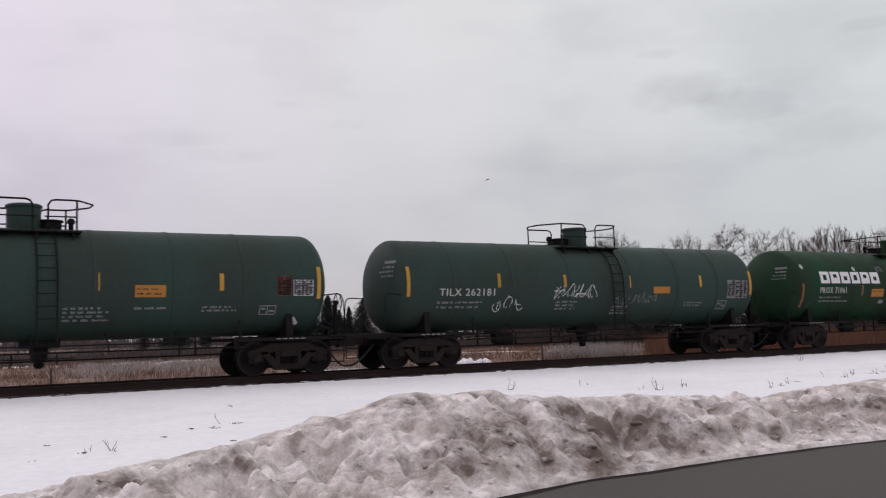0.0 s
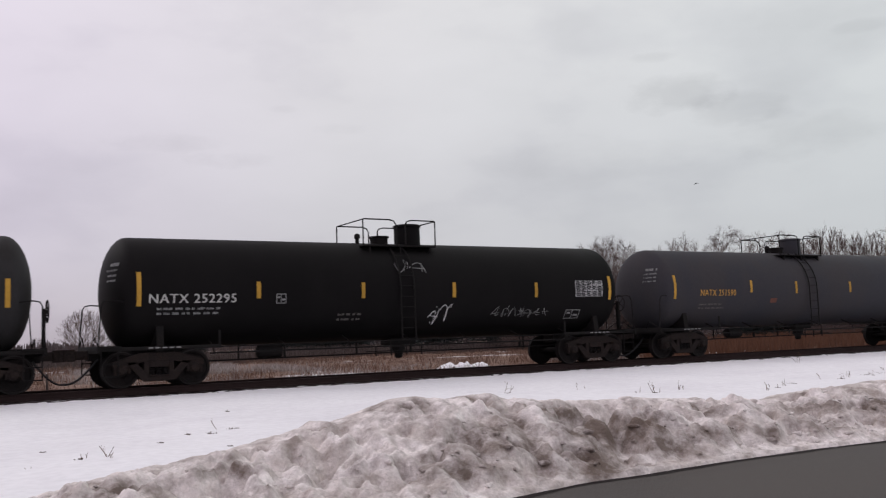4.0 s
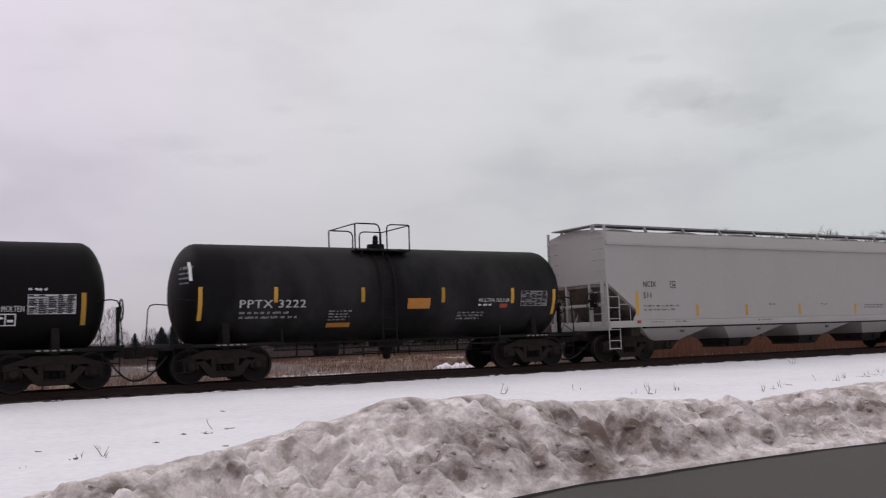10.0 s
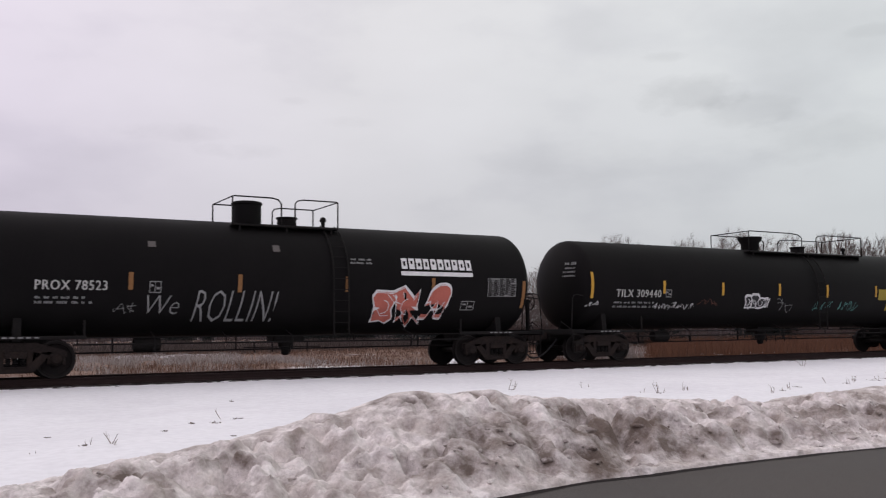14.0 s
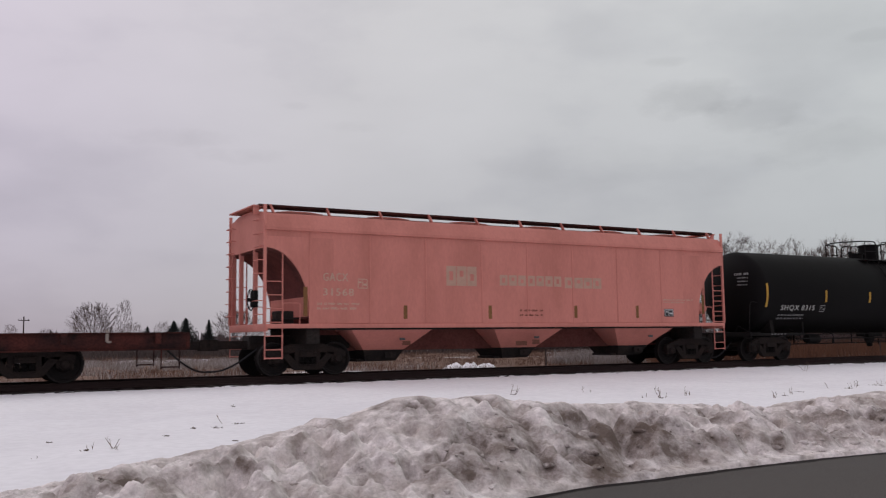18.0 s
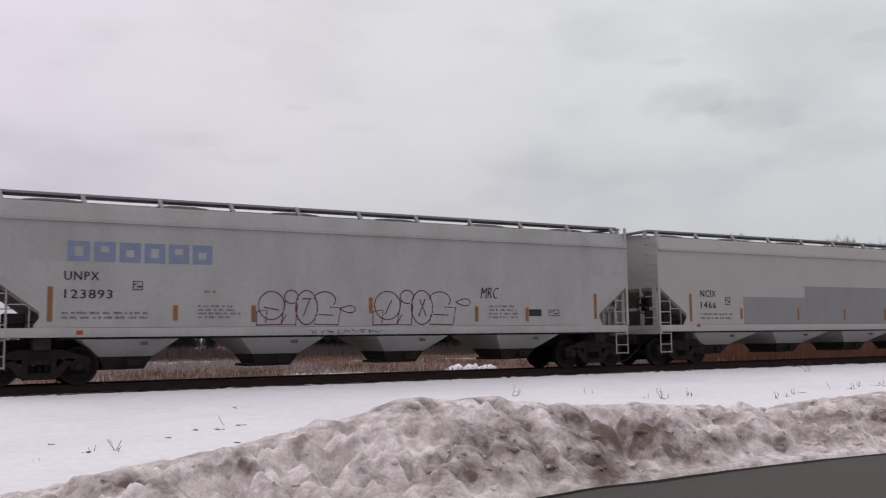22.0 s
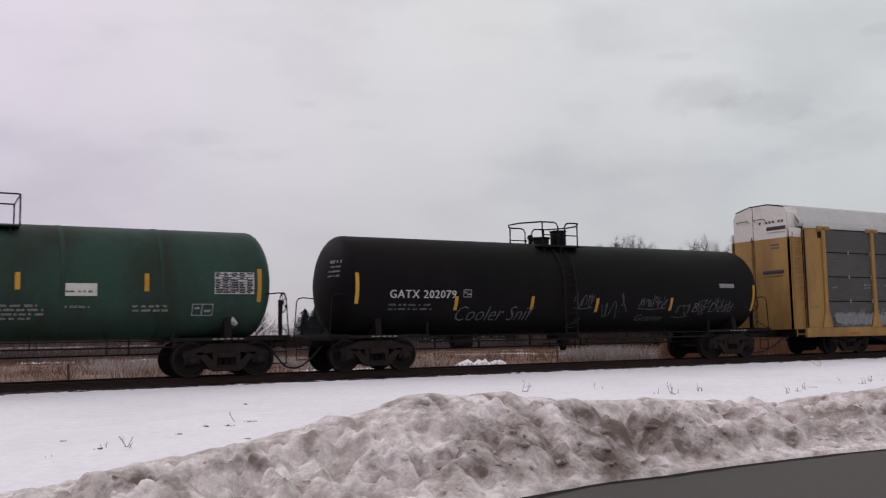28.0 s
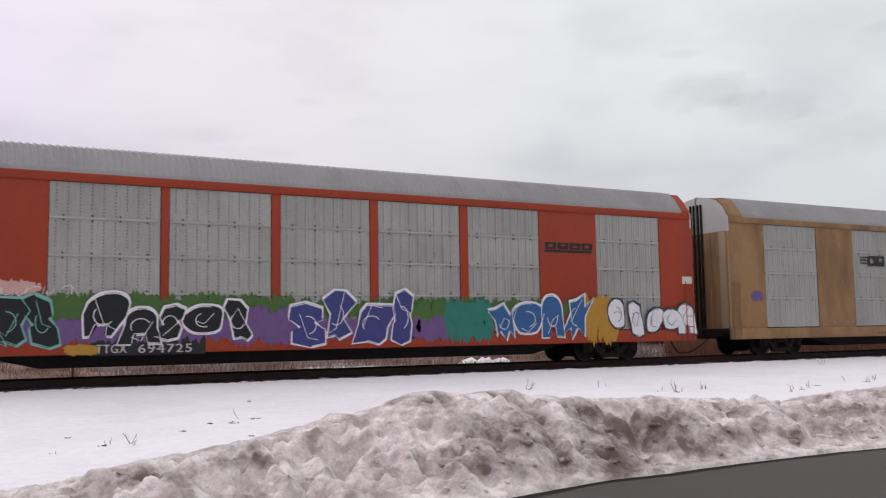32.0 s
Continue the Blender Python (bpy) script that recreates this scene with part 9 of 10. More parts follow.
# ---- beyond the track: dead grass, trees, a far wood ----
def blades(name, rng, n, xr, yr, hr, wr, lean, mat, keep=None):
    """Upright grass blades as thin bent triangles, one joined object."""
    verts, faces = [], []
    for _ in range(n):
        x, y = rng.uniform(*xr), rng.uniform(*yr)
        if keep and not keep(x, y):
            continue
        z = -0.75
        for _ in range(4):
            a = rng.uniform(-0.9, 0.9)
            h, w = rng.uniform(*hr), rng.uniform(*wr)
            bx, by = x + rng.gauss(0, 0.18), y + rng.gauss(0, 0.18)
            dx, dy = math.cos(a) * w, math.sin(a) * w
            tx, ty = rng.gauss(0, lean) * h, rng.gauss(0, lean) * h
            k = len(verts)
            verts += [(bx - dx, by - dy, z), (bx + dx, by + dy, z), (bx + dx * 0.8 + tx * 0.4, by + dy * 0.8 + ty * 0.4, z + h * 0.55), (bx - dx * 0.8 + tx * 0.4, by - dy * 0.8 + ty * 0.4, z + h * 0.55), (bx + tx, by + ty, z + h)]
            faces += [(k, k + 1, k + 2, k + 3), (k + 3, k + 2, k + 4)]
    me = bpy.data.meshes.new(name)
    me.from_pydata(verts, [], faces)
    me.materials.append(mat)
    return new(name, me)


def island_material(name, tones, rough=0.95):
    """A plant colour that differs from blade to blade."""
    m = bpy.data.materials.new(name)
    m.use_nodes = True
    nt = m.node_tree
    b = nt.nodes["Principled BSDF"]
    geo = nt.nodes.new("ShaderNodeNewGeometry")
    ramp = nt.nodes.new("ShaderNodeValToRGB")
    for i, c in enumerate(tones):
        e = ramp.color_ramp.elements[i] if i < 2 else ramp.color_ramp.elements.new(1.0)
        e.position, e.color = i / (len(tones) - 1), (*c, 1)
    nt.links.new(geo.outputs["Random Per Island"], ramp.inputs[0])
    nt.links.new(ramp.outputs[0], b.inputs["Base Color"])
    b.inputs["Roughness"].default_value = rough
    b.inputs["Specular IOR Level"].default_value = 0.1
    return m


STRAW = island_material("pale_straw", [(0.130, 0.076, 0.056), (0.175, 0.110, 0.080), (0.100, 0.058, 0.046)])
SEDGE = island_material("russet_sedge", [(0.12, 0.058, 0.038), (0.17, 0.088, 0.055), (0.085, 0.045, 0.034)])
WEEDS = island_material("dry_weeds", [(0.10, 0.065, 0.045), (0.18, 0.12, 0.08), (0.07, 0.045, 0.035)])
rng = random.Random(5)
open_ice = lambda x, y: not (8 < x < 22 and 52 < y < 66) and not (17 < x < 21 and 28 < y < 30.6) and tuft(x, y) > rng.random() * 0.9


def tuft(x, y):
    """Where the dead grass stands thick, 0 to 1."""
    return 0.5 + 0.5 * math.sin(x * 0.9 + 2.1 * math.sin(y * 0.37)) * math.sin(y * 0.55 + 1.7 * math.sin(x * 0.23)) + 0.25 * math.sin(x * 2.7 + y * 1.9)


tagged(blades("dead_grass", rng, 34000, (-8, 95), (29.5, 95), (0.12, 0.55), (0.004, 0.013), 0.42, STRAW, open_ice), "matted brown dead grass on snowy ground", "grass", kind="stuff")
tagged(blades("sedge", rng, 15000, (30, 120), (31, 66), (0.5, 1.4), (0.006, 0.018), 0.20, SEDGE, lambda x, y: x > y * 0.92 and tuft(x * 0.6, y * 0.6) > rng.random() * 0.6), "tall russet dead sedge", "grass", kind="stuff")


FROST = island_material("frosted_straw", [(0.26, 0.22, 0.20), (0.42, 0.40, 0.39), (0.17, 0.13, 0.11)])
tagged(blades("frosted_grass", rng, 3200, (7, 27), (33, 64), (0.15, 0.5), (0.006, 0.016), 0.3, FROST, lambda x, y: math.sin(x * 0.8 + math.sin(y * 0.6) * 2) * math.sin(y * 0.45 + x * 0.2) > 0.35), "pale frosted grass in icy hollows", "grass", kind="stuff")


def snow_heap(name, x, y, sx, sy, h, seed):
    """A low heap of old snow with dark clods, lying on the ground."""
    xs, ys = np.linspace(-1, 1, 40), np.linspace(-1, 1, 24)
    X, Y = np.meshgrid(xs, ys, indexing="ij")
    r = np.clip(1 - X * X - Y * Y, 0, 1)
    z = -0.80 + h * np.sqrt(r) * (1 + 0.5 * fbm(X * 2.2 + seed, Y * 2.2, seed, 4)) + 0.1 * r
    return sheet(name, x + xs * sx, y + ys * sy, z, SNOW)


for args in ((25.3, 42.7, 0.75, 0.7, 0.26, 3), (26.7, 41.8, 0.65, 0.6, 0.24, 5), (26.0, 42.3, 0.55, 0.5, 0.30, 8)):
    tagged(snow_heap("snow_mound", *args), "small heap of old snow behind the track", "snow heap")
for args in ((15.5, 74.0, 3.6, 2.5, 0.16, 13), (20.0, 76.0, 3.6, 2.8, 0.16, 14)):
    tagged(snow_heap("snow_patch", *args), "thin patch of snow and ice in the dead grass", "snow patch")
tagged(blades("frosted_reeds", rng, 2600, (10, 22), (52, 74), (0.15, 0.55), (0.008, 0.020), 0.3, FROST, lambda x, y: math.sin(x * 1.9 + math.sin(y * 0.6) * 2) > -0.3), "pale frosted reeds over icy ground", "grass", kind="stuff")
BRUSH = island_material("grey_brush", [(0.070, 0.056, 0.053), (0.105, 0.085, 0.080), (0.050, 0.042, 0.040)])
tagged(blades("brush", rng, 11000, (-12, 150), (80, 125), (0.5, 1.5), (0.012, 0.035), 0.35, BRUSH, lambda x, y: tuft(x * 0.3, y * 0.3) > rng.random() * 0.5), "dark leafless brush along the far side of the field", "brush", kind="stuff")
tagged(blades("frosted_brush", rng, 900, (34.5, 38.5), (42, 47), (0.3, 1.1), (0.006, 0.016), 0.5, FROST), "frosted pale brush beside the sedge", "grass", kind="stuff")


def limb(g, p, d, length, r, depth, rng, droop, n, shrink, spread):
    """One tapering weed stalk and, recursively, its side shoots."""
    pts = [p]
    for k in range(2):
        d = (d + Vector((rng.gauss(0, 0.11), rng.gauss(0, 0.11), rng.gauss(0, 0.08) + droop))).normalized()
        p = p + d * length / 2
        pts.append(p)
    g.tube(pts, r, 3, r * 0.6, cap=False)
    for k in range(n if depth else 0):
        u = rng.uniform(0.25, 1.0)
        i = min(int(u * 2), 1)
        q = pts[i].lerp(pts[i + 1], u * 2 - i)
        side = Vector((rng.gauss(0, 1), rng.gauss(0, 1), rng.gauss(0, 0.5)))
        side = (side - d * side.dot(d)).normalized()
        e = (d * rng.uniform(0.6, 1.0) + side * spread * rng.uniform(0.7, 1.2) + Vector((0, 0, 0.12))).normalized()
        limb(g, q, e, length * shrink * rng.uniform(0.75, 1.15), max(0.003, r * 0.55), depth - 1, rng, droop, n, shrink, spread)


def bare_tree(seed, height, wide, low=0.2, n=500, stems=1, fork=0.25, vase=0.0, reach=0.45, twig=0.0064):
    """Meshes of a leafless tree of that height: trunk and crown. Buds are strewn through the crown, each joined to the nearest limb by a short way down to the root; vase: widest at the top."""
    rng = random.Random(seed)
    pos, up, way = [], [], []

    def grow_node(p, parent):
        pos.append(p)
        up.append(parent)
        way.append(0.0 if parent < 0 else way[parent] + (p - pos[parent]).length)
        return len(pos) - 1

    for s in range(stems):
        many = stems > 1
        a = s * 2.4 + rng.uniform(0, 1)
        foot = Vector((math.cos(a) * rng.uniform(0.2, 1) * wide * height * 0.5, math.sin(a) * rng.uniform(0.2, 1) * wide * height * 0.5, 0)) if many else Vector()
        last = grow_node(foot + Vector((0, 0, -0.15)), -1)
        for k in range(4):
            last = grow_node(foot + Vector((foot.x * 0.12 * k + rng.gauss(0, 0.05), foot.y * 0.12 * k + rng.gauss(0, 0.05), height * fork * (k + 1) / 4)), last)
    lobes = [(rng.uniform(0, 6.3), rng.uniform(0, 6.3), rng.choice((2, 3, 4, 5))) for _ in range(3)]
    buds = []
    for _ in range(n):
        u, a = rng.random(), rng.uniform(0, math.tau)
        dome = math.sqrt(max(0.0, 1 - (2 * u - 0.85) ** 2 / 1.45))
        cup = 0.35 + 0.75 * u if u < 0.85 else 0.99 - 1.6 * (u - 0.85)
        r = (dome * (1 - vase) + cup * vase) * rng.random() ** 0.42
        bump = 1 + sum(0.13 * math.sin(q * a + ph + 4 * u) for ph, _, q in lobes)
        top = low + (1 - low) * u * (1 + 0.05 * math.sin(2 * a + lobes[0][1]) - 0.10 * rng.random())
        buds.append(Vector((math.cos(a) * r * bump * wide * height, math.sin(a) * r * bump * wide * height, top * height)))
    root = Vector((0, 0, height * fork))
    buds.sort(key=lambda p: (p - root).length)
    for p in buds:
        where = np.array([tuple(q) for q in pos])
        d = np.array(tuple(p)) - where
        gap = np.sqrt((d * d).sum(1))
        cost = gap + reach * np.array(way) + 1.2 * np.maximum(0, where[:, 2] - p.z) + 0.8 * (where[:, 2] < height * fork * 0.6)
        k = int(cost.argmin())
        q, length = pos[k], float(gap[k])
        for j in range(int(length / (0.075 * height))):
            f = (j + 1) / (int(length / (0.075 * height)) + 1)
            k = grow_node(q.lerp(p, f) + Vector((rng.gauss(0, 0.03), rng.gauss(0, 0.03), rng.gauss(0, 0.03) + 0.12 * length * f * (1 - f))), k)
        grow_node(p, k)
    load = [1] * len(pos)
    for k in range(len(pos) - 1, -1, -1):
        if up[k] >= 0:
            load[up[k]] += load[k]
    trunk, crown = G(), G()
    thick = lambda k: (0.0036 if stems == 1 else 0.0030) * load[k] ** 0.48 * height / 10
    for k, q in enumerate(pos):
        if up[k] < 0:
            continue
        p = pos[up[k]]
        if load[k] > 3:
            (trunk if load[k] > 0.16 * len(pos) / stems else crown).tube([p, q], min(thick(up[k]), thick(k) * 1.3), 5 if load[k] > 40 else 3, thick(k), cap=False)
        else:
            w = Vector((rng.gauss(0, 1), rng.gauss(0, 1), rng.gauss(0, 0.4))).normalized() * twig * 1.2
            i = len(crown.v)
            crown.v += [tuple(p - w), tuple(p + w), tuple(q + w * 0.6), tuple(q - w * 0.6)]
            crown.f.append((i, i + 1, i + 2, i + 3))
        if load[k] < 14:
            d = (q - p).normalized()
            out = Vector((q.x, q.y, 0.0)).normalized() * 0.35 if q.x or q.y else Vector()
            for _ in range(24):
                o = p.lerp(q, rng.random())
                e = (d * 0.6 + out + Vector((rng.gauss(0, 0.55), rng.gauss(0, 0.55), rng.gauss(0.15, 0.48)))).normalized() * height * rng.uniform(0.025, 0.075)
                w = Vector((rng.gauss(0, 1), rng.gauss(0, 1), rng.gauss(0, 0.4))).normalized() * twig
                i = len(crown.v)
                crown.v += [tuple(o - w), tuple(o + w), tuple(o + e)]
                crown.f.append((i, i + 1, i + 2))
    tall = sorted(p[2] for p in crown.v)[-6]
    for g in (trunk, crown):
        g.v = [(p[0], p[1], p[2] * height / tall) for p in g.v]
    return mesh_of("trunk", trunk, BARK, 60), mesh_of("crown", crown, TWIG, 0)


def fir(seed, height, wide=0.42):
    """Meshes of a spruce: trunk and a ragged crown of drooping boughs with hanging needle tufts."""
    rng = random.Random(seed)
    trunk = G().tube([(0, 0, -0.1), (0, 0, height * 0.98)], height * 0.016, 7, 0.01)
    verts, faces = [], []
    boughs = int(height * 52)
    for k in range(boughs):
        u = (k + rng.random()) / boughs
        u = u ** 0.85
        z = height * (0.06 + 0.92 * u)
        a = k * 2.39996 + rng.uniform(-0.4, 0.4)
        lobe = 1 + 0.16 * math.sin(2 * a + seed) + 0.13 * math.sin(9 * u + 3 * a)
        L = (height * wide * (1 - u) ** 0.90 + 0.04) * lobe * rng.choice((0.55, 0.75, 0.9, 1.0, 1.2))
        c, s = math.cos(a), math.sin(a)
        lift = 0.25 - 0.75 * (1 - u)
        for j in range(8):
            f = (j + rng.uniform(0.3, 0.9)) / 8
            r = L * f
            px, py, pz = c * r, s * r, z + L * (lift * f * 0.6 + 0.22 * f * f) + rng.uniform(-0.07, 0.07)
            for _ in range(4):
                slim = 0.30 + 0.70 * min(1.0, 1.6 * (1 - u))
                w, h = rng.uniform(0.08, 0.19) * (1.25 - 0.35 * f) * slim, rng.uniform(0.10, 0.30) * (1.2 - 0.5 * f) * slim
                q = rng.uniform(0, math.tau)
                dx, dy = math.cos(q) * w, math.sin(q) * w
                ox, oy = rng.gauss(0, 0.09 * slim), rng.gauss(0, 0.09 * slim)
                i = len(verts)
                verts += [(px + ox - dx, py + oy - dy, pz + rng.uniform(-0.05, 0.08)), (px + ox + dx, py + oy + dy, pz + rng.uniform(-0.05, 0.08)), (px + ox + c * rng.uniform(-0.02, 0.16), py + oy + s * rng.uniform(-0.02, 0.16), pz + (h * 0.35 if rng.random() < 0.3 else -h))]
                faces.append((i, i + 1, i + 2))
    i = len(verts)
    verts += [(-0.05, 0, height * 0.94), (0.05, 0, height * 0.94), (0, 0, height * 1.02)]
    faces.append((i, i + 1, i + 2))
    me = bpy.data.meshes.new("crown")
    me.from_pydata(verts, [], faces)
    me.materials.append(NEEDLE)
    return mesh_of("trunk", trunk, BARK, 60), me


KINDS = {"round": bare_tree(3, 10.0, 0.60, low=0.07, n=900, fork=0.10, reach=0.85, twig=0.0105), "ash": bare_tree(2, 10.0, 0.27, low=0.22, n=300, fork=0.22, vase=0.3, reach=0.6), "oak": bare_tree(21, 10.0, 0.34, low=0.40, n=360, fork=0.42, reach=0.35),
         "elm": bare_tree(7, 10.0, 0.42, low=0.28, n=480, fork=0.26, reach=0.45), "vase": bare_tree(5, 10.0, 0.30, low=0.12, n=520, stems=4, fork=0.08, vase=0.8, reach=0.75),
         "scrub": bare_tree(4, 10.0, 0.42, low=0.05, n=760, stems=9, fork=0.12, reach=0.5), "scrub_tall": bare_tree(6, 10.0, 0.30, low=0.12, n=620, stems=6, fork=0.2, vase=0.3, reach=0.6),
         "fir": fir(11, 10.0), "fir_slim": fir(12, 10.0, 0.26)}
LABELS = {"oak": "bare deciduous tree with a tall forked trunk", "ash": "slender bare deciduous tree in winter", "round": "bare tree with a low rounded crown", "elm": "bare tree with high spreading limbs", "vase": "bare tree with many upright fanned stems",
          "scrub": "dense leafless thicket of thin stems", "scrub_tall": "tall leafless many-stemmed shrub", "fir": "dark green spruce tree", "fir_slim": "slim dark green spruce tree"}


def plant(kind, heading, far, height, wide=1.0, turn=0.0):
    """A tree seen from the camera at that heading in degrees and distance."""
    a = radians(heading)
    t = new("tree")
    tagged(t, LABELS[kind], "tree", "trees beyond the track")
    t.matrix_basis = Matrix.Translation((math.sin(a) * far, math.cos(a) * far, -0.7)) @ pose(0, 0, 0, 0, 0, turn) @ Matrix.Diagonal((height * wide / 10, height * wide / 10, height / 10, 1))
    part("trunk", KINDS[kind][0], BARK, t)
    part("crown", KINDS[kind][1], TWIG, t)


def grow(heading, top, far, kind, wide=1.0, turn=0.0):
    """Plants a tree whose top stands at the elevation top, in degrees."""
    plant(kind, heading, far, math.tan(radians(top)) * far + 1.68, wide, turn)


for k, (hd, el, far, kind, w) in enumerate(((4.75, 1.1, 175, "ash", 1.0), (6.6, 0.85, 190, "scrub", 1.2), (9.08, 2.46, 150, "round", 0.82), (10.76, 2.57, 158, "ash", 0.65), (11.3, 1.2, 165, "scrub", 1.1), (12.1, 0.9, 170, "fir", 1.0), (13.0, 1.25, 170, "scrub", 0.9),
                                            (13.6, 1.22, 168, "fir", 1.43), (14.29, 1.4, 168, "fir", 1.30), (15.64, 1.3, 160, "fir_slim", 1.0), (17.36, 2.08, 150, "round", 1.0), (19.4, 0.95, 170, "scrub", 1.2),
                                            (20.7, 1.81, 150, "fir", 1.37), (21.35, 1.98, 148, "fir", 1.23), (21.8, 1.66, 145, "fir", 1.23), (22.2, 1.66, 152, "fir", 1.30), (23.05, 2.63, 146, "fir", 1.37), (23.75, 1.64, 150, "fir", 1.30), (24.34, 1.92, 148, "fir", 0.8), (25.22, 2.44, 146, "fir", 1.23),
                                            (26.25, 3.59, 135, "ash", 0.95), (27.5, 1.29, 140, "fir", 1.0), (28.0, 1.9, 150, "scrub", 0.8), (29.75, 4.22, 118, "fir", 1.5), (32.45, 4.22, 126, "ash", 0.85), (33.81, 3.35, 122, "fir", 1.4), (26.9, 1.2, 150, "scrub", 1.0), (31.6, 2.0, 140, "scrub", 1.0))):
    grow(hd, el, far, kind, w, 53 * k)
for k, (hd, el) in enumerate(((34.9, 3.6), (35.6, 3.85), (36.3, 4.05), (37.0, 4.4), (37.7, 4.8), (38.3, 5.0), (38.9, 5.2), (39.7, 5.6), (40.4, 5.85), (41.0, 6.08), (41.7, 5.3))):
    grow(hd, el, 104 + 5 * (k % 3), ("scrub_tall", "scrub", "elm")[k % 3], (1.0, 0.8, 0.75)[k % 3], 50 * k)
    grow(hd + 0.35, el * 0.72, 99 + 4 * (k % 2), "scrub", 1.15, 31 * k)
for k, (hd, el, far, kind, w) in enumerate(((41.98, 3.93, 103, "fir", 0.85), (43.03, 4.07, 101, "fir_slim", 1.1), (42.6, 2.6, 110, "scrub", 1.1), (45.0, 5.86, 106, "vase", 0.95), (46.3, 5.6, 110, "vase", 0.9), (48.1, 6.17, 103, "oak", 0.95), (48.9, 2.7, 108, "fir", 1.3), (49.8, 2.9, 112, "fir", 1.4),
                                            (50.2, 5.75, 108, "ash", 1.0), (51.5, 5.2, 112, "round", 0.45), (53.45, 5.84, 106, "round", 0.62), (52.6, 5.3, 114, "elm", 0.8), (55.4, 5.4, 108, "round", 0.5), (56.9, 5.5, 110, "elm", 1.0), (57.6, 5.3, 112, "round", 0.55), (58.6, 5.8, 106, "round", 0.6), (60.5, 5.6, 108, "round", 0.8),
                                            (44.3, 2.8, 120, "scrub", 1.3), (47.3, 2.6, 122, "scrub", 1.3), (51.0, 3.2, 118, "scrub", 1.3), (54.5, 3.3, 118, "scrub", 1.4), (57.5, 3.3, 118, "scrub", 1.4))):
    grow(hd, el, far, kind, w, 67 * k)
for k, hd in enumerate((-12, -6, 1.0, 63, 68, 74, 80)):
    grow(hd, 3.0 + 0.7 * (k % 3), 150, ("elm", "round", "scrub")[k % 3], 0.9, 29 * k)


def far_wood():
    """A low grey wood along the horizon, of many small ragged clumps."""
    rng = random.Random(17)
    verts, faces = [], []
    for k in range(7000):
        a = radians(rng.uniform(-30, 95))
        far = rng.uniform(330, 460)
        x, y = math.sin(a) * far, math.cos(a) * far
        h = 1.0 + 3.6 * (0.5 + 0.5 * math.sin(a * 9 + 2 * math.sin(a * 23))) * rng.random() + rng.uniform(0, 1.2)
        w = rng.uniform(0.25, 0.8)
        for _ in range(3):
            q = rng.uniform(0, math.tau)
            i = len(verts)
            dx, dy = math.cos(q) * w, math.sin(q) * w
            verts += [(x - dx, y - dy, -0.8), (x + dx, y + dy, -0.8), (x + dx * rng.uniform(0.1, 0.7), y + dy * 0.4, h * rng.uniform(0.6, 1)), (x - dx * rng.uniform(0.1, 0.7), y - dy * 0.4, h * rng.uniform(0.7, 1.1))]
            faces.append((i, i + 1, i + 2, i + 3))
    me = bpy.data.meshes.new("far_wood")
    me.from_pydata(verts, [], faces)
    me.materials.append(FAR_WOOD)
    return new("far_wood", me)


FAR_WOOD = island_material("distant_wood", [(0.12, 0.105, 0.11), (0.16, 0.14, 0.145), (0.09, 0.08, 0.085)])
tagged(far_wood(), "low grey wood along the horizon", "wood", kind="stuff")

pole = new("utility_pole")
pole.location = (math.sin(radians(5.4)) * 190, math.cos(radians(5.4)) * 190, -0.7)
tagged(pole, "distant wooden utility pole with a cross-arm", "utility pole")
part("shaft", G().tube([(0, 0, -0.2), (0, 0, 6.6)], 0.16, 8, 0.11), BARK, pole)
part("cross_arm", G().box(-1.0, 1.0, -0.06, 0.06, 5.8, 5.95, 0.01), BARK, pole)
for x in (-0.85, -0.4, 0.4, 0.85):
    part("insulator", G().lathe_z([(5.95, 0.04), (6.03, 0.06), (6.12, 0.04), (6.15, 0.01)], x, 0, 8), DIM, pole)

# fence posts and reed stalks behind the track
for k, (x, y, h) in enumerate(((24.2, 33.0, 1.15), (3.9, 31.5, 1.0), (52.0, 36.0, 1.2), (56.0, 36.5, 1.0))):
    p = G().tube([(0, 0, -0.2), (0.03, 0, h * 0.5), (0.02, 0.02, h)], 0.045, 6, 0.035)
    tagged(part("fence_post", p, BARK, at=pose(x, y, -0.72)), "thin weathered wooden fence post", "fence post")


# ---- dry weeds and clods on the snow of the verge ----
def weed(x, y, h, seed):
    rng = random.Random(seed)
    g = G()
    for _ in range(rng.randint(1, 3)):
        d = Vector((rng.gauss(0, 0.35), rng.gauss(0, 0.2), 1)).normalized()
        p = Vector((rng.gauss(0, 0.03), rng.gauss(0, 0.03), -0.05))
        limb(g, p, d, h * rng.uniform(0.5, 1.0), 0.006, 1, rng, -0.02, 2, 0.35, 0.8)
    z = float(ground_height(np.array([x]), np.array([y]))[0])
    tagged(part("dry_weed", g, WEEDS, at=pose(x, y, z), angle=0), "dry brown weed stalk poking through the snow", "weed", "dry weeds on the snow")


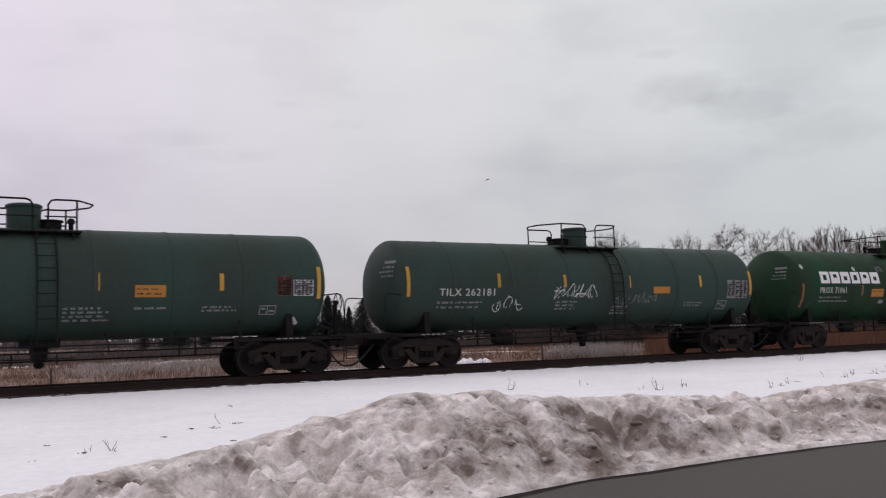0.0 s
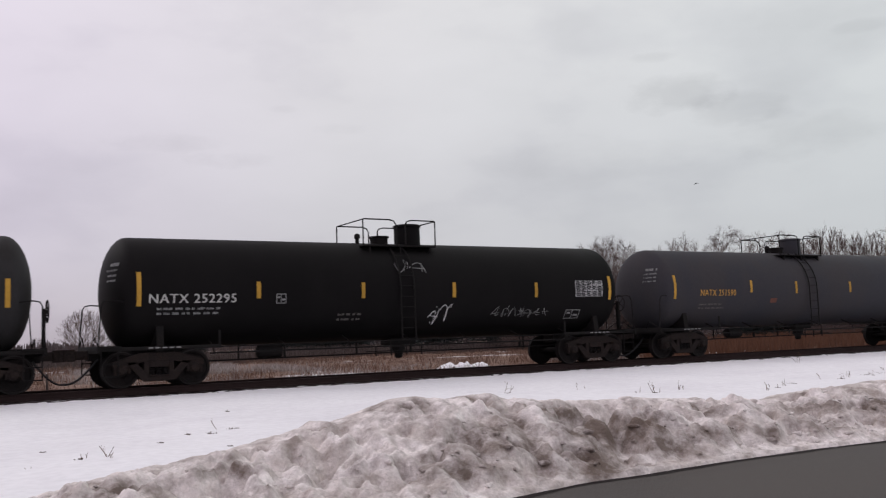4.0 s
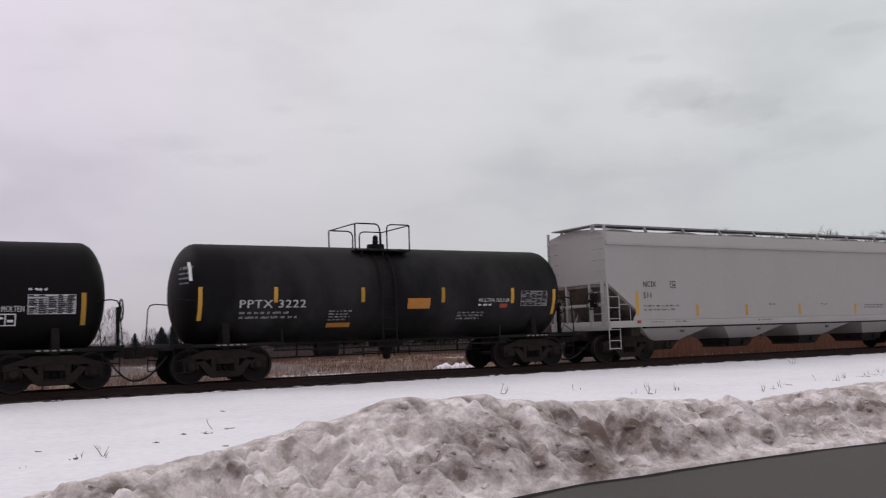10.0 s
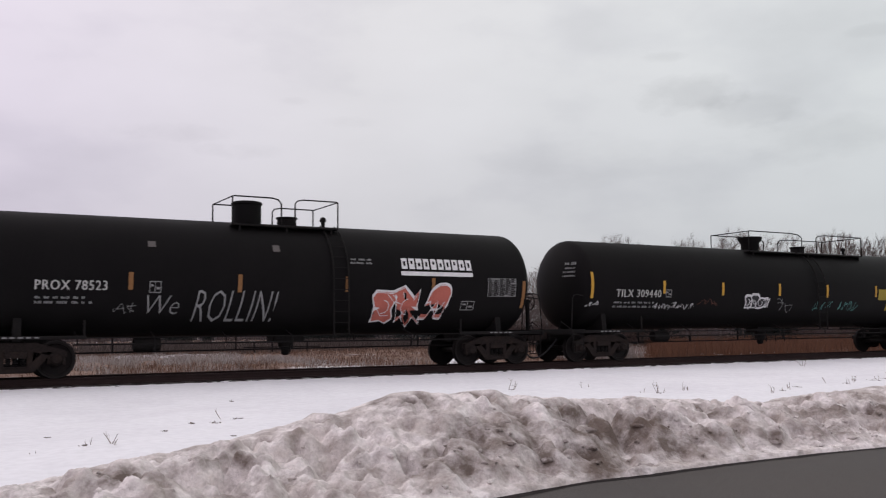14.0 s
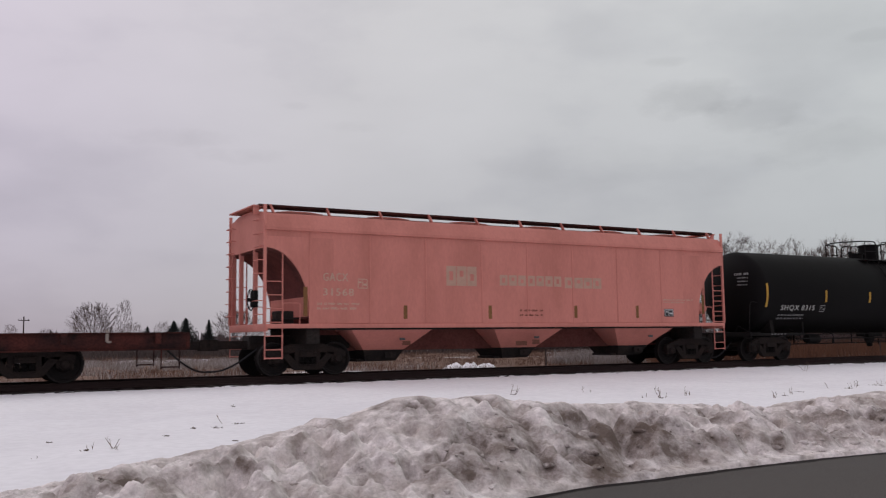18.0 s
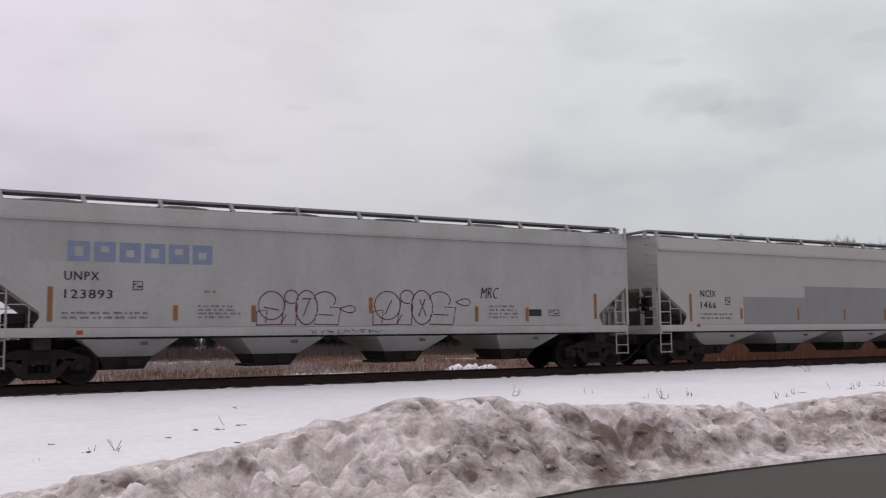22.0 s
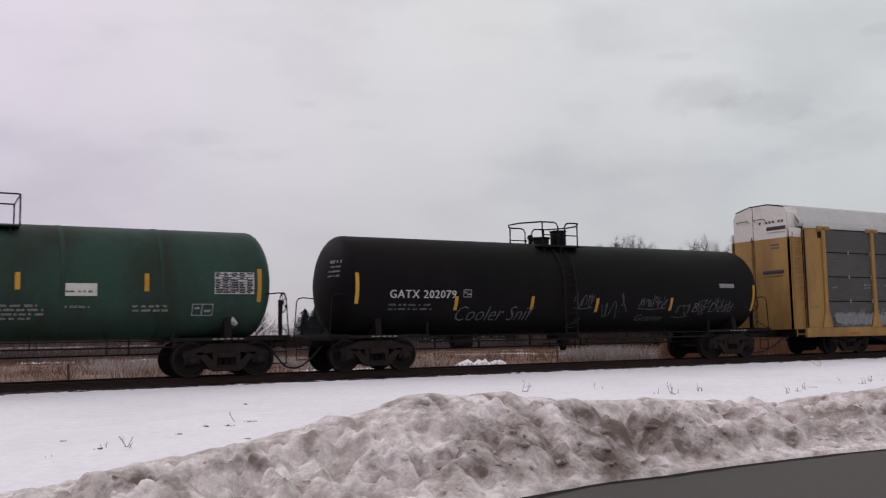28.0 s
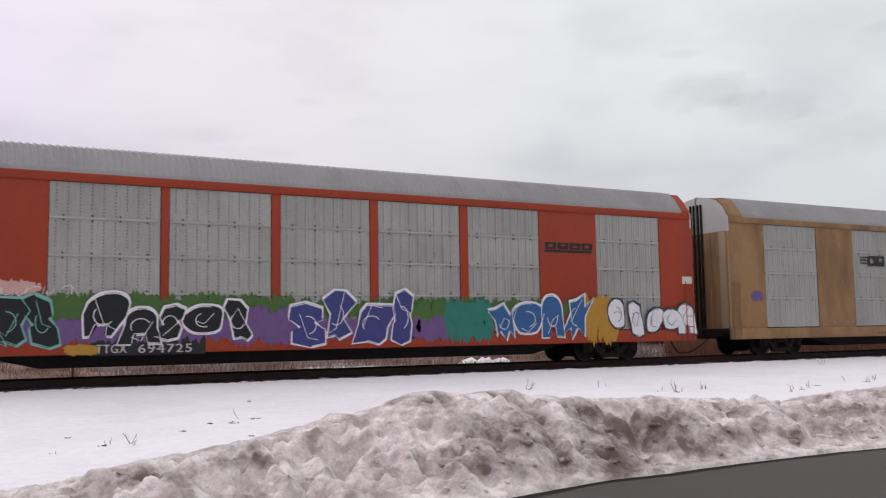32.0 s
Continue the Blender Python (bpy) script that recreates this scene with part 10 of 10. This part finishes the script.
for k, (x, y, h) in enumerate(((4.43, 14.83, 0.34), (4.15, 14.37, 0.10), (4.62, 14.64, 0.09), (2.28, 12.35, 0.30), (2.24, 12.2, 0.16), (1.95, 12.37, 0.12), (1.68, 13.77, 0.08), (3.83, 14.48, 0.10), (5.54, 17.98, 0.12), (3.86, 12.43, 0.08), (1.31, 12.09, 0.08),
                                (11.70, 17.31, 0.34), (11.82, 17.28, 0.30), (13.4, 16.79, 0.34), (13.6, 16.85, 0.28), (13.62, 15.01, 0.16), (13.80, 14.75, 0.40), (13.86, 14.72, 0.18), (14.86, 15.08, 0.26), (15.02, 15.06, 0.20), (15.8, 13.47, 0.26), (16.65, 13.88, 0.14), (17.3, 14.2, 0.2),
                                (19.78, 15.09, 0.24), (19.97, 14.67, 0.2), (20.6, 14.9, 0.24), (21.0, 15.3, 0.2), (21.55, 14.99, 0.28), (22.2, 15.4, 0.24), (25.47, 20.38, 0.42), (23.3, 15.8, 0.26), (24.4, 16.2, 0.24))):
    weed(x, y, h, 100 + k)
clods = G()
rng = random.Random(9)
SPOTS = ((4.15, 14.37, 0.10), (4.60, 14.64, 0.10), (3.21, 13.60, 0.05), (1.68, 13.77, 0.06), (1.95, 12.37, 0.06), (3.86, 12.43, 0.05), (5.54, 17.98, 0.08), (11.76, 17.31, 0.05), (13.80, 14.75, 0.09), (18.12, 14.69, 0.12), (16.65, 13.88, 0.06), (20.2, 14.9, 0.10), (21.6, 15.1, 0.15), (3.83, 14.48, 0.06), (22.6, 15.5, 0.2))
for x0, y0, wide in SPOTS:
    for _ in range(16):
        x, y = x0 + rng.gauss(0, wide * 0.4), y0 + rng.gauss(0, wide * 0.6)
        z = float(ground_height(np.array([x]), np.array([y]))[0])
        s = rng.uniform(0.006, 0.018)
        clods.loft([[(x + s * math.cos(a) * q, y + s * math.sin(a) * q, z + s * e) for a in [k * math.tau / 6 + rng.uniform(-0.2, 0.2) for k in range(6)]] for q, e in ((1.0, -0.2), (0.9, 0.35), (0.4, 0.6))])
tagged(part("clods", clods, BEARER, angle=0), "scattered dark clods and stubble on the snow", "clods", kind="stuff")

# cinders along the ballast edge, with dark slivers standing in for shade under broken snow crust
crumbs = G()
for k in range(520):
    x, y = rng.uniform(-2, 50), 23.30 - abs(rng.gauss(0, 0.16))
    z = float(ground_height(np.array([x]), np.array([y]))[0])
    L, w, h = rng.uniform(0.04, 0.34), rng.uniform(0.012, 0.04), rng.uniform(0.006, 0.024)
    t = rng.gauss(0, 0.12)
    crumbs.loft([[(x + q * L, y + q * L * t - w * f, z - 0.006), (x + q * L, y + q * L * t + w * f, z - 0.006), (x + q * L, y + q * L * t + w * f * 0.6, z + h * f), (x + q * L, y + q * L * t - w * f * 0.6, z + h * f)] for q, f in ((-0.5, 0.2), (-0.2, 1.0), (0.15, 0.8), (0.5, 0.25))])
tagged(part("cinders", crumbs, BALLAST, angle=0), "cinders and dark slivers for the shade under broken snow crust", "cinders", kind="stuff")

# ---- a bird crossing the sky ----
bird = new("bird")
tagged(bird, "small dark bird in flight", "bird")
part("body", G().lathe_x([(-0.20, 0.015), (-0.12, 0.04), (0.0, 0.065), (0.10, 0.05), (0.17, 0.03), (0.21, 0.008)], 0, 10), BLACK, bird)
WINGS = []
for s in (-1, 1):
    g = G().loft([[(-0.09, s * 0.03, 0.0), (0.08, s * 0.03, 0.0), (0.08, s * 0.03, 0.015), (-0.09, s * 0.03, 0.015)], [(-0.06, s * 0.26, 0.03), (0.07, s * 0.26, 0.03), (0.07, s * 0.26, 0.04), (-0.06, s * 0.26, 0.04)], [(-0.07, s * 0.46, 0.02), (-0.03, s * 0.46, 0.02), (-0.03, s * 0.46, 0.025), (-0.07, s * 0.46, 0.025)]])
    WINGS.append((part("wing", g, BLACK, bird), s))


def motions():
    """The train rolls past from right to left and its wheels turn."""
    for thing, middle in CARS:
        walk(thing, [(t, pose(middle - distance(t), TRACK_Y, 0)) for t in (0, 8, 16, 24, 32)])
    for wheelset, x, place, r in WHEELSETS:
        seen = [k / FPS for k in range(int(32 * FPS) + 1) if -2.0 < place - distance(k / FPS) < 38.0]
        turn = lambda t: pose(x, 0, BIG, 0, -math.degrees(distance(t) / r), 0)
        rows = [(t, turn(t)) for t in seen]
        walk(wheelset, ([(0, turn(seen[0]))] if seen[0] > 0 else []) + rows + ([(32, turn(seen[-1]))] if seen[-1] < 32 else []) if seen else [(0, turn(0)), (32, turn(0))])
    walk(bird, [(t, pose(x * 0.7, 91, z, 0, -4, 0)) for t, x, z in ((0, 85.3, 19.3), (1.3, 99.9, 19.3), (2.4, 114.3, 19.7), (3.5, 129.1, 20.6), (5.5, 158.7, 23.6), (7.0, 184.5, 25.7), (12, 262, 31), (32, 570, 60))])
    for wing, s in WINGS:
        walk(wing, [(k * 0.2, pose(0, 0, 0, s * (26 if k % 2 else -18))) for k in range(46)] + [(32, pose(0, 0, 0, 0))])


motions()
